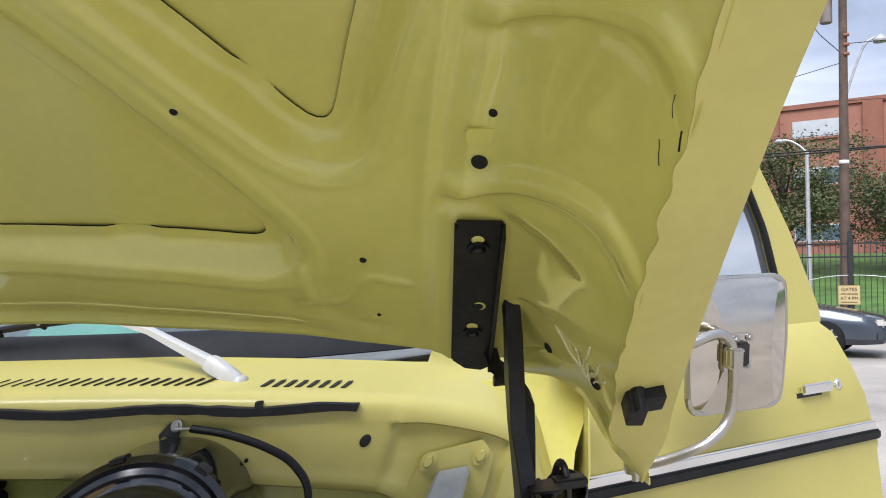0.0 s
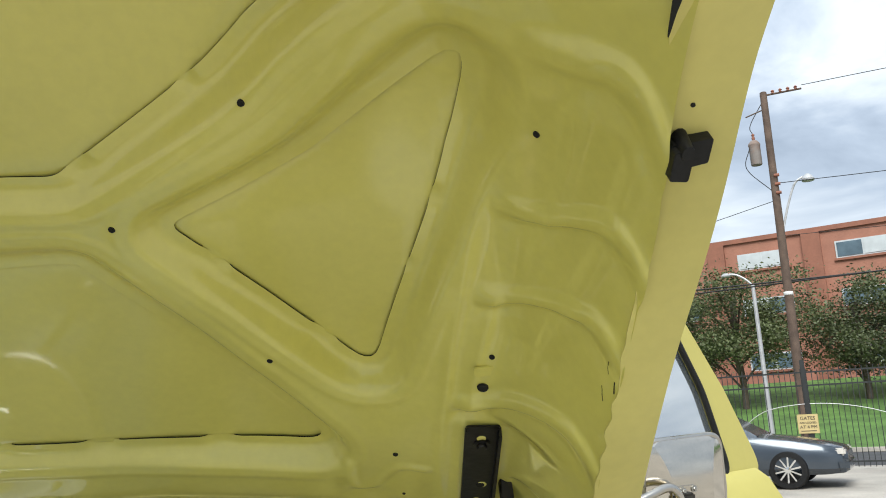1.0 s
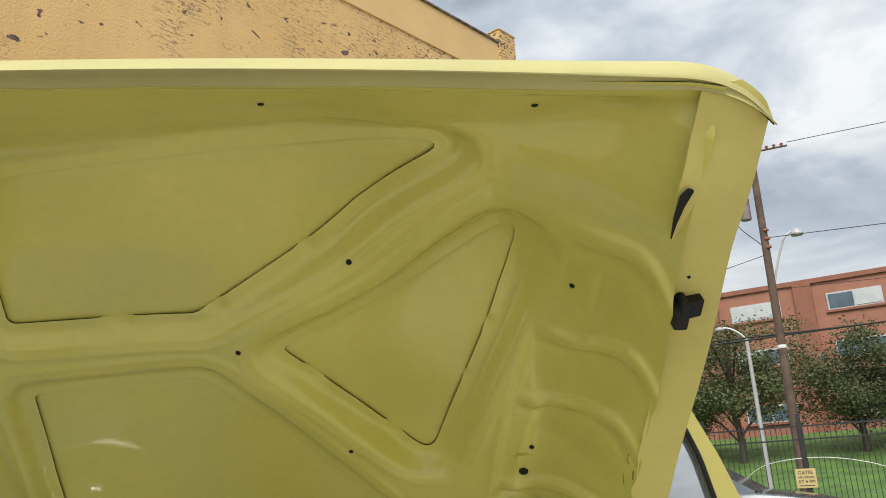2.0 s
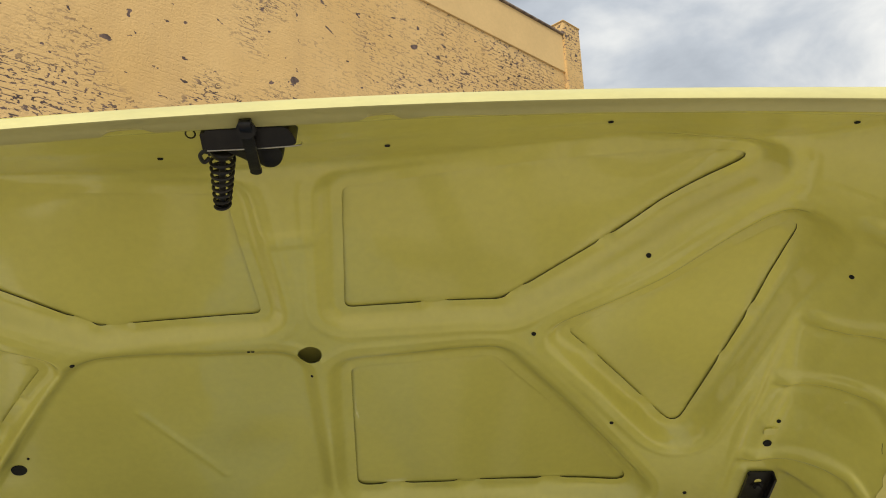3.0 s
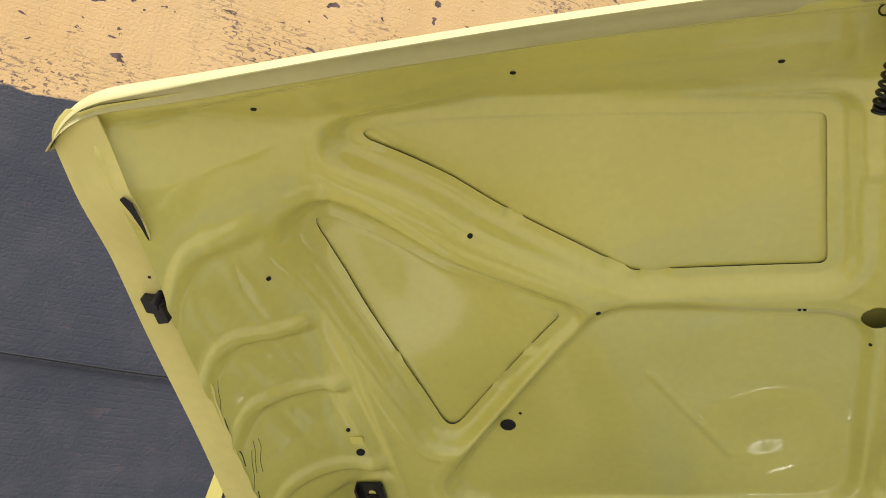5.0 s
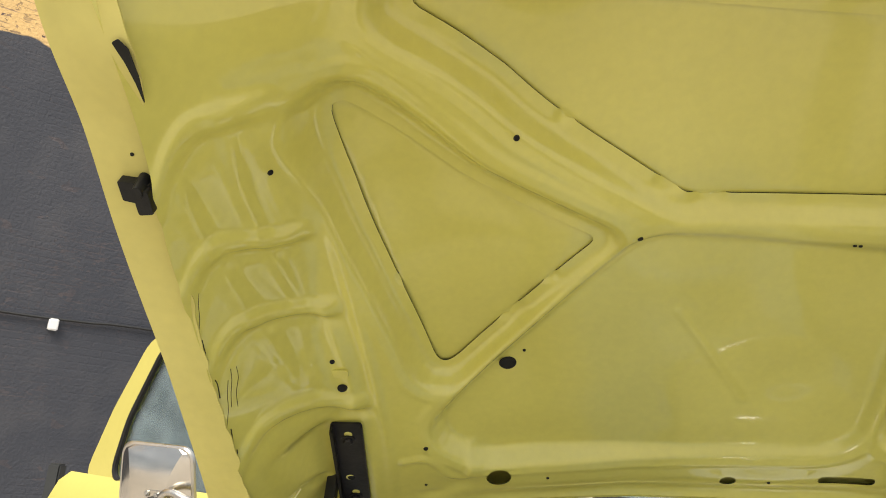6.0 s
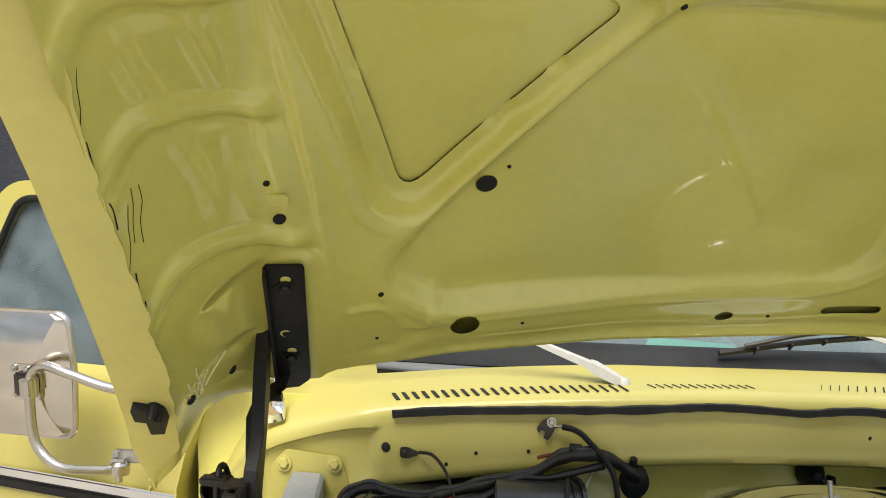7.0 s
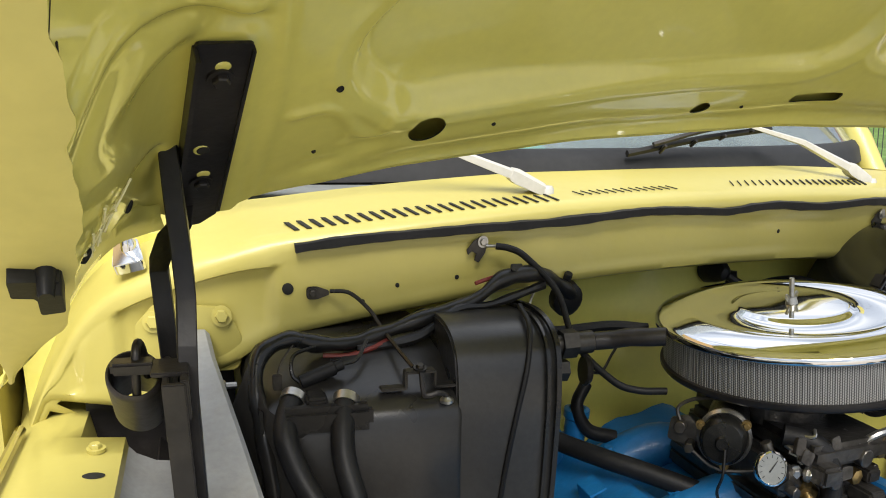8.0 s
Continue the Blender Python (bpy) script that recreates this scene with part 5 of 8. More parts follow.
    # Dark block painted in for the shade of the square socket.
    part("clamp_socket", box(-0.004, 0.004, -0.0055, 0.0035, 0.066, 0.0688, 0.0006, m @ pose(-sg * 0.054, -0.008, 0)), DARK_VOID, g)
    part("foot", merge(lathe([(0, -0.010), (0.017, -0.010), (0.0185, -0.002), (0.0185, 0.008), (0.013, 0.014), (0, 0.014)], Matrix.Translation(end), 20), rod(end - Vector((0, 0, 0.024)), end, 0.0065)), DULL_ALLOY, g, "round pivot foot")
    base = part("door_bracket", merge(box(end.x - 0.018, end.x + 0.044, end.y + 0.004, end.y + 0.012, end.z + 0.010, end.z + 0.036, 0.004), box(end.x - 0.016, end.x + 0.014, end.y - 0.012, end.y + 0.008, end.z + 0.012, end.z + 0.020, 0.003)), ZINC, g, "bright bracket screwed to the door")
    for dx in (-0.008, 0.032):
        part("bracket_screw", bolt(Vector((end.x + dx, end.y + 0.004, end.z + 0.026)), (0, -1, 0), 0.0062), ZINC, base)


for sg in (-1, 1):
    door(sg)
    side_mirror(sg)


# Wipers parked across the windscreen.
def wiper(foot, tip, thin=1.0, group="wipers"):
    foot, tip = Vector(foot), Vector(tip)
    w = thing("windscreen_wiper", foot, "silver-white wiper arm with a black blade resting on the glass", "wiper", group)
    d = (tip - foot).normalized()
    side = d.cross(Vector((0, 0, 1))).normalized()
    up = side.cross(d)
    rings = []
    for t, w_, h_ in ((0, 0.009, 0.006), (0.03, 0.0125, 0.010), (0.18, 0.0125, 0.012), (0.21, 0.012, 0.010), (0.215, 0.0105, 0.008), (0.6, 0.008, 0.006), (1.0, 0.005, 0.004)):
        p = foot.lerp(tip, t) + Vector((0, 0, 0.012 * math.sin(t * 3)))
        rings.append([p + side * (w_ * a * thin) + up * (h_ * b * thin) for a, b in ((-1, -1), (-1, 0.5), (-0.6, 1), (0.6, 1), (1, 0.5), (1, -1))])
    bm = bmesh.new()
    vs = [[bm.verts.new(p) for p in r] for r in rings]
    for p, q in zip(vs, vs[1:]):
        for k in range(6):
            bm.faces.new((p[k], p[(k + 1) % 6], q[(k + 1) % 6], q[k]))
    bm.faces.new(vs[0][::-1])
    bm.faces.new(vs[-1])
    bmesh.ops.recalc_face_normals(bm, faces=bm.faces)
    part("arm", bm, WHITE_ARM, w, "silver-white painted arm")
    part("pivot_cap", lathe([(0, 0.010), (0.010, 0.009), (0.0135, 0.004), (0.0145, -0.012), (0, -0.012)], Matrix.Translation(foot) @ Matrix.Scale(thin, 4), 20), WHITE_ARM, w)
    part("blade", tube([tip + Vector((-0.24, 0.006, -0.040)), tip + Vector((-0.10, 0.002, -0.018)), tip + Vector((0.05, 0.0, -0.004))], 0.0055, 6), RUBBER, w)
    part("bridge", merge(tube([tip + Vector((-0.20, -0.006, -0.026)), tip + Vector((-0.10, -0.014, -0.004)), tip + Vector((0.0, -0.006, 0.004))], 0.004, 6), *[rod(tip + Vector((x, -0.012, -0.006 + x * 0.12)), tip + Vector((x, 0.004, -0.010 + x * 0.16)), 0.003, 6) for x in (-0.18, -0.12, -0.06, 0.0)]), BLACK_METAL, w, "black blade bridge")



wiper((-0.263, 0.572, 1.270), (-0.52, 0.600, 1.345), 0.8)
wiper((0.399, 0.575, 1.258), (0.149, 0.640, 1.354), 0.78)

# Rubber seal that lies along the cowl face.
seal = thing("weather_seal", (0, 0.508, 1.24), "wavy black rubber weather seal along the cowl", "rubber seal")
pts = []
for k in range(26):
    x = -0.618 + 1.205 * k / 25
    sag = 0.007 * noise.noise(Vector((x * 6.5, 0.7, 0.2))) - 0.004 * math.exp(-((x - 0.02) / 0.05) ** 2)
    pts.append((x, 0.5085, cowl_top(x) - 0.0165 + sag + 0.009 * float(step(-0.42, -0.60, np.float64(x)) + step(0.40, 0.56, np.float64(x)))))
part("strip", tube(pts, 0.006, section=[(-0.004, -0.0045), (0.0, -0.006), (0.005, -0.0045), (0.005, 0.0045), (0.0, 0.006), (-0.004, 0.0045)], steps=5, wobble=0.25), RUBBER, seal)
part("clip", box(0.447, 0.457, 0.505, 0.512, cowl_top(0.45) - 0.012, cowl_top(0.45) - 0.003, 0.001), BLACK_METAL, seal)

antenna = thing("aerial_base", (-0.806, 0.555, 1.196), "chrome aerial base on the yellow fender top", "aerial")
part("foot", merge(prism(rounded([(-0.018, -0.026), (0.018, -0.026), (0.014, 0.026), (-0.014, 0.026)], 0.006), 0.012, Matrix.Translation((-0.806, 0.553, 1.196)) @ pose(0, 0, 0, 20, -12, 0), 0.003)), CHROME, antenna)
part("stub", lathe([(0, 0), (0.009, 0), (0.009, 0.012), (0.006, 0.018), (0.006, 0.034), (0.003, 0.036), (0.003, 0.07), (0, 0.07)], Matrix.Translation((-0.806, 0.556, 1.205)), 16), CHROME, antenna)

# Earth straps and cable clips on the cowl.
def cable_clip(x, z, turn):
    c = thing("cable_clip", (x, 0.51, z), "small forked steel clip screwed to the cowl", "clip", "cowl cable clips")
    m = Matrix(((1, 0, 0, x), (0, 0, -1, 0.5105), (0, 1, 0, z), (0, 0, 0, 1))) @ pose(0, 0, 0, 0, 0, turn) @ Matrix.Diagonal((0.8, 0.8, 1, 1))
    part("plate", prism([(0.012, 0.012), (0.016, 0.004), (0.012, -0.012), (0.002, -0.026), (-0.006, -0.022), (-0.003, -0.012), (-0.011, -0.008), (-0.017, -0.014), (-0.020, -0.006), (-0.008, 0.008), (0.004, 0.014)], 0.002, m, 0.0006), SPRING_STEEL, c)
    part("screw", merge(bolt(m @ Vector((0.007, 0.006, 0.002)), (0, -1, 0), 0.0048), lathe([(0.004, 0), (0.006, 0.001), (0.004, 0.002)], m @ pose(0.007, 0.006, 0.002), 12)), ZINC, c)
    return m


cable_clip(-0.384, 1.213, 0)
cable_clip(0.345, 1.215, 0)
wire = thing("bonnet_cable", (-0.37, 0.5, 1.2), "black sheathed cable drooping from the cowl clip", "cable", "drooping cables")
part("sheath", tube([(-0.362, 0.503, 1.213), (-0.345, 0.495, 1.211), (-0.328, 0.48, 1.202), (-0.290, 0.46, 1.164), (-0.277, 0.42, 1.111), (-0.243, 0.38, 1.077), (-0.215, 0.365, 1.068), (-0.179, 0.355, 1.067)], 0.0042, 9), RUBBER, wire)
part("core", rod((-0.376, 0.505, 1.213), (-0.360, 0.503, 1.213), 0.002, 8), ZINC, wire)
wire = thing("bonnet_cable", (0.37, 0.5, 1.2), "black sheathed cable drooping from the cowl clip", "cable", "drooping cables")
part("sheath", tube([(0.372, 0.503, 1.216), (0.422, 0.495, 1.207), (0.482, 0.482, 1.189), (0.529, 0.465, 1.167), (0.560, 0.45, 1.130), (0.566, 0.44, 1.050)], 0.0046, 9), RUBBER, wire)
part("core", rod((0.349, 0.505, 1.216), (0.374, 0.503, 1.216), 0.002, 8), ZINC, wire)
earth = thing("earth_lead", (-0.597, 0.51, 1.163), "ring terminal and thin earth wire on the cowl", "wire")
part("ring_terminal", merge(prism(rounded([(-0.009, -0.0075), (0.004, -0.0075), (0.019, -0.0025), (0.019, 0.0025), (0.004, 0.0075), (-0.009, 0.0075)], 0.005), 0.002, Matrix(((1, 0, 0, -0.597), (0, 0, -1, 0.511), (0, 1, 0, 1.163), (0, 0, 0, 1)))), bolt((-0.599, 0.508, 1.163), (0, -1, 0), 0.0045)), SPRING_STEEL, earth)
part("lead", tube([(-0.577, 0.508, 1.165), (-0.555, 0.495, 1.165), (-0.535, 0.475, 1.150), (-0.525, 0.45, 1.135), (-0.515, 0.41, 1.122), (-0.506, 0.375, 1.112)], 0.0025, 7), BLACK_PLASTIC, earth)

# Heater box: sloping black case and round blower drum.
heater = thing("heater_box", (-0.52, 0.42, 0.85), "dusty black heater box with a round blower drum", "heater box")
rows = []
for x, dx in ((-0.686, 0.05), (-0.680, 0.026), (-0.668, 0.010), (-0.645, 0.002), (-0.60, 0.0), (-0.53, 0.0), (-0.466, 0.0), (-0.460, 0.004)):
    f = (x + 0.684) / 0.21
    rows.append([(x, 0.56, 1.108 + 0.012 * f - dx), (x, 0.50, 1.110 + 0.010 * f - dx), (x, 0.42, 1.106 + 0.006 * f - dx), (x, 0.375, 1.090 - dx), (x, 0.350 + dx * 0.5, 1.083 - dx), (x, 0.340 + dx, 1.068), (x, 0.335 + dx, 1.0), (x, 0.33 + dx, 0.86)])
part("case", sheet(rows[::-1], 0.004), DUSTY_CASE, heater, "sloping black plastic case", smooth=50)
part("case_side", box(-0.680, -0.676, 0.35, 0.56, 0.86, 1.085, 0.001), BLACK_PLASTIC, heater)
DRUM = [(0.56, 1.115), (0.50, 1.138), (0.45, 1.146), (0.41, 1.146), (0.38, 1.138), (0.360, 1.120), (0.350, 1.085), (0.346, 1.04), (0.345, 0.95), (0.350, 0.85)]


def drum_strip(x0, x1, grow, y_from=0):
    return sheet([[(x, y - grow, z + grow * 0.8) for y, z in spline_flat(DRUM)] for x in (x0, x0 + 0.002, x1 - 0.002, x1)][::-1], 0.004)


def spline_flat(pairs):
    return [(p.x, p.y) for p in spline([(a, b, 0) for a, b in pairs], 6)]


part("drum", drum_strip(-0.460, -0.334, 0.0), DRUM_BLACK, heater, "rounded black blower housing", smooth=40)
part("drum_rim", drum_strip(-0.354, -0.350, 0.006), BLACK_PLASTIC, heater)
part("drum_rim", drum_strip(-0.343, -0.337, 0.008), BLACK_PLASTIC, heater)
part("drum_face", prism([(y, z) for y, z in spline_flat(DRUM)] + [(0.56, 0.85)], 0.004, Matrix(((0, 0, 1, -0.338), (1, 0, 0, 0), (0, 1, 0, 0), (0, 0, 0, 1)))), BLACK_PLASTIC, heater)
part("drum_face", prism([(y, z) for y, z in spline_flat(DRUM)] + [(0.56, 0.85)], 0.004, Matrix(((0, 0, 1, -0.462), (1, 0, 0, 0), (0, 1, 0, 0), (0, 0, 0, 1)))), BLACK_PLASTIC, heater)
part("drum_cable", tube([(-0.360, 0.42, 1.160), (-0.366, 0.375, 1.147), (-0.377, 0.350, 1.11), (-0.390, 0.342, 1.06), (-0.402, 0.340, 0.99), (-0.412, 0.342, 0.88)], 0.0033, 7), RUBBER, heater)
part("recess", merge(box(-0.660, -0.560, 0.331, 0.352, 1.060, 1.090, 0.006), box(-0.630, -0.607, 0.345, 0.375, 1.082, 1.096, 0.003)), BLACK_PLASTIC, heater)
# Strap bracket with a bent link on the case.
part("strap_bracket", merge(box(-0.548, -0.520, 0.352, 0.366, 1.0955, 1.0985, 0.001), box(-0.521, -0.518, 0.352, 0.366, 1.0965, 1.1145, 0.001), box(-0.520, -0.486, 0.352, 0.366, 1.112, 1.115, 0.001), box(-0.488, -0.485, 0.352, 0.366, 1.0965, 1.1145, 0.001),
                            box(-0.487, -0.462, 0.352, 0.366, 1.0955, 1.0985, 0.001)), SPRING_STEEL, heater, "rusty folded strap bracket")
part("strap_screw", bolt((-0.503, 0.358, 1.116), (0, -0.2, 1), 0.005), SPRING_STEEL, heater)
part("link", tube([(-0.503, 0.352, 1.113), (-0.503, 0.345, 1.100), (-0.500, 0.343, 1.092), (-0.485, 0.343, 1.094), (-0.476, 0.345, 1.090), (-0.475, 0.345, 1.080)], 0.0030, 8), BLACK_METAL, heater)
part("clip_nut", lathe([(0, 0), (0.008, 0), (0.008, 0.003), (0.004, 0.006), (0, 0.006)], Matrix.Translation((-0.475, 0.345, 1.083)), 12), ZINC, heater)
part("small_tab", box(-0.662, -0.652, 0.378, 0.384, 1.095, 1.112, 0.001), SPRING_STEEL, heater)


def hose(points, r, label, clamp=True, group="heater hoses", name="heater_hose"):
    h = thing(name, points[0], label, "hose", group)
    part("rubber_hose", tube(points, r, 14, 10), RUBBER, h)
    if clamp:
        a, b = Vector(points[0]), Vector(points[1])
        m = along(a.lerp(b, 0.15), b)
        part("hose_clamp", lathe([(r + 0.0006, -0.005), (r + 0.0018, -0.005), (r + 0.0018, 0.005), (r + 0.0006, 0.005)], m, 24, True), ZINC, h, "bright worm-drive hose clamp")
        part("clamp_screw", merge(box(-0.013, 0.013, r, r + 0.008, -0.005, 0.005, 0.002, m @ pose(0, 0, 0, 0, 0, 200)), rod(m @ pose(0, 0, 0, 0, 0, 200) @ Vector((0.013, r + 0.004, 0)), m @ pose(0, 0, 0, 0, 0, 200) @ Vector((0.021, r + 0.004, 0)), 0.0038, 8)), ZINC, h)
    return h


hose([(-0.640, 0.372, 1.089), (-0.652, 0.345, 1.076), (-0.655, 0.325, 1.060), (-0.643, 0.305, 1.030), (-0.622, 0.28, 0.998), (-0.59, 0.25, 0.93), (-0.56, 0.2, 0.86)], 0.0130, "fat black heater hose with a bright clamp")
hose([(-0.585, 0.360, 1.089), (-0.594, 0.335, 1.072), (-0.597, 0.312, 1.045), (-0.588, 0.285, 1.006), (-0.572, 0.26, 0.95), (-0.55, 0.22, 0.86)], 0.0130, "fat black heater hose with a bright clamp")
hose([(-0.335, 0.44, 1.085), (-0.310, 0.43, 1.06), (-0.302, 0.42, 1.02), (-0.300, 0.45, 0.995), (-0.275, 0.43, 0.985), (-0.235, 0.385, 0.980), (-0.186, 0.345, 0.972), (-0.11, 0.29, 0.955), (-0.02, 0.22, 0.935)], 0.0115, "black water hose lying over the blue rocker cover", False, "engine hoses", "water_hose")
hose([(-0.205, 0.50, 1.03), (-0.222, 0.49, 1.005), (-0.205, 0.48, 0.975), (-0.165, 0.47, 0.965)], 0.009, "short bent black vacuum hose", False, "engine hoses", "vacuum_hose")
hose([(0.14, 0.57, 1.110), (0.18, 0.55, 1.122), (0.22, 0.53, 1.122), (0.27, 0.51, 1.100), (0.30, 0.50, 1.06)], 0.012, "thick black hose behind the air cleaner", False, "engine hoses", "water_hose")
hose([(-0.088, 0.222, 0.979), (-0.06, 0.215, 0.972), (-0.02, 0.20, 0.975), (0.03, 0.18, 0.99), (0.07, 0.15, 1.01)], 0.010, "black fuel hose joined to the gauge tee", False, "engine hoses", "fuel_hose")
hose([(-0.105, 0.238, 1.054), (-0.083, 0.220, 1.051), (-0.064, 0.210, 1.035), (-0.055, 0.205, 1.00), (-0.055, 0.20, 0.95)], 0.011, "short black fuel hose below the carburettor", False, "engine hoses", "fuel_hose")

# Taped wiring loom over the heater box.
loom = thing("wiring_loom", (-0.5, 0.45, 1.13), "black taped wiring loom over the heater box", "wiring loom")
LOOM = [(-0.666, 0.335, 0.93), (-0.672, 0.345, 1.02), (-0.680, 0.375, 1.090), (-0.672, 0.40, 1.125), (-0.64, 0.415, 1.137), (-0.607, 0.425, 1.128), (-0.565, 0.435, 1.124), (-0.526, 0.445, 1.130), (-0.47, 0.452, 1.143), (-0.42, 0.46, 1.153), (-0.395, 0.462, 1.163), (-0.362, 0.47, 1.180), (-0.312, 0.48, 1.182), (-0.27, 0.50, 1.165), (-0.239, 0.51, 1.146)]
part("taped_trunk", tube(LOOM, 0.0092, 10, 10, wobble=0.35), BLACK_PLASTIC, loom)
part("branch", tube([(-0.56, 0.43, 1.119), (-0.53, 0.435, 1.119), (-0.48, 0.44, 1.126), (-0.43, 0.452, 1.151), (-0.38, 0.46, 1.153), (-0.30, 0.48, 1.168)], 0.0055, 8, 8, wobble=0.3), BLACK_PLASTIC, loom)
part("red_wire", tube([(-0.600, 0.425, 1.114), (-0.57, 0.425, 1.113), (-0.54, 0.43, 1.119), (-0.52, 0.437, 1.124)], 0.0030, 7), RED_WIRE, loom, "red wire")
part("red_wire", tube([(-0.40, 0.47, 1.176), (-0.375, 0.475, 1.181), (-0.35, 0.48, 1.184)], 0.0025, 7), RED_WIRE, loom, "red wire")
part("connector", merge(rod((-0.632, 0.385, 1.100), (-0.592, 0.390, 1.112), 0.0075, 12), rod((-0.592, 0.390, 1.112), (-0.583, 0.391, 1.115), 0.0055, 10)), RUBBER, loom, "black bullet connector")
part("connector_wire", tube([(-0.632, 0.385, 1.100), (-0.640, 0.388, 1.108), (-0.636, 0.40, 1.124), (-0.61, 0.415, 1.128)], 0.0022, 6), BLACK_PLASTIC, loom)
part("connector_wire", tube([(-0.583, 0.391, 1.115), (-0.565, 0.40, 1.117), (-0.548, 0.425, 1.130)], 0.0022, 6), BLACK_PLASTIC, loom)
part("thin_wire", tube([(-0.657, 0.38, 1.110), (-0.65, 0.39, 1.122), (-0.635, 0.41, 1.133)], 0.0012, 5), SPRING_STEEL, loom)
part("tape_tail", prism(rounded([(-0.012, -0.004), (0.012, -0.006), (0.010, 0.006), (-0.010, 0.004)], 0.002), 0.0015, pose(-0.345, 0.47, 1.192, 60, 10, 20)), BLACK_PLASTIC, loom)
part("plug", merge(lathe([(0, 0), (0.020, 0), (0.023, 0.004), (0.022, 0.02), (0.014, 0.026), (0, 0.026)], along((-0.243, 0.53, 1.142), (-0.243, 0.49, 1.135)), 18), rod((-0.25, 0.515, 1.15), (-0.25, 0.505, 1.175), 0.006, 8)), RUBBER, loom, "round black plug")
part("pale_wire", tube([(-0.330, 0.45, 1.10), (-0.332, 0.455, 1.125), (-0.322, 0.47, 1.150), (-0.312, 0.478, 1.165)], 0.0018, 6), ZINC, loom)
part("relay", box(-0.342, -0.326, 0.425, 0.445, 1.085, 1.115, 0.002), BLACK_PLASTIC, loom)

# Water valve and its fittings between heater and engine.
valve = thing("water_valve", (-0.30, 0.41, 1.09), "dirty brass and steel water valve on black hoses", "valve")
part("upper_union", merge(rod((-0.345, 0.41, 1.113), (-0.300, 0.408, 1.115), 0.011), lathe([(0, 0), (0.017, 0), (0.017, 0.02), (0, 0.02)], along((-0.306, 0.408, 1.115), (-0.28, 0.407, 1.116)), 6), rod((-0.29, 0.408, 1.115), (-0.262, 0.406, 1.116), 0.013)), SPRING_STEEL, valve)
part("elbow_pipe", tube([(-0.262, 0.406, 1.116), (-0.24, 0.400, 1.118), (-0.222, 0.385, 1.124), (-0.205, 0.37, 1.127), (-0.188, 0.36, 1.129)], 0.0105, 12), BLACK_METAL, valve)
part("lower_union", merge(rod((-0.345, 0.41, 1.085), (-0.292, 0.408, 1.084), 0.009), lathe([(0, 0), (0.013, 0), (0.013, 0.016), (0, 0.016)], along((-0.31, 0.408, 1.085), (-0.28, 0.408, 1.084)), 6)), SPRING_STEEL, valve)
part("tap_disc", lathe([(0, 0), (0.016, 0), (0.018, 0.003), (0.016, 0.008), (0, 0.008)], along((-0.272, 0.405, 1.083), (-0.262, 0.404, 1.083)), 20), SPRING_STEEL, valve)
part("thin_pipe", tube([(-0.262, 0.404, 1.080), (-0.24, 0.41, 1.078), (-0.215, 0.43, 1.09), (-0.19, 0.45, 1.10)], 0.002, 6), SPRING_STEEL, valve)
part("upper_hose", tube([(-0.34, 0.47, 1.112), (-0.27, 0.47, 1.112), (-0.20, 0.465, 1.115), (-0.15, 0.45, 1.112)], 0.0065, 8), RUBBER, valve)

for k, (x, z, r) in enumerate(((-0.215, 1.145, 0.006), (0.115, 1.165, 0.0065), (0.16, 1.165, 0.011))):
    g = thing("firewall_fitting", (x, 0.59, z), "small dark fitting on the yellow firewall", "grommet", "firewall fittings")
    part("stud", lathe([(0, 0), (r, 0), (r, 0.006), (r * 0.6, 0.012), (0, 0.012)], along((x, 0.598, z), (x, 0.5, z)), 14), YELLOW_IN if k < 2 else RUBBER, g)
gro = thing("firewall_grommet", (0.07, 0.58, 1.14), "lumpy black rubber grommet with a cable", "grommet")
part("boot", merge(lathe([(0, 0), (0.020, 0), (0.023, 0.01), (0.017, 0.03), (0.010, 0.045), (0, 0.05)], along((0.068, 0.60, 1.150), (0.072, 0.50, 1.140)), 16), lathe([(0, 0), (0.012, 0.002), (0.013, 0.014), (0, 0.02)], along((0.09, 0.575, 1.135), (0.115, 0.55, 1.13)), 12)), RUBBER, gro)
part("lead", tube([(0.075, 0.555, 1.142), (0.10, 0.54, 1.128), (0.13, 0.52, 1.12), (0.18, 0.50, 1.118)], 0.006, 8), RUBBER, gro)

# Air cleaner: chrome stepped lid, pleated filter, black base.
AC = Vector((-0.042, 0.320, 0))
# It leans with the engine against the body.
lean = Matrix.Translation((-0.0377, 0.2859, 1.1357)) @ Vector((-0.0713, -0.0418, 1.0)).rotation_difference(Vector((0, 0, 1))).to_matrix().inverted().to_4x4() @ Matrix.Scale(0.902, 4)
air = thing("air_cleaner", (AC.x, AC.y, 1.06), "round chrome air cleaner with a mesh filter ring", "air cleaner", space=TRUCK @ lean @ Matrix.Translation((-AC.x, -AC.y, -1.137)))
am = Matrix.Translation((AC.x, AC.y, 1.0))
part("lid", lathe([(0, 0.1500), (0.030, 0.1500), (0.064, 0.1500), (0.068, 0.1497), (0.071, 0.1488), (0.074, 0.1465), (0.080, 0.1448), (0.090, 0.1438), (0.106, 0.1434), (0.118, 0.1440), (0.125, 0.1452), (0.130, 0.1460), (0.136, 0.1458), (0.152, 0.1430), (0.166, 0.1400), (0.172, 0.138), (0.1755, 0.134), (0.1762, 0.128), (0.1745, 0.126), (0.170, 0.126)], am, 96), CHROME, air, "polished chrome stepped lid", smooth=60)
bm = bmesh.new()
n_pl = 150
ring0, ring1 = [], []
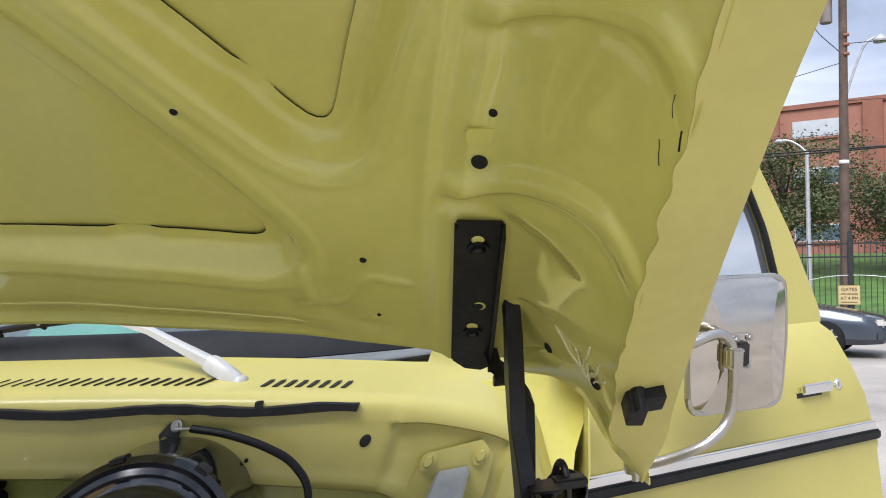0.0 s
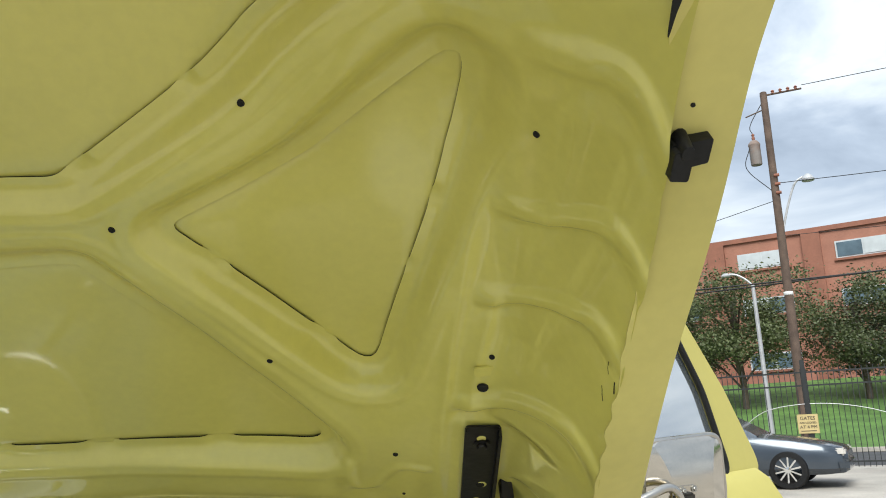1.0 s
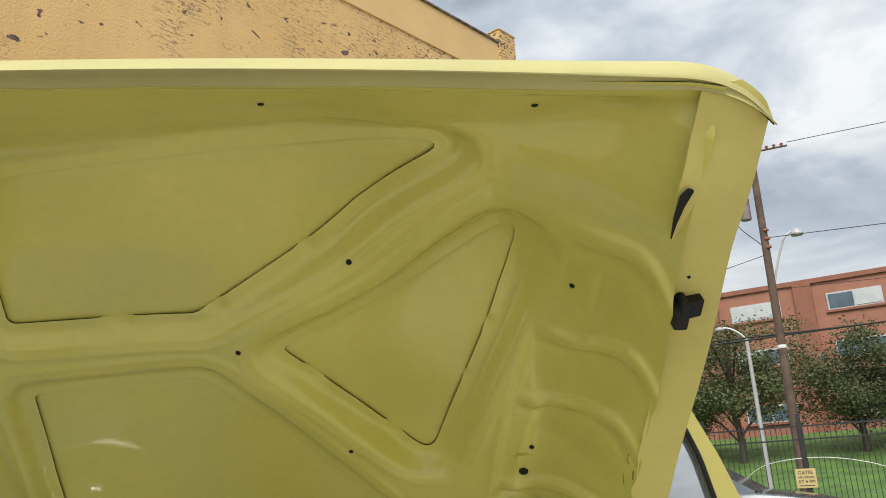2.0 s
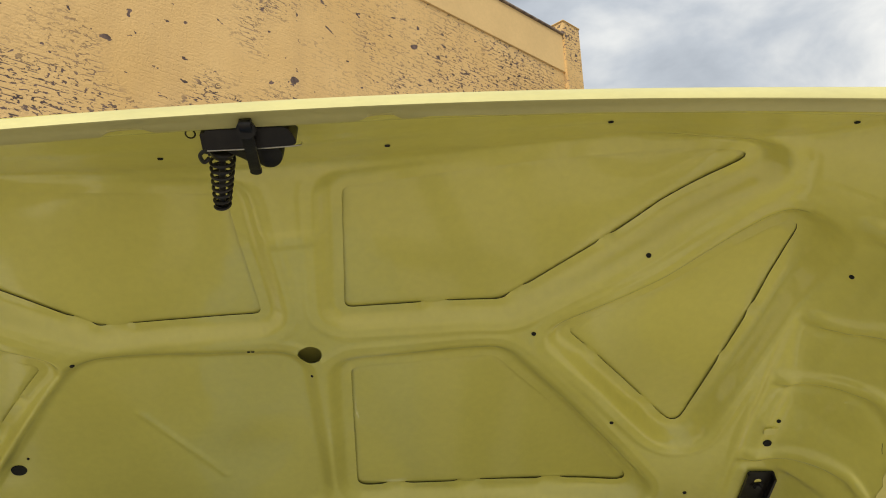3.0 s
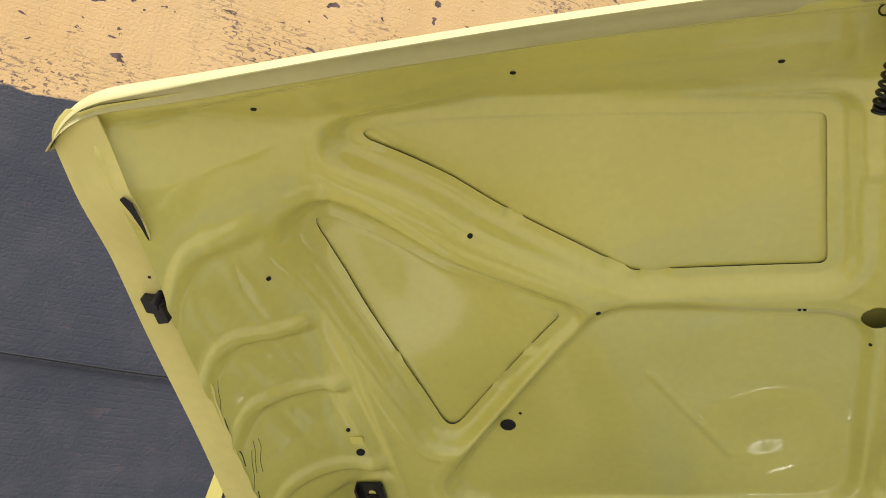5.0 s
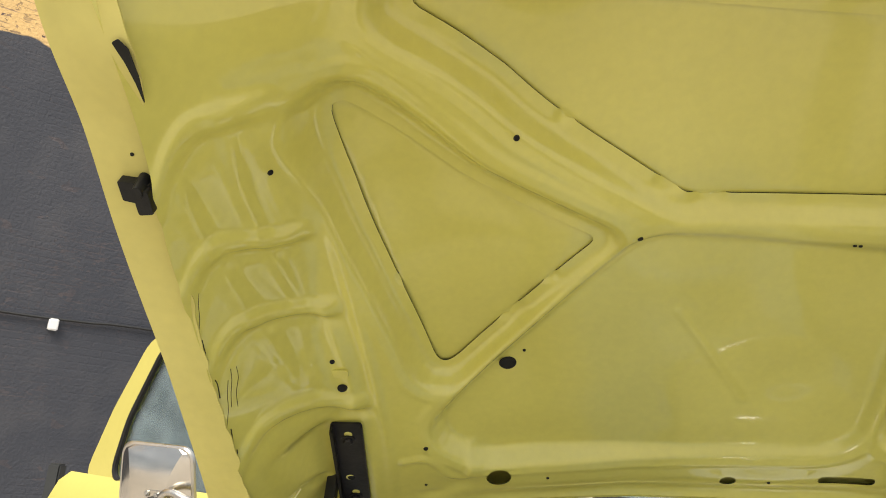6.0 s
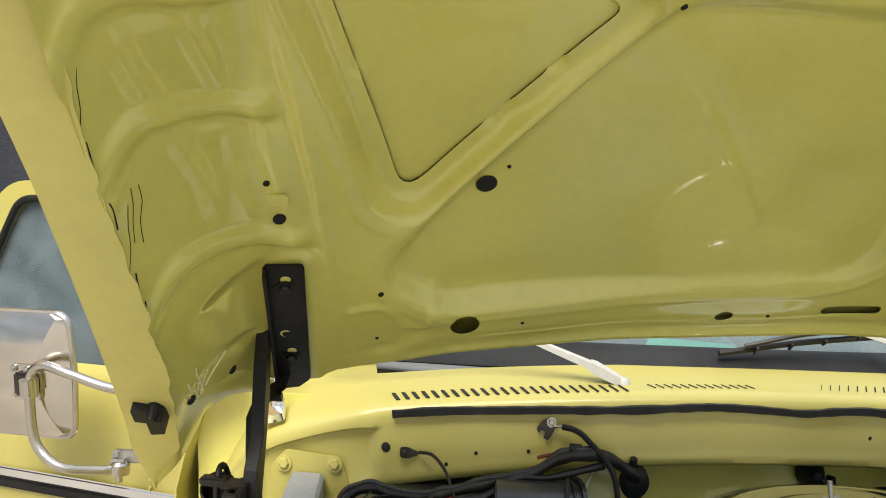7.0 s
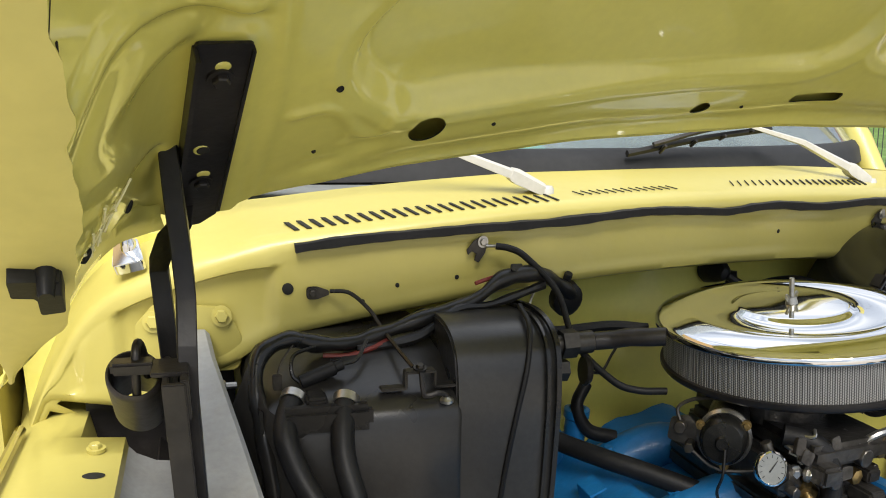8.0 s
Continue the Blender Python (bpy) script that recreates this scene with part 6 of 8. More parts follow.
for k in range(n_pl * 2):
    a = math.pi * k / n_pl
    r = 0.1655 if k % 2 else 0.1648
    ring0.append(bm.verts.new((AC.x + r * math.cos(a), AC.y + r * math.sin(a), 1.075)))
    ring1.append(bm.verts.new((AC.x + r * math.cos(a), AC.y + r * math.sin(a), 1.128)))
for k in range(len(ring0)):
    j = (k + 1) % len(ring0)
    bm.faces.new((ring0[k], ring0[j], ring1[j], ring1[k]))


def mesh_metal():
    """Diamond wire mesh over pale filter paper."""
    m = material("filter_mesh", (0.45, 0.45, 0.44), 0.45, metal=0.3, spread=0.08, scale=30)
    n, l = m.node_tree.nodes, m.node_tree.links
    b = n["Principled BSDF"]
    co = n.new("ShaderNodeTexCoord")
    sep = n.new("ShaderNodeSeparateXYZ")
    l.new(co.outputs["Object"], sep.inputs[0])

    def calc(op, a, c=None):
        k = n.new("ShaderNodeMath")
        k.operation = op
        for i, v in enumerate((a, c)):
            if v is None:
                continue
            if isinstance(v, (int, float)):
                k.inputs[i].default_value = v
            else:
                l.new(v, k.inputs[i])
        return k.outputs[0]

    turn = calc("MULTIPLY", calc("ARCTAN2", sep.outputs["Y"], sep.outputs["X"]), 62)
    odd = calc("MULTIPLY", calc("FLOOR", turn), 0.5)
    high = calc("ADD", calc("MULTIPLY", sep.outputs["Z"], 310), odd)
    du = calc("ABSOLUTE", calc("SUBTRACT", calc("FRACT", turn), 0.5))
    dv = calc("ABSOLUTE", calc("SUBTRACT", calc("FRACT", high), 0.5))
    ramp = n.new("ShaderNodeValToRGB")
    ramp.color_ramp.elements[0].position, ramp.color_ramp.elements[0].color = 0.30, (0.36, 0.36, 0.35, 1)
    ramp.color_ramp.elements[1].position, ramp.color_ramp.elements[1].color = 0.48, (0.045, 0.045, 0.045, 1)
    l.new(calc("ADD", du, calc("MULTIPLY", dv, 0.6)), ramp.inputs[0])
    l.new(ramp.outputs[0], b.inputs["Base Color"])
    return m


part("filter", bm, mesh_metal(), air, "pleated filter behind fine wire mesh", smooth=0)
part("base", lathe([(0.055, 0.048), (0.12, 0.054), (0.150, 0.061), (0.168, 0.067), (0.1705, 0.071), (0.170, 0.0765), (0.160, 0.077)], am, 72), BLACK_METAL, air, "black air cleaner base")
part("stud", rod((AC.x, AC.y, 1.145), (AC.x, AC.y, 1.185), 0.0033, 10), ZINC, air)
wing = [lathe([(0, 0), (0.008, 0), (0.006, 0.009), (0, 0.009)], am @ pose(0, 0, 0.1505), 14)]
for s in (0, 180):
    wing.append(prism(rounded([(0.003, 0.0), (0.009, 0.002), (0.015, 0.010), (0.012, 0.014), (0.004, 0.008)], 0.002), 0.0025, am @ pose(0, 0, 0.152, 90, 0, s + 20), 0.0006))
part("wing_nut", merge(*wing), ZINC, air, "zinc wing nut")

# Carburettor with choke and linkage.
carb = thing("carburettor", (AC.x, AC.y, 0.965), "cast aluminium carburettor with choke and linkage", "carburettor")
blocks = [box(AC.x - 0.075, AC.x + 0.085, AC.y - 0.105, AC.y + 0.09, 0.972, 0.985, 0.003), box(AC.x - 0.065, AC.x + 0.075, AC.y - 0.09, AC.y + 0.08, 0.985, 1.030, 0.008), box(AC.x - 0.055, AC.x + 0.065, AC.y - 0.12, AC.y + 0.08, 1.028, 1.052, 0.006),
          lathe([(0, 0), (0.062, 0), (0.062, 0.03), (0, 0.03)], Matrix.Translation((AC.x, AC.y, 1.045)), 28)]
rnd = random.Random(5)
for k in range(16):
    x, y, z = AC.x + rnd.uniform(-0.07, 0.08), AC.y - rnd.uniform(0.085, 0.125), rnd.uniform(0.99, 1.045)
    s = rnd.uniform(0.006, 0.014)
    blocks.append(box(x - s, x + s, y - s, y + s * 1.6, z - s * 0.7, z + s * 0.7, s * 0.25) if k % 2 else rod((x, y + 0.02, z), (x, y - 0.008, z), s * 0.7, 10))
part("casting", merge(*blocks), CAST_ALU, carb, "cast aluminium body")
cm2 = along((-0.138, 0.290, 1.042), (-0.178, 0.250, 1.043))
part("choke_cap", lathe([(0, 0.024), (0.006, 0.024), (0.008, 0.020), (0.021, 0.019), (0.025, 0.014), (0.026, 0.0), (0, 0.0)], cm2 @ pose(0, 0, 0.022), 32), BLACK_PLASTIC, carb, "round black choke cap")
part("choke_ring", lathe([(0.0255, 0.016), (0.0295, 0.016), (0.0305, 0.022), (0.0275, 0.026), (0.0255, 0.024)], cm2, 32, True), ZINC, carb)
part("choke_body", rod((-0.105, 0.322, 1.047), (-0.148, 0.280, 1.048), 0.024, 20), CAST_ALU, carb)
for a in (40, 160, 280):
    part("choke_screw", bolt(cm2 @ Vector((0.0285 * math.cos(radians(a)), 0.0285 * math.sin(radians(a)), 0.026)), cm2.to_3x3() @ Vector((0, 0, 1)), 0.0035), BRASS, carb)
part("throttle_lever", merge(prism(rounded([(-0.018, -0.012), (0.014, -0.016), (0.020, 0.004), (0.004, 0.018), (-0.016, 0.012)], 0.005), 0.004, cm2 @ pose(-0.046, -0.006, 0.006), 0.001), rod(cm2 @ Vector((-0.05, 0, 0)), cm2 @ Vector((-0.05, 0, 0.022)), 0.007), rod(cm2 @ Vector((-0.036, -0.018, 0)), cm2 @ Vector((-0.036, -0.018, 0.028)), 0.006, 6)), CAST_ALU, carb, "dirty plated throttle lever")
part("linkage", merge(tube([cm2 @ Vector((-0.05, 0.004, 0.015)), cm2 @ Vector((-0.055, 0.02, 0.012)), cm2 @ Vector((-0.03, 0.032, 0.005)), cm2 @ Vector((0.02, 0.034, 0.0))], 0.0022, 7), tube([cm2 @ Vector((-0.036, -0.018, 0.024)), cm2 @ Vector((0.0, -0.035, 0.022)), cm2 @ Vector((0.06, -0.03, 0.004))], 0.0022, 7)), SPRING_STEEL, carb)
part("fuel_pipe", tube([(-0.02, 0.215, 1.04), (0.0, 0.205, 1.055), (0.03, 0.205, 1.055), (0.05, 0.215, 1.04)], 0.004, 8), ZINC, carb)
for x, z in ((-0.02, 1.012), (0.012, 1.035), (0.03, 1.03)):
    part("brass_plug", lathe([(0, 0), (0.008, 0), (0.008, 0.010), (0.004, 0.012), (0, 0.012)], along((x, 0.214, z), (x, 0.1, z)), 6), BRASS, carb)
part("choke_wire", tube([cm2 @ Vector((0.004, -0.004, 0.046)), cm2 @ Vector((0.006, -0.03, 0.05)), cm2 @ Vector((0.004, -0.055, 0.045)), cm2 @ Vector((0.03, -0.085, 0.035)), cm2 @ Vector((0.06, -0.11, 0.03))], 0.0018, 6), BLACK_PLASTIC, carb)

rnd = random.Random(21)
for k in range(14):
    x, z = AC.x + rnd.uniform(-0.085, 0.05), rnd.uniform(1.020, 1.058)
    a, b = Vector((x, 0.232, z)), Vector((x + rnd.uniform(-0.012, 0.012), 0.208 + rnd.uniform(-0.004, 0.006), z + rnd.uniform(-0.006, 0.006)))
    if k % 3 == 0:
        part("idle_screw", merge(rod(a, b, 0.0032, 10), bolt(b, b - a, 0.0055)), BRASS if k % 2 else ZINC, carb)
    elif k % 3 == 1:
        part("link_rod", tube([a, b, b + Vector((rnd.uniform(-0.03, 0.03), 0.004, rnd.uniform(-0.012, 0.012)))], 0.0020, 7, 5), ZINC, carb)
    else:
        part("lug", prism(rounded([(-0.009, -0.006), (0.008, -0.007), (0.010, 0.005), (-0.006, 0.008)], 0.003), 0.005, along(b, b + Vector((0, -1, 0.2))) @ pose(0, 0, 0, 0, 0, rnd.uniform(0, 180)), 0.001), CAST_ALU, carb)


# White dial darkened in its colour for the shade below the air cleaner.
DIAL = material("shaded_dial_face", (0.19, 0.20, 0.195), 0.25, spread=0.1, scale=60)
gauge = thing("pressure_gauge", (-0.098, 0.255, 1.001), "small round fuel pressure gauge with white dial", "gauge")
gm = along((-0.147, 0.211, 1.036), (-0.185, 0.129, 1.067)) @ Matrix.Diagonal((0.80, 0.80, 0.87, 1))
part("case", lathe([(0, 0), (0.0195, 0), (0.0205, 0.003), (0.0205, 0.013), (0.0185, 0.015), (0.0180, 0.012), (0, 0.012)], gm, 36), CHROME, gauge)
dial = part("dial", lathe([(0, 0.0128), (0.0178, 0.0126)], gm, 32), DIAL, gauge, "white dial with dark ticks", smooth=0)
for k in range(11):
    a = radians(-135 + 27 * k)
    part("tick", box(-0.0004, 0.0004, 0.0125, 0.0160, 0.0129, 0.0132, 0, gm @ pose(0, 0, 0, 0, 0, math.degrees(a))), BLACK_PLASTIC, dial, smooth=0)
part("needle", prism([(-0.0010, -0.005), (0.0010, -0.005), (0.0004, 0.012), (-0.0004, 0.012)], 0.0006, gm @ pose(0, 0, 0.0135, 0, 0, -35)), BLACK_PLASTIC, gauge)
part("stem", merge(rod((-0.145, 0.213, 1.035), (-0.120, 0.220, 1.022), 0.012), lathe([(0, 0), (0.015, 0), (0.015, 0.020), (0, 0.020)], along((-0.122, 0.220, 1.023), (-0.095, 0.222, 1.010)), 6), rod((-0.105, 0.221, 1.015), (-0.085, 0.222, 1.005), 0.008), rod((-0.130, 0.217, 1.028), (-0.142, 0.225, 1.056), 0.006)), CAST_ALU, gauge)
part("brass_tee", merge(lathe([(0, 0), (0.012, 0), (0.012, 0.014), (0, 0.014)], along((-0.092, 0.221, 1.009), (-0.070, 0.222, 0.999)), 6), rod((-0.080, 0.222, 1.002), (-0.065, 0.222, 0.994), 0.009), rod((-0.082, 0.222, 1.004), (-0.080, 0.205, 0.988), 0.007)), BRASS, gauge)

# Blue engine: intake, rocker covers and block.
eng = thing("engine", (AC.x, 0.25, 0.60), "blue painted V8 engine with rocker covers and intake", "engine")
part("block", box(-0.28, 0.18, -0.15, 0.58, 0.52, 0.85, 0.03), BLUE, eng)
for sg in (-1, 1):
    cx = AC.x + sg * 0.195
    rm = Matrix.Translation((cx, 0.25, 0.885)) @ Matrix.Rotation(radians(sg * 20), 4, "Y")
    cover = part("rocker_cover", merge(box(-0.075, 0.075, -0.30, 0.29, -0.03, 0.05, 0.02, rm, 3), box(-0.090, 0.090, -0.31, 0.30, -0.034, -0.022, 0.004, rm)), BLUE, eng, "blue pressed rocker cover")
    for y in (-0.24, -0.05, 0.14, 0.26):
        part("cover_bolt", bolt(rm @ Vector((sg * 0.083, y, -0.021)), rm.to_3x3() @ Vector((0, 0, 1)), 0.007), BLUE, cover)
    part("filler", lathe([(0, 0.0), (0.022, 0.0), (0.022, 0.018), (0.028, 0.02), (0.027, 0.032), (0, 0.035)], rm @ pose(0, 0.25, 0.05), 24), BLUE, cover)
    part("hose_clip", merge(box(-0.012, 0.012, 0.10, 0.135, 0.048, 0.051, 0.0005, rm), box(-0.012, -0.010, 0.10, 0.135, 0.05, 0.078, 0.0005, rm), box(-0.012, 0.012, 0.10, 0.135, 0.076, 0.079, 0.0005, rm)), BLUE, cover)
    part("edge_tab", prism([(-0.014, 0), (0.014, 0), (0.014, 0.020), (0.006, 0.024), (0.004, 0.016), (-0.004, 0.016), (-0.006, 0.024), (-0.014, 0.02)], 0.002, rm @ pose(sg * 0.060, -0.02, 0.046, 90, 0, 90)), BLUE, cover)
rows = []
for k in range(17):
    y = 0.02 + 0.53 * k / 16
    hump = 0.012 * math.sin(k * 1.3) + 0.008 * noise.noise(Vector((y * 12, 0, 0)))
    rows.append([(AC.x + x, y, 0.925 + 0.03 * math.cos(x * 12) + hump * (1 + 0.5 * math.sin(x * 60)) - 0.25 * abs(x) ** 1.5) for x in np.linspace(-0.15, 0.15, 15)])
part("intake_manifold", sheet(rows[::-1], -0.01), BLUE, eng, "blue cast intake manifold", smooth=60)
for k, (x0, y0) in enumerate(((-0.12, 0.45), (-0.115, 0.30), (0.10, 0.45), (0.10, 0.30))):
    part("intake_runner", tube([(AC.x, y0 - 0.02, 0.945), (AC.x + x0 * 0.6, y0, 0.955), (AC.x + x0 * 1.4, y0 + 0.02, 0.915)], 0.030, 12, 6), BLUE, eng)
part("thermostat_stub", merge(lathe([(0, 0), (0.016, 0), (0.016, 0.03), (0.019, 0.032), (0.019, 0.042), (0.012, 0.044), (0.012, 0.03), (0, 0.03)], Matrix.Translation((-0.215, 0.50, 0.955)), 18), tube([(-0.215, 0.50, 0.955), (-0.25, 0.51, 0.945), (-0.285, 0.50, 0.92)], 0.013, 10)), BLUE, eng)
part("spacer_plate", box(AC.x - 0.075, AC.x + 0.085, AC.y - 0.10, AC.y + 0.09, 0.955, 0.975, 0.005), SPRING_STEEL, eng)
rndb = random.Random(11)
for k in range(9):
    x, y = rndb.uniform(-0.22, 0.08), rndb.uniform(0.12, 0.52)
    part("manifold_bolt", bolt((x, y, 0.955 + rndb.uniform(-0.01, 0.01)), (0, 0, 1), 0.008), BLUE, eng)
part("coolant_pipe", tube([(0.02, 0.12, 0.93), (0.06, 0.10, 0.99), (0.085, 0.12, 1.005), (0.10, 0.16, 0.99)], 0.012, 12), ZINC, eng)

# Brake servo on the driver's side.
servo = thing("brake_servo", (0.355, 0.45, 1.0), "round black brake servo with crimped rim", "brake servo")
sv = along((0.355, 0.52, 1.080), (0.358, 0.30, 1.066))
part("shell", lathe([(0, -0.05), (0.08, -0.05), (0.12, -0.03), (0.130, 0.02), (0.130, 0.085), (0.1345, 0.092), (0.1345, 0.100), (0.128, 0.104), (0.122, 0.102), (0.116, 0.105), (0.110, 0.125), (0.10, 0.136), (0.06, 0.148), (0, 0.150)], sv, 64), GLOSS_BLACK, servo, "glossy black pressed steel shell", smooth=35)
for a in range(0, 360, 45):
    part("rim_tab", box(-0.010, 0.010, 0.131, 0.1365, 0.086, 0.105, 0.002, sv @ pose(0, 0, 0, 0, 0, a + 12)), BLACK_METAL, servo)
part("front_stud", bolt(sv @ Vector((0.035, -0.03, 0.145)), sv.to_3x3() @ Vector((0, 0, 1)), 0.009), ZINC, servo)
part("master_cylinder", merge(rod(sv @ Vector((0, -0.02, 0.145)), sv @ Vector((0, -0.02, 0.30)), 0.030, 20), box(0.31, 0.40, 0.10, 0.29, 1.055, 1.10, 0.01)), CAST_ALU, servo)
part("vacuum_hose", tube([sv @ Vector((0.09, 0.05, 0.13)), sv @ Vector((0.11, 0.055, 0.155)), (0.22, 0.35, 1.148), (0.16, 0.34, 1.13), (0.10, 0.36, 1.06)], 0.011, 10), RUBBER, servo)

# Inner wings that close the engine bay at the sides.
bay = thing("engine_bay_panel", (0, -0.2, 0.5), "plain yellow inner panels closing the engine bay", "body panel")
for sg in (-1, 1):
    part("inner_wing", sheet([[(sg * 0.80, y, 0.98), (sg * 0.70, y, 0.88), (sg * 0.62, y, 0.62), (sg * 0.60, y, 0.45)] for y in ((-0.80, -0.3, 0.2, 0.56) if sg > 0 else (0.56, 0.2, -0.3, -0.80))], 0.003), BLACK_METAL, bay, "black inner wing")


# ---- street, in upright world space ----
LEVEL = Matrix.Identity(4)
# Base colour raised so the lot bounces more light up under the hood.
CONCRETE = material("worn_lot_concrete", (0.41, 0.375, 0.325), 0.8, spread=0.2, scale=0.8, fine=25, bump=0.004, bump_scale=40, second=(0.31, 0.28, 0.25), amount=0.5, patch=0.6)
GRASS = material("mown_lawn", (0.09, 0.17, 0.035), 0.8, spread=0.35, scale=1.2, fine=14, bump=0.03, bump_scale=18)
ASPHALT = material("street_asphalt", (0.06, 0.06, 0.062), 0.8, spread=0.25, scale=1.0, fine=20, bump=0.003, bump_scale=60)
RED_BRICK = material("terracotta_brick_face", (0.33, 0.145, 0.095), 0.75, spread=0.10, scale=1.5, fine=9, bump=0.01, bump_scale=12)
BRICK_DARK = material("darker_brick_pier", (0.26, 0.105, 0.065), 0.75, spread=0.12, scale=2, fine=9)
PALE_PANEL = material("pale_window_panel", (0.50, 0.52, 0.53), 0.35, spread=0.08, scale=3)
FAR_GLASS = material("far_window_glass", (0.10, 0.14, 0.17), 0.08, spread=0.3, scale=1.5)
POLE_WOOD = material("weathered_pole_wood", (0.11, 0.075, 0.055), 0.85, spread=0.3, scale=4, fine=60, bump=0.01, bump_scale=30)
GALV = material("galvanised_steel", (0.50, 0.50, 0.50), 0.5, metal=0.4, spread=0.1, scale=6)
IRON = material("dark_iron_fence", (0.02, 0.022, 0.022), 0.5, spread=0.2, scale=5)
RUSTY = material("rust_stained_grey", (0.26, 0.23, 0.21), 0.7, spread=0.15, scale=3, fine=20, second=(0.20, 0.10, 0.06), amount=0.7, patch=2.5)
WIRE = material("black_cable", (0.012, 0.012, 0.012), 0.6, spread=0.1)
LEAF = material("tree_leaves", (0.085, 0.102, 0.035), 0.6, spread=0.2, scale=0.8, fine=6, island=0.45)
BARK = material("tree_bark", (0.09, 0.07, 0.05), 0.9, spread=0.3, scale=5, fine=30, bump=0.02, bump_scale=14)
CAR_PAINT = material("grey_blue_car_paint", (0.055, 0.068, 0.085), 0.25, metal=0.5, coat=0.8, spread=0.06, scale=3)
SIGN_TAN = material("tan_sign_board", (0.55, 0.43, 0.20), 0.6, spread=0.06, scale=6)
INK = material("dark_sign_ink", (0.03, 0.03, 0.03), 0.7, spread=0.05)
WHITE = material("white_plate", (0.75, 0.75, 0.73), 0.5, spread=0.04)
LAMP_LENS = material("headlamp_lens", (0.55, 0.52, 0.48), 0.15, spread=0.15, scale=9)


def painted_wall():
    """Old painted brick: brick relief, two paint colours, paint lost in flakes and along the joints."""
    m = bpy.data.materials.new("old_painted_brick")
    m.use_nodes = True
    n, l = m.node_tree.nodes, m.node_tree.links
    b = n["Principled BSDF"]
    b.inputs["Roughness"].default_value = 0.8
    co = n.new("ShaderNodeTexCoord")
    sep = n.new("ShaderNodeSeparateXYZ")
    l.new(co.outputs["Object"], sep.inputs[0])
    flat = n.new("ShaderNodeCombineXYZ")
    l.new(sep.outputs["X"], flat.inputs["X"])
    l.new(sep.outputs["Z"], flat.inputs["Y"])
    brick = n.new("ShaderNodeTexBrick")
    brick.inputs["Scale"].default_value = 1.0
    brick.inputs["Brick Width"].default_value, brick.inputs["Row Height"].default_value = 0.215, 0.0745
    brick.inputs["Mortar Size"].default_value, brick.inputs["Mortar Smooth"].default_value = 0.009, 0.25
    brick.inputs["Color1"].default_value, brick.inputs["Color2"].default_value, brick.inputs["Mortar"].default_value = (1, 1, 1, 1), (0.82, 0.82, 0.82, 1), (0, 0, 0, 1)
    l.new(flat.outputs[0], brick.inputs["Vector"])

    def fac(scale, lo, hi, detail=8, stretch=None, dist=0.0):
        t = n.new("ShaderNodeTexNoise")
        t.inputs["Scale"].default_value, t.inputs["Detail"].default_value, t.inputs["Distortion"].default_value = scale, detail, dist
        if stretch:
            mp = n.new("ShaderNodeMapping")
            mp.inputs["Scale"].default_value = stretch
            l.new(co.outputs["Object"], mp.inputs[0])
            l.new(mp.outputs[0], t.inputs["Vector"])
        else:
            l.new(co.outputs["Object"], t.inputs["Vector"])
        r = n.new("ShaderNodeMapRange")
        r.inputs[1].default_value, r.inputs[2].default_value = lo, hi
        l.new(t.outputs["Fac"], r.inputs[0])
        return r.outputs[0]

    def math_node(op, a, c):
        k = n.new("ShaderNodeMath")
        k.operation, k.use_clamp = op, True
        for i, v in enumerate((a, c)):
            if isinstance(v, (int, float)):
                k.inputs[i].default_value = v
            else:
                l.new(v, k.inputs[i])
        return k.outputs[0]

    def mix(f, a, c):
        k = n.new("ShaderNodeMixRGB")
        for i, v in enumerate((f, a, c)):
            if isinstance(v, tuple):
                k.inputs[i].default_value = (*v, 1)
            elif isinstance(v, (int, float)):
                k.inputs[i].default_value = v
            else:
                l.new(v, k.inputs[i])
        return k.outputs[0]

    # Paint border: a wandering line between the dark lower and the tan upper coat.
    wander = n.new("ShaderNodeTexNoise")
    wander.inputs["Scale"].default_value, wander.inputs["Detail"].default_value = 0.8, 5
    l.new(co.outputs["Object"], wander.inputs["Vector"])
    edge = math_node("MULTIPLY", wander.outputs["Fac"], 0.5)
    high = n.new("ShaderNodeMath")
    high.operation = "SUBTRACT"
    l.new(sep.outputs["Z"], high.inputs[0])
    l.new(edge, high.inputs[1])
    up = n.new("ShaderNodeMapRange")
    up.inputs[1].default_value, up.inputs[2].default_value = PAINT_LINE - 0.26, PAINT_LINE - 0.24
    l.new(high.outputs[0], up.inputs[0])
    tan = mix(fac(0.5, 0.35, 0.7), (0.62, 0.40, 0.155), (0.70, 0.475, 0.21))
    tan = mix(math_node("MULTIPLY", fac(1.1, 0.45, 0.7, 6, (3, 3, 0.35)), 0.35), tan, (0.50, 0.33, 0.15))
    grey = mix(fac(0.7, 0.35, 0.7), (0.034, 0.037, 0.047), (0.049, 0.051, 0.061))
    grey = mix(math_node("MULTIPLY", fac(2.2, 0.5, 0.75), 0.4), grey, (0.085, 0.082, 0.085))
    coat = mix(up.outputs[0], grey, tan)
    # Flakes, more of them in broad weathered zones.
    zone = fac(0.45, 0.485, 0.60, 5)
    # The far end, near the pier, has weathered most.
    far_end = n.new("ShaderNodeMapRange")
    far_end.inputs[1].default_value, far_end.inputs[2].default_value, far_end.inputs[4].default_value = 5.5, 11.0, 1.0
    l.new(sep.outputs["X"], far_end.inputs[0])
    zone = math_node("MAXIMUM", zone, math_node("MULTIPLY", far_end.outputs[0], fac(0.9, 0.30, 0.50, 5)))
    raw = n.new("ShaderNodeMath")
    raw.operation = "MULTIPLY"
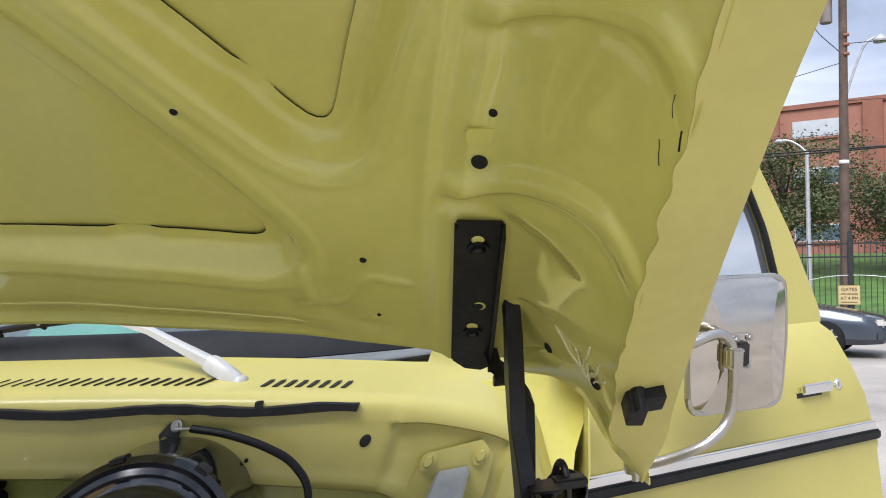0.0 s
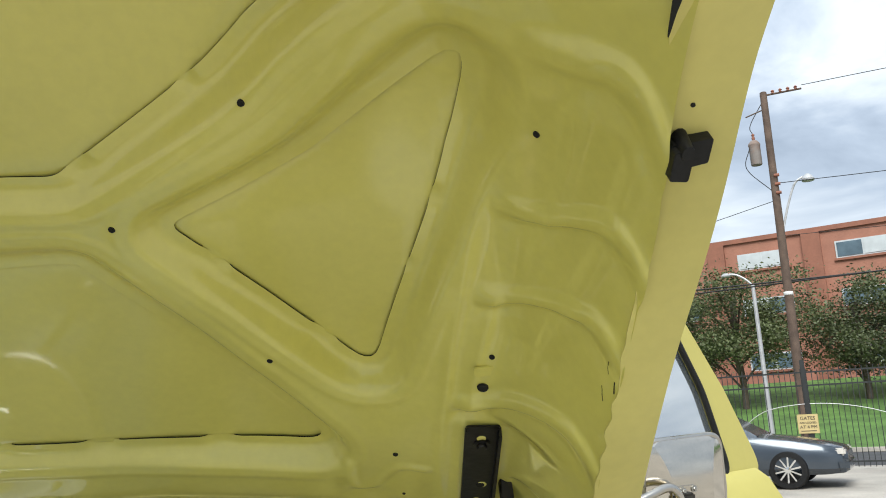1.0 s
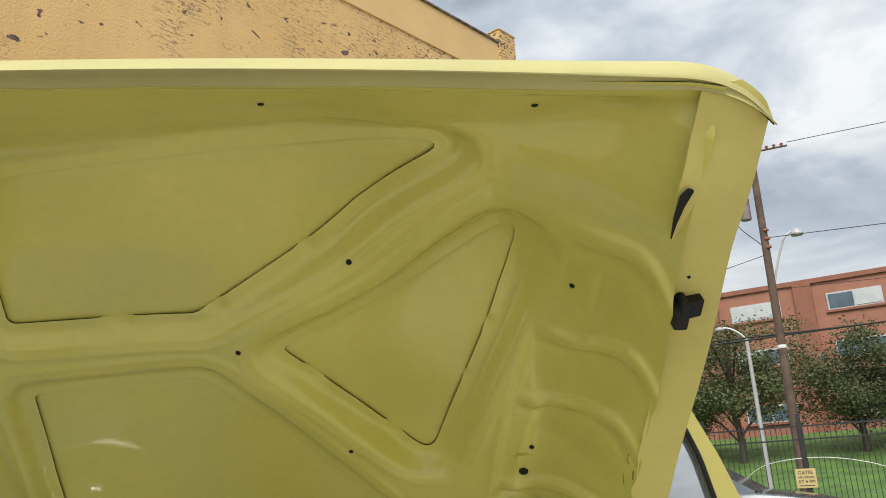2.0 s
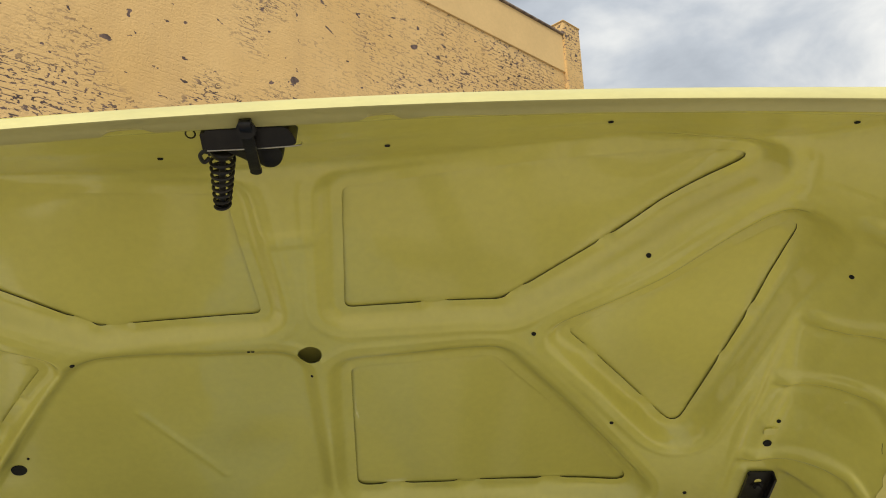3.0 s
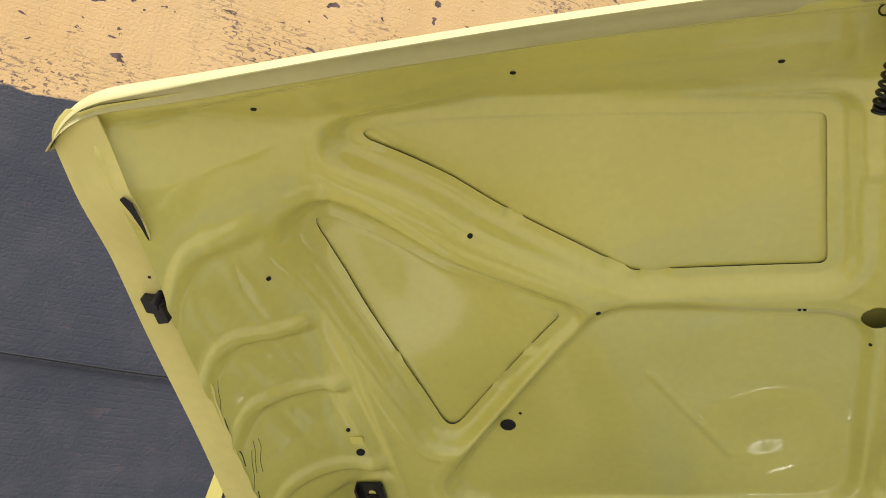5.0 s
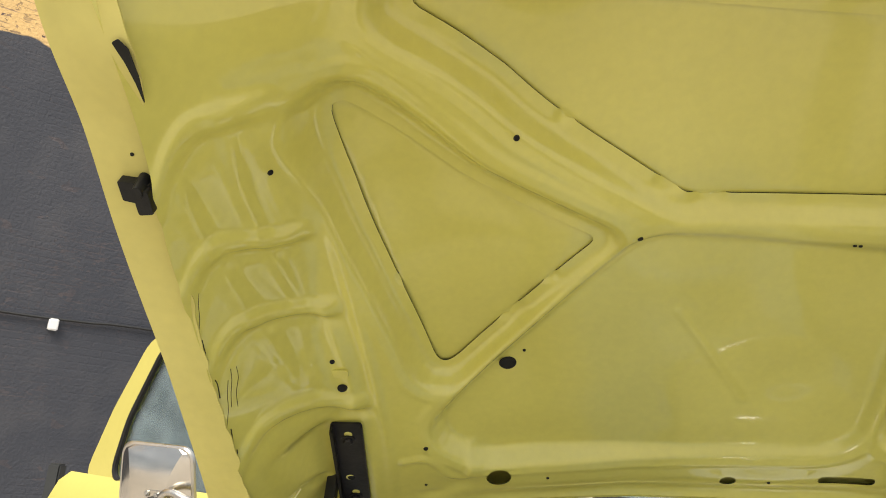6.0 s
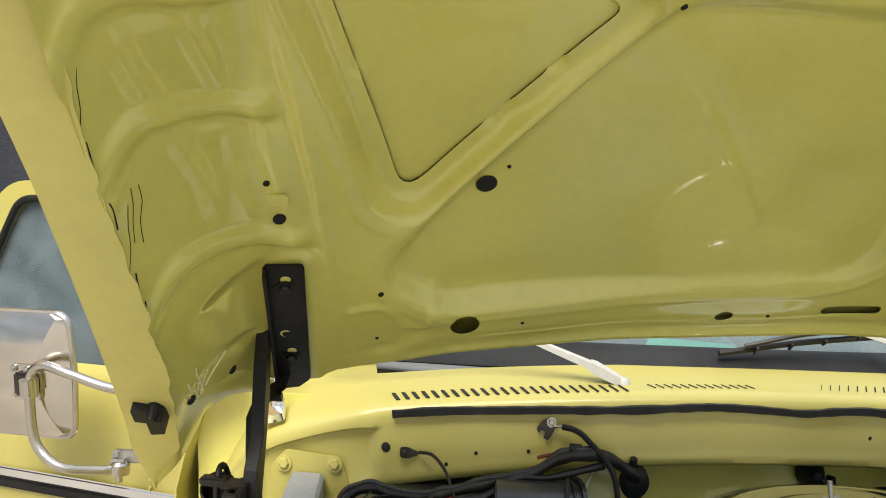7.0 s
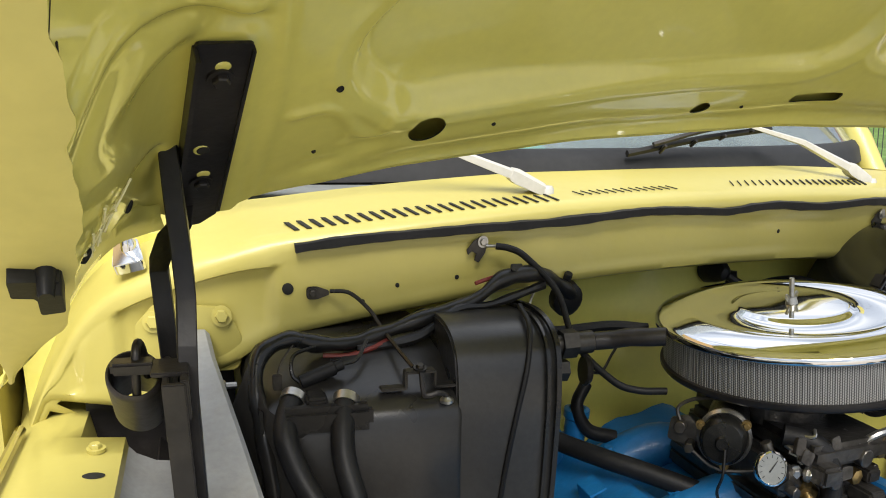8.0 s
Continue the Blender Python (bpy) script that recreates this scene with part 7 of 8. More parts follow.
    l.new(sep.outputs["Z"], raw.inputs[0])
    raw.inputs[1].default_value = 1 / 0.0745
    part_of = n.new("ShaderNodeMath")
    part_of.operation = "FRACT"
    l.new(raw.outputs[0], part_of.inputs[0])
    bed = n.new("ShaderNodeMapRange")
    bed.inputs[1].default_value, bed.inputs[2].default_value = 0.80, 0.88
    l.new(part_of.outputs[0], bed.inputs[0])
    bed_joint = math_node("MULTIPLY", math_node("MULTIPLY", bed.outputs[0], fac(3.2, 0.50, 0.55, 7, (1, 1, 7))), zone)
    joints = math_node("SUBTRACT", 1.0, brick.outputs["Color"])
    head_joint = math_node("MULTIPLY", math_node("MULTIPLY", joints, fac(7, 0.60, 0.63)), zone)
    flake = math_node("MAXIMUM", math_node("MULTIPLY", fac(11, 0.58, 0.60, 10, (1, 1, 2.0), 0.6), zone), fac(4.0, 0.655, 0.665, 10, (1, 1, 1.8), 0.5))
    chip = math_node("MULTIPLY", fac(12, 0.615, 0.635, 6, (1, 1, 2.4)), math_node("ADD", zone, 0.05))
    fleck = fac(6, 0.70, 0.715, 9, (1, 1, 1.6))
    worn_joint = math_node("MAXIMUM", bed_joint, head_joint)
    lost = math_node("MAXIMUM", math_node("MAXIMUM", worn_joint, flake), math_node("MAXIMUM", chip, fleck))
    lost = math_node("MULTIPLY", lost, math_node("ADD", math_node("MULTIPLY", up.outputs[0], 0.8), 0.2))
    bare = mix(fac(6, 0.4, 0.6), (0.070, 0.045, 0.038), (0.16, 0.105, 0.085))
    l.new(mix(lost, coat, bare), b.inputs["Base Color"])
    height = math_node("SUBTRACT", math_node("ADD", math_node("MULTIPLY", math_node("MULTIPLY", brick.outputs["Color"], 0.5), fac(1.3, 0.40, 0.65)), fac(30, 0.2, 0.8)), math_node("MULTIPLY", lost, 0.5))
    bp = n.new("ShaderNodeBump")
    bp.inputs["Strength"].default_value, bp.inputs["Distance"].default_value = 1.0, 0.0045
    l.new(height, bp.inputs["Height"])
    l.new(bp.outputs[0], b.inputs["Normal"])
    return m


PAINT_LINE = 4.92
OLD_WALL = painted_wall()
STUCCO = material("smooth_tan_render", (0.66, 0.455, 0.20), 0.8, spread=0.06, scale=0.7, fine=20, bump=0.002, bump_scale=50, second=(0.55, 0.37, 0.16), amount=0.3, patch=0.9)
COPING = material("dark_coping", (0.20, 0.15, 0.11), 0.85, spread=0.4, scale=6, fine=25, second=(0.09, 0.065, 0.055), amount=0.8, patch=5)

# Ground: one sheet to the horizon, lawn and road on it.
ground = thing("ground", (0, 0, 0), "worn grey-brown concrete parking lot", "ground", kind="structure", space=LEVEL)
part("paving", box(-600, 600, -600, 600, -0.5, 0.0), CONCRETE, ground, smooth=0)


def polar(az, dist, z=0.0):
    return Vector((0.522 + dist * math.sin(radians(az - 4.43)), -0.801 + dist * math.cos(radians(az - 4.43)), z))


# The old building beside the lot. Wall space: x along the wall to its far corner, y out of it, z up.
WALL_NORMAL = -42.7
wa = radians(WALL_NORMAL)
WALL = Matrix(((math.cos(wa), -math.sin(wa), 0, 9.0 * math.sin(wa)), (-math.sin(wa), -math.cos(wa), 0, 9.0 * math.cos(wa) - 1.0), (0, 0, 1, 0), (0, 0, 0, 1)))
old = thing("brick_building", (0, 0, 0), "old painted brick building, tan above dark grey, paint flaking", "building", kind="structure", space=WALL)
WALL_END, WALL_TOP = 13.56, 10.58
wall_face = part("wall", box(-16, WALL_END, -8, 0, 0, WALL_TOP - 0.9), OLD_WALL, old, smooth=0)
for node in OLD_WALL.node_tree.nodes:
    if node.type == "TEX_COORD":
        node.object = wall_face
part("parapet", box(-16, WALL_END - 0.02, -7.9, 0.03, WALL_TOP - 0.9, WALL_TOP, 0.01), STUCCO, old, "smooth tan rendered parapet", smooth=0)
part("coping", box(-16, WALL_END, -8, 0.07, WALL_TOP, WALL_TOP + 0.05, 0.01), COPING, old, smooth=0)
part("corner_pier", box(WALL_END - 0.52, WALL_END + 0.06, -0.5, 0.08, 0, WALL_TOP + 0.32, 0.01), OLD_WALL, old, smooth=0)
part("pier_cap", box(WALL_END - 0.54, WALL_END + 0.08, -0.52, 0.10, WALL_TOP + 0.32, WALL_TOP + 0.37, 0.02), STUCCO, old, smooth=0)

lamp = thing("wall_light_box", (1.21, 0.03, 2.05), "small white junction box fixed to a dark wall", "junction box", space=WALL)
part("box", box(1.165, 1.255, 0, 0.06, 2.065, 2.180, 0.010), WHITE, lamp)
conduit = thing("wall_cable", (-3.0, 0.03, 1.85), "dark cable running along the grey wall", "cable", space=WALL)
part("cable", tube([(-9, 0.02, 2.40), (-4, 0.03, 2.28), (-0.69, 0.03, 2.21), (0.70, 0.03, 2.17), (1.5, 0.03, 2.19), (2.2, 0.03, 2.22), (6, 0.02, 2.25)], 0.014, 6), WIRE, conduit)
post = thing("iron_post", (-3.03, 3.34, 0), "short dark steel post beside the wall", "post", space=LEVEL)
pp = Vector((-3.03, 3.34, 0))
part("shaft", box(pp.x - 0.035, pp.x + 0.035, pp.y - 0.035, pp.y + 0.035, 0, 1.066, 0.008), IRON, post)

# Street beyond the fence.
VIEW = 29.57
va = radians(VIEW)
ST = Matrix(((math.cos(va), math.sin(va), 0, 0.522), (-math.sin(va), math.cos(va), 0, -0.801), (0, 0, 1, 0), (0, 0, 0, 1)))
road = thing("road", (0, 24, 0), "grey asphalt street beyond the fence", "road", kind="structure", space=ST)
part("asphalt", box(-40, 60, 21.5, 27, 0.0, 0.006), ASPHALT, road, smooth=0)
part("kerb", box(-40, 60, 27, 27.2, 0, 0.14, 0.02), CONCRETE, road, smooth=0)
lawn = thing("lawn", (0, 36, 0), "green mown lawn rising towards the far building", "lawn", kind="structure", space=ST)
part("turf", sheet([[(x, y, 0.10 + 0.148 * (y - 27.2) + 0.05 * noise.noise(Vector((x * 0.3, y * 0.3, 0)))) for y in np.linspace(27.2, 44, 18)] for x in np.linspace(-40, 60, 60)][::-1]), GRASS, lawn)

bld = thing("office_building", (5, 48, 0), "three-storey terracotta brick building with pale window bands", "building", kind="structure", space=ST @ Matrix.Translation((0, 46, 0)) @ Matrix.Rotation(radians(-7), 4, "Z") @ Matrix.Translation((0, -46, 0)))
BT, BY = 10.3, 46.0
part("facade", box(-26, 34, BY, BY + 12, 0, BT), RED_BRICK, bld, smooth=0)
part("roof_edge", box(-26.1, 34.1, BY - 0.12, BY + 12, BT, BT + 0.25), BRICK_DARK, bld, smooth=0)
bays = [-24 + 4.9 * k for k in range(12)]
for x in bays:
    part("brick_pier", box(x - 0.45, x + 0.45, BY - 0.22, BY, 0, BT), BRICK_DARK, bld, smooth=0)
    for z in (8.75, 6.25, 3.3):
        x0, x1 = x + 1.1, x + 3.7
        w = part("window", box(x0, x1, BY - 0.06, BY + 0.05, z, z + 0.9), PALE_PANEL, bld, smooth=0)
        part("pane", box(x0 + 0.08, (x0 + x1) / 2 - 0.05, BY - 0.09, BY, z + 0.08, z + 0.82), FAR_GLASS if (z < 4 or int(x) % 3 == 0) else PALE_PANEL, w, smooth=0)
        part("pane", box((x0 + x1) / 2 + 0.05, x1 - 0.08, BY - 0.09, BY, z + 0.08, z + 0.82), FAR_GLASS if z < 7 else PALE_PANEL, w, smooth=0)
        part("sill", box(x0 - 0.1, x1 + 0.1, BY - 0.12, BY, z - 0.12, z), BRICK_DARK, w, smooth=0)
part("dark_colonnade", box(-20, 30, BY - 0.25, BY - 0.05, 0.9, 2.3), FAR_GLASS, bld, smooth=0)
for k in range(14):
    part("column", box(-18 + 3.6 * k, -17.5 + 3.6 * k, BY - 0.5, BY - 0.2, 0.4, 2.5), BRICK_DARK, bld, smooth=0)


def tree(at, height, spread, seed, label):
    rnd = random.Random(seed)
    base = Vector(at)
    t = thing("tree", base, label, "tree", "street trees", space=LEVEL)
    wood = [tube([base, base + Vector((0.05, 0, height * 0.25)), base + Vector((-0.05, 0.05, height * 0.5)), base + Vector((0, 0, height * 0.85))], 0.13, 9, 4, section=None)]
    ends = []
    for k in range(11):
        a, h0 = rnd.uniform(0, 6.28), height * rnd.uniform(0.22, 0.6)
        r = spread * rnd.uniform(0.5, 0.95)
        e = base + Vector((r * math.cos(a), r * math.sin(a), h0 + height * rnd.uniform(0.12, 0.33)))
        wood.append(tube([base + Vector((0, 0, h0)), (base + Vector((0, 0, h0))).lerp(e, 0.5) + Vector((0, 0, 0.2)), e], 0.045, 6, 3))
        ends.append(e)
    part("trunk", merge(*wood), BARK, t)
    clumps = ends + [base + Vector((rnd.gauss(0, spread * 0.45), rnd.gauss(0, spread * 0.45), height * rnd.uniform(0.42, 0.98))) for _ in range(26)]
    verts, faces = [], []
    for c in clumps:
        for _ in range(520):
            p = c + Vector((rnd.gauss(0, 0.42), rnd.gauss(0, 0.42), rnd.gauss(0, 0.30)))
            u = Vector((rnd.gauss(0, 1), rnd.gauss(0, 1), rnd.gauss(0, 0.6))).normalized()
            w = u.cross(Vector((rnd.gauss(0, 1), rnd.gauss(0, 1), rnd.gauss(0, 1)))).normalized()
            s = rnd.uniform(0.035, 0.085)
            i = len(verts)
            verts += [p - u * s, p + w * s * 0.55, p + u * s, p - w * s * 0.55]
            faces.append((i, i + 1, i + 2, i + 3))
    me = bpy.data.meshes.new("crown")
    me.from_pydata([v - base for v in verts], [], faces)
    me.materials.append(LEAF)
    ob = new("crown", me)
    ob.parent = t
    return t


tree(polar(29.3, 36, 0.7), 6.3, 2.3, 3, "leafy green street tree with some browning leaves")
tree(polar(36.6, 37, 0.7), 5.6, 2.5, 8, "round leafy green tree on the lawn")
tree(polar(25.5, 38, 0.7), 5.4, 2.4, 14, "leafy green tree before the brick building")
tree(polar(41.5, 40, 0.7), 5.0, 2.4, 21, "leafy green tree at the lawn's edge")

# Utility pole with transformer, insulators, lamp and wires.
P0 = polar(32.7, 23.5)
pole = thing("utility_pole", P0, "weathered wooden utility pole with transformer and lamp", "utility pole", space=LEVEL)
across = Vector((math.cos(va), -math.sin(va), 0))
away = Vector((math.sin(va), math.cos(va), 0))
PT = P0 + Vector((0, 0, 10.2)) + across * 0.12
part("shaft", rod(P0, PT, 0.135, 14, 0.095), POLE_WOOD, pole)
tr = P0 + Vector((0, 0, 8.0)) - across * 0.30
part("transformer", lathe([(0, 0.10), (0.14, 0.10), (0.155, 0.13), (0.155, 0.66), (0.165, 0.68), (0.165, 0.72), (0.09, 0.82), (0, 0.85)], Matrix.Translation(tr), 20), RUSTY, pole, "rust-stained grey transformer can")
part("bushing", merge(lathe([(0, 0.84), (0.03, 0.84), (0.05, 0.9), (0.03, 0.95), (0.05, 1.0), (0, 1.05)], Matrix.Translation(tr), 10)), BRICK_DARK, pole)
part("crossbar", merge(rod(PT - Vector((0, 0, 0.1)) - across * 0.1, PT - Vector((0, 0, 0.1)) + across * 1.0, 0.03, 8), rod(PT - Vector((0, 0, 0.65)) - across * 0.55, PT - Vector((0, 0, 0.5)), 0.02, 8)), POLE_WOOD, pole)
for k in range(4):
    q = PT + across * (0.25 + 0.2 * k) - Vector((0, 0, 0.10))
    part("insulator", lathe([(0, 0), (0.05, 0.02), (0.03, 0.05), (0.055, 0.08), (0.03, 0.11), (0, 0.13)], Matrix.Translation(q), 10), BRICK_DARK, pole)
for z in (7.2, 7.45, 7.7):
    q = P0 + Vector((0, 0, z)) + across * 0.1 - away * 0.1
    part("spool", rod(q, q + across * 0.14, 0.045, 10), BRICK_DARK, pole)
arm0 = P0 + Vector((0, 0, 6.15)) + across * 0.14
part("lamp_arm", tube([arm0, arm0 + Vector((0, 0, 0.7)) + across * 0.22, arm0 + Vector((0, 0, 1.25)) + across * 0.45, arm0 + Vector((0, 0, 1.42)) + across * 0.68], 0.03, 8), GALV, pole)
part("lamp_head", lathe([(0, 0), (0.16, 0.0), (0.17, 0.05), (0.10, 0.16), (0.04, 0.2), (0, 0.2)], Matrix.Translation(arm0 + Vector((0, 0, 1.28)) + across * 0.80), 16), GALV, pole)
part("drop_wires", merge(tube([PT - Vector((0, 0, 0.2)), PT - Vector((0, 0, 0.9)) - across * 0.45, tr + Vector((0, 0, 1.0))], 0.012, 5),
                         tube([tr + Vector((-0.15, 0, 0.6)), tr + Vector((-0.25, 0, 0.0)) - across * 0.05, P0 + Vector((0, 0, 7.3))], 0.012, 5)), WIRE, pole)
part("white_band", lathe([(0.115, 0), (0.123, 0.01), (0.123, 0.09), (0.115, 0.1)], Matrix.Translation(P0 + Vector((0, 0, 4.35)) + across * 0.05), 16), WHITE, pole)

lp = polar(30.7, 24.5)
street_lamp = thing("street_lamp", lp, "pale grey metal street lamp with a short arm", "street lamp", space=LEVEL)
part("pole", rod(lp, lp + Vector((0, 0, 4.9)), 0.075, 12, 0.05), GALV, street_lamp)
part("arm", tube([lp + Vector((0, 0, 4.85)), lp + Vector((0, 0, 5.05)) - across * 0.18, lp + Vector((0, 0, 5.20)) - across * 0.40, lp + Vector((0, 0, 5.25)) - across * 0.60], 0.03, 8), GALV, street_lamp)
part("head", lathe([(0, 0), (0.13, 0), (0.14, 0.03), (0.07, 0.10), (0, 0.11)], Matrix.Translation(lp + Vector((0, 0, 5.18)) - across * 0.70), 14), GALV, street_lamp)


def overhead(name, a, b, sag, r=0.016):
    w = thing("overhead_wire", a, "thin dark overhead wire across the sky", "wire", "overhead wires", space=LEVEL)
    part("strand", tube([Vector(a).lerp(Vector(b), t) - Vector((0, 0, sag * 4 * t * (1 - t))) for t in (0, 0.2, 0.4, 0.6, 0.8, 1)], r, 5, 5), WIRE, w)


overhead("w", PT + across * 1.0 - Vector((0, 0, 0.0)), PT + across * 24 - away * 4 + Vector((0, 0, 0.3)), 0.5, 0.011)
overhead("w", P0 + Vector((0, 0, 7.5)), P0 + across * 24 - away * 5 + Vector((0, 0, 6.6)), 0.4, 0.011)
overhead("w", P0 + Vector((0, 0, 7.0)), P0 - across * 22 + away * 3 + Vector((0, 0, 4.0)), 0.3, 0.010)
overhead("w", P0 + Vector((0, 0, 5.2)) - across * 24, P0 + Vector((0, 0, 5.1)) + across * 24, 0.4, 0.022)
overhead("w", P0 + Vector((0, 0, 4.9)) - across * 24 + Vector((0, 0, -0.3)), P0 + Vector((0, 0, 5.6)) + across * 24, 0.4, 0.022)
overhead("w", P0 + Vector((0, 0, 6.0)), P0 + across * 24 + Vector((0, 0, 5.9)), 0.2, 0.008)

# Iron fence along the lot with its sign.
FY = 20.4
fence = thing("iron_fence", (0, FY, 0), "dark iron picket fence along the parking lot", "fence", space=ST)
for z in (0.15, 1.85, 2.15):
    part("rail", box(-22, 30, FY - 0.015, FY + 0.015, z, z + 0.035), IRON, fence, smooth=0)
picket_me = None
for k in range(260):
    x = -8 + k * 0.115
    if picket_me is None:
        p_ob = part("picket", box(x - 0.008, x + 0.008, FY - 0.008, FY + 0.008, 0.05, 2.25), IRON, fence, smooth=0)
        picket_me, x_first = p_ob.data, x
    else:
        p_ob = new("picket", picket_me)
        p_ob.parent = fence
        p_ob.location = (x - x_first, 0, 0)
for x in (-12, -7.4, -2.5, -0.35, 2.45, 7.4, 12):
    part("fence_post", box(x - 0.05, x + 0.05, FY - 0.05, FY + 0.05, 0, 2.45, 0.01), IRON, fence, smooth=0)
part("gate_hoop", tube([(-1.9, FY - 0.03, 0.9), (-1.2, FY - 0.03, 1.35), (0.0, FY - 0.03, 1.45), (1.2, FY - 0.03, 1.2), (1.9, FY - 0.03, 0.7)], 0.009, 6), GALV, fence)

SX = -0.39
sign = thing("gate_sign", (SX, FY - 0.08, 0.75), "tan metal sign with dark lettering fixed to the fence", "sign", space=ST)
part("board", box(SX - 0.22, SX + 0.22, FY - 0.075, FY - 0.06, 0.80, 1.23, 0.01), SIGN_TAN, sign, smooth=0)


def lettering(text, x, z, size, mat, parent, y):
    cu = bpy.data.curves.new("text", "FONT")
    cu.body, cu.size, cu.align_x, cu.extrude = text, size, "CENTER", 0.003
    tmp = bpy.data.objects.new("t", cu)
    me = bpy.data.meshes.new_from_object(tmp)
    bpy.data.objects.remove(tmp)
    bm = bmesh.new()
    bm.from_mesh(me)
    bmesh.ops.transform(bm, matrix=Matrix(((1, 0, 0, x), (0, 0, -1, y), (0, 1, 0, z), (0, 0, 0, 1))), verts=bm.verts)
    return part("lettering", bm, mat, parent, smooth=0)


lettering("GATES", SX, 1.105, 0.107, INK, sign, FY - 0.079)
lettering("ARE LOCKED", SX, 1.022, 0.058, INK, sign, FY - 0.079)
lettering("AT 4 PM", SX, 0.912, 0.100, INK, sign, FY - 0.079)
part("small_print", box(SX - 0.16, SX + 0.16, FY - 0.079, FY - 0.074, 0.85, 0.866), INK, sign, smooth=0)


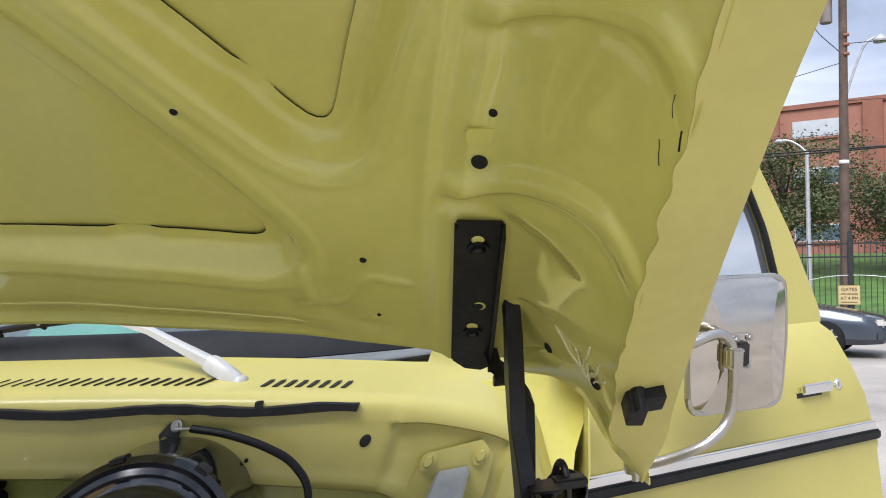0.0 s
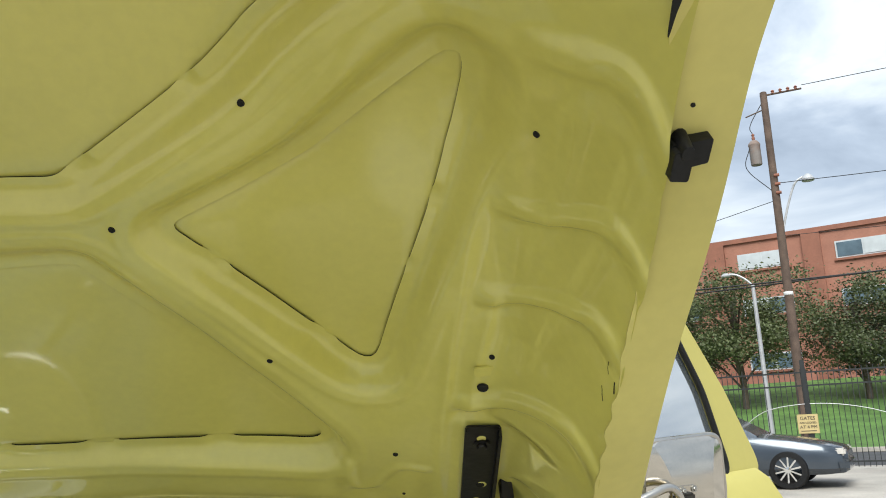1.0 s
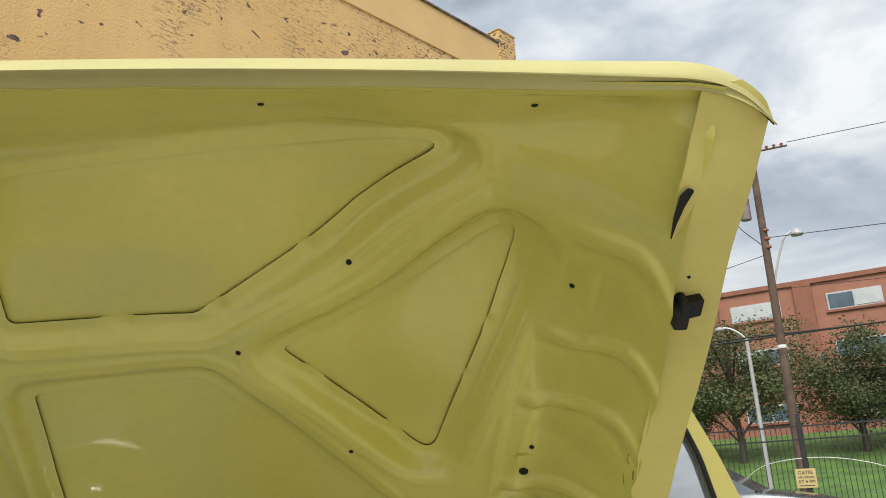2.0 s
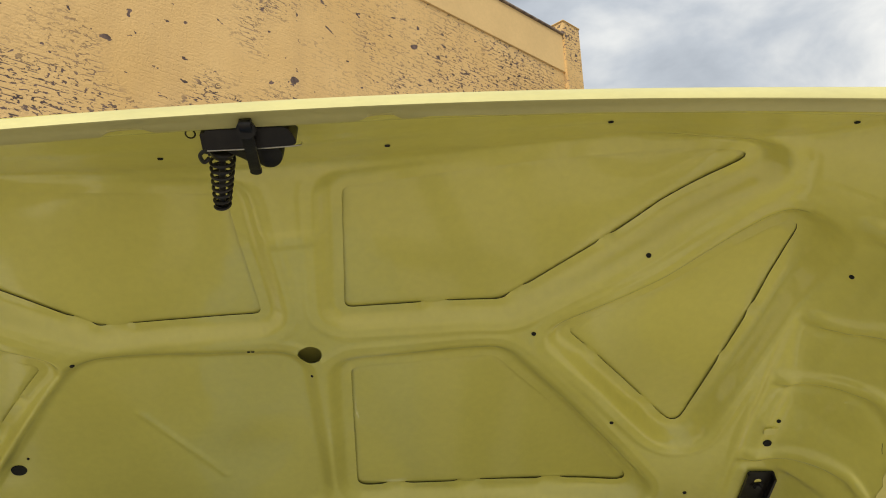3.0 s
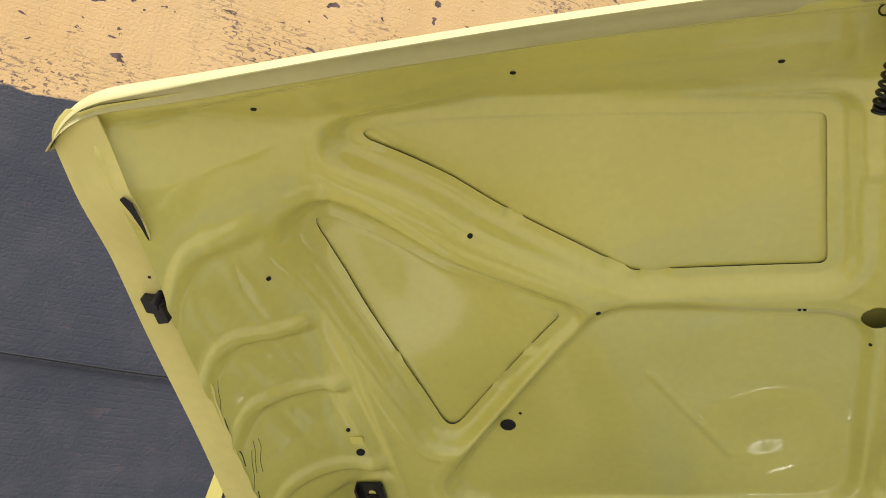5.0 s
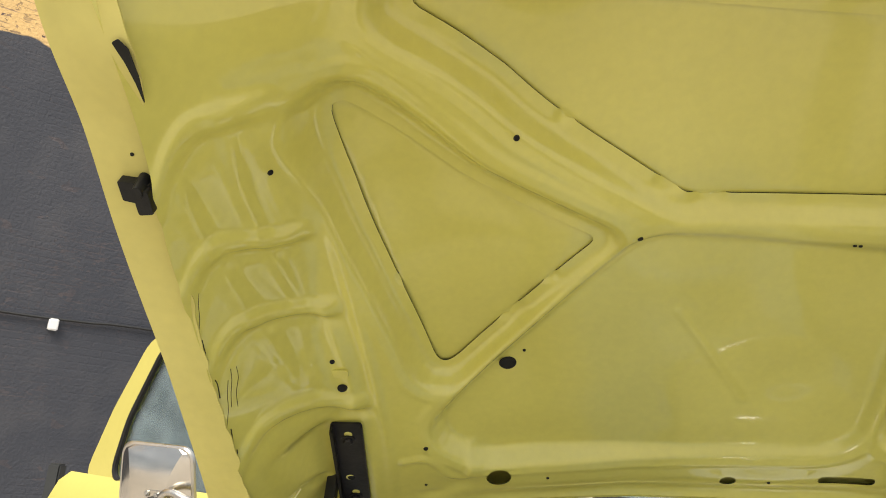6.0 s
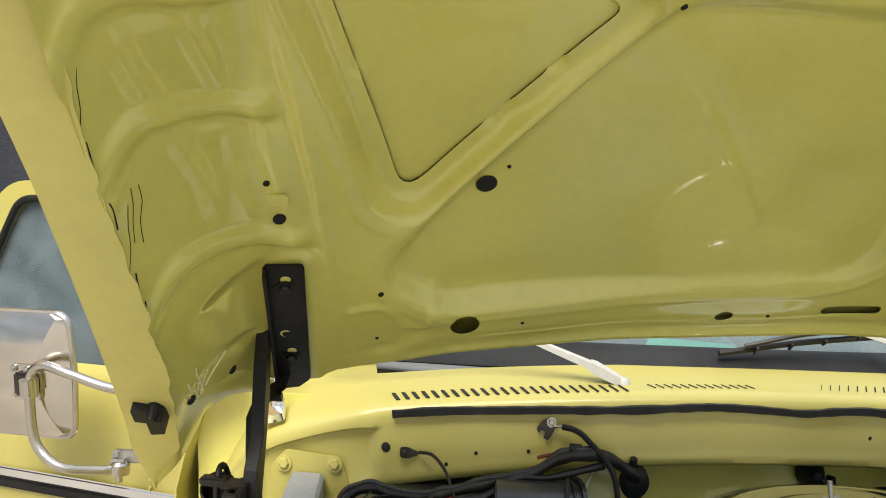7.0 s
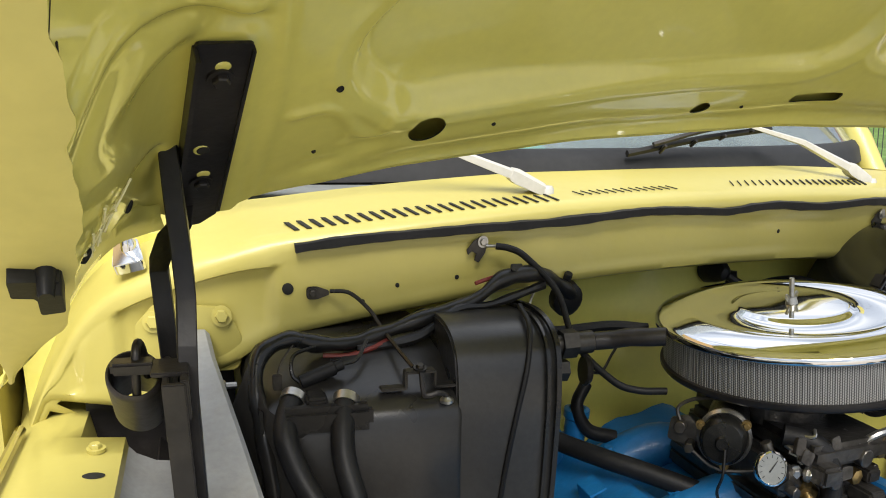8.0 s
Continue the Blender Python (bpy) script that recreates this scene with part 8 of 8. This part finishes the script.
# A grey saloon parked by the fence.
def parked_car(at, heading):
    m = Matrix.Translation(at) @ Matrix.Rotation(heading, 4, "Z")
    c = thing("parked_car", at, "dark grey-blue saloon car parked on the lot", "car", space=LEVEL)
    base = BASE[c.name]

    def add(name, bm, mat, parent=c, label="", smooth=40):
        bmesh.ops.transform(bm, matrix=m, verts=bm.verts)
        return part(name, bm, mat, parent, label, smooth)

    # x forward, y left, z up; half sections from sill to top along the length.
    stations = [(2.48, 0.58, 0.62, 0.30), (2.40, 0.72, 0.70, 0.26), (2.1, 0.86, 0.78, 0.24), (1.5, 0.91, 0.88, 0.24), (0.95, 0.92, 0.95, 0.22), (-0.5, 0.92, 0.97, 0.22), (-1.5, 0.91, 0.98, 0.24), (-2.2, 0.86, 0.96, 0.28), (-2.45, 0.70, 0.90, 0.36)]
    rows = []
    for x, w, h, low in stations:
        rows.append([(x, s * w * f, low + (h - low) * g) for s, f, g in ((-1, 0.90, 0.0), (-1, 1.0, 0.18), (-1, 1.0, 0.55), (-1, 0.98, 0.80), (-1, 0.90, 0.95), (-1, 0.5, 1.0), (1, 0.5, 1.0), (1, 0.90, 0.95), (1, 0.98, 0.80), (1, 1.0, 0.55), (1, 1.0, 0.18), (1, 0.90, 0.0))])
    bm = sheet(rows)
    bmesh.ops.contextual_create(bm, geom=[e for e in bm.edges if e.is_boundary])
    shell = add("body", bm, CAR_PAINT, c, "dark grey-blue metallic body", 35)
    rows = []
    for x, w, h in ((1.05, 0.80, 0.93), (0.35, 0.66, 1.34), (0.0, 0.62, 1.42), (-0.8, 0.62, 1.42), (-1.25, 0.64, 1.34), (-1.95, 0.76, 0.97)):
        rows.append([(x, s * (0.82 - (0.82 - w) * g) * 1.0, 0.90 + (h - 0.90) * g) for s, g in ((-1, 0.0), (-1, 0.5), (-1, 0.9), (-1, 1.0))] + [(x, s * (0.82 - (0.82 - w) * g), 0.90 + (h - 0.90) * g) for s, g in ((1, 1.0), (1, 0.9), (1, 0.5), (1, 0.0))])
    add("cabin", sheet(rows), CAR_PAINT, c, "", 30)
    for s in (-1, 1):
        for x0, x1 in ((0.55, -0.25), (-0.32, -1.25)):
            bm = bmesh.new()
            vs = [bm.verts.new((x, s * (y + 0.012), z)) for x, y, z in ((x0 + 0.20 * (x0 > 0), 0.82, 0.95), (x0 - 0.15 * (x0 > 0), 0.66, 1.32), (x1 + 0.1 * (x1 < -1), 0.66, 1.32), (x1 - 0.2 * (x1 < -1), 0.82, 0.95))]
            bm.faces.new(vs)
            add("side_window", bmesh_solid(bm, 0.01), FAR_GLASS, c)
        for x in (1.52, -1.42):
            wm = along((x, s * 0.68, 0.33), (x, s * 0.93, 0.33))
            w = add("wheel", lathe([(0.22, 0.02), (0.31, 0.02), (0.335, 0.05), (0.335, 0.20), (0.31, 0.235), (0.235, 0.24), (0.22, 0.14)], wm, 36, True), RUBBER, c)
            add("rim", lathe([(0.0, 0.10), (0.23, 0.10), (0.24, 0.235), (0.225, 0.238), (0.218, 0.12), (0, 0.12)], wm, 32), BLACK_METAL, w)
            spokes = [box(-0.014, 0.014, 0.03, 0.222, 0.20, 0.235, 0.004, wm @ pose(0, 0, 0, 0, 0, k * 36 + d)) for k in range(10) for d in (-4,)]
            add("spokes", merge(lathe([(0, 0.21), (0.045, 0.21), (0.05, 0.24), (0, 0.245)], wm, 16), *spokes), CHROME, w)
        add("headlight", box(2.24, 2.46, s * 0.60 - 0.14, s * 0.60 + 0.14, 0.55, 0.68, 0.03), LAMP_LENS, c, "clear headlight with amber corner")
        add("door_mirror", box(0.62, 0.74, s * 0.98 - 0.09, s * 0.98 + 0.09, 0.94, 1.06, 0.03), CAR_PAINT, c)
    add("grille", box(2.36, 2.44, -0.34, 0.34, 0.54, 0.66, 0.02), BLACK_PLASTIC, c)
    add("bumper", box(2.28, 2.50, -0.78, 0.78, 0.28, 0.50, 0.06), CAR_PAINT, c)
    return c


def bmesh_solid(bm, thick):
    bm.normal_update()
    bmesh.ops.solidify(bm, geom=bm.faces[:], thickness=thick)
    return bm


parked_car(polar(26.7, 17.0), radians(-35))

# Bricks of the weathered far end of the wall, standing a little proud of their joints.
brick_me = None
brick_rnd = random.Random(4)
for row in range(22):
    z = (105 + row) * 0.0745
    for col in range(13):
        x = 10.28 + (0.1075 if row % 2 else 0.0) + col * 0.215
        if x > WALL_END - 0.55 or z > WALL_TOP - 0.98:
            continue
        if brick_me is None:
            b_ob = part("brick", box(x, x + 0.205, -0.002, 0.0035, z + 0.001, z + 0.0635), OLD_WALL, wall_face, smooth=0)
            brick_me, first = b_ob.data, Vector((x, 0, z))
        else:
            b_ob = new("brick", brick_me)
            b_ob.parent = wall_face
            b_ob.location = Vector((x, 0, z)) - first + Vector((brick_rnd.uniform(-0.002, 0.002), brick_rnd.uniform(-0.0012, 0.0015), brick_rnd.uniform(-0.001, 0.001)))
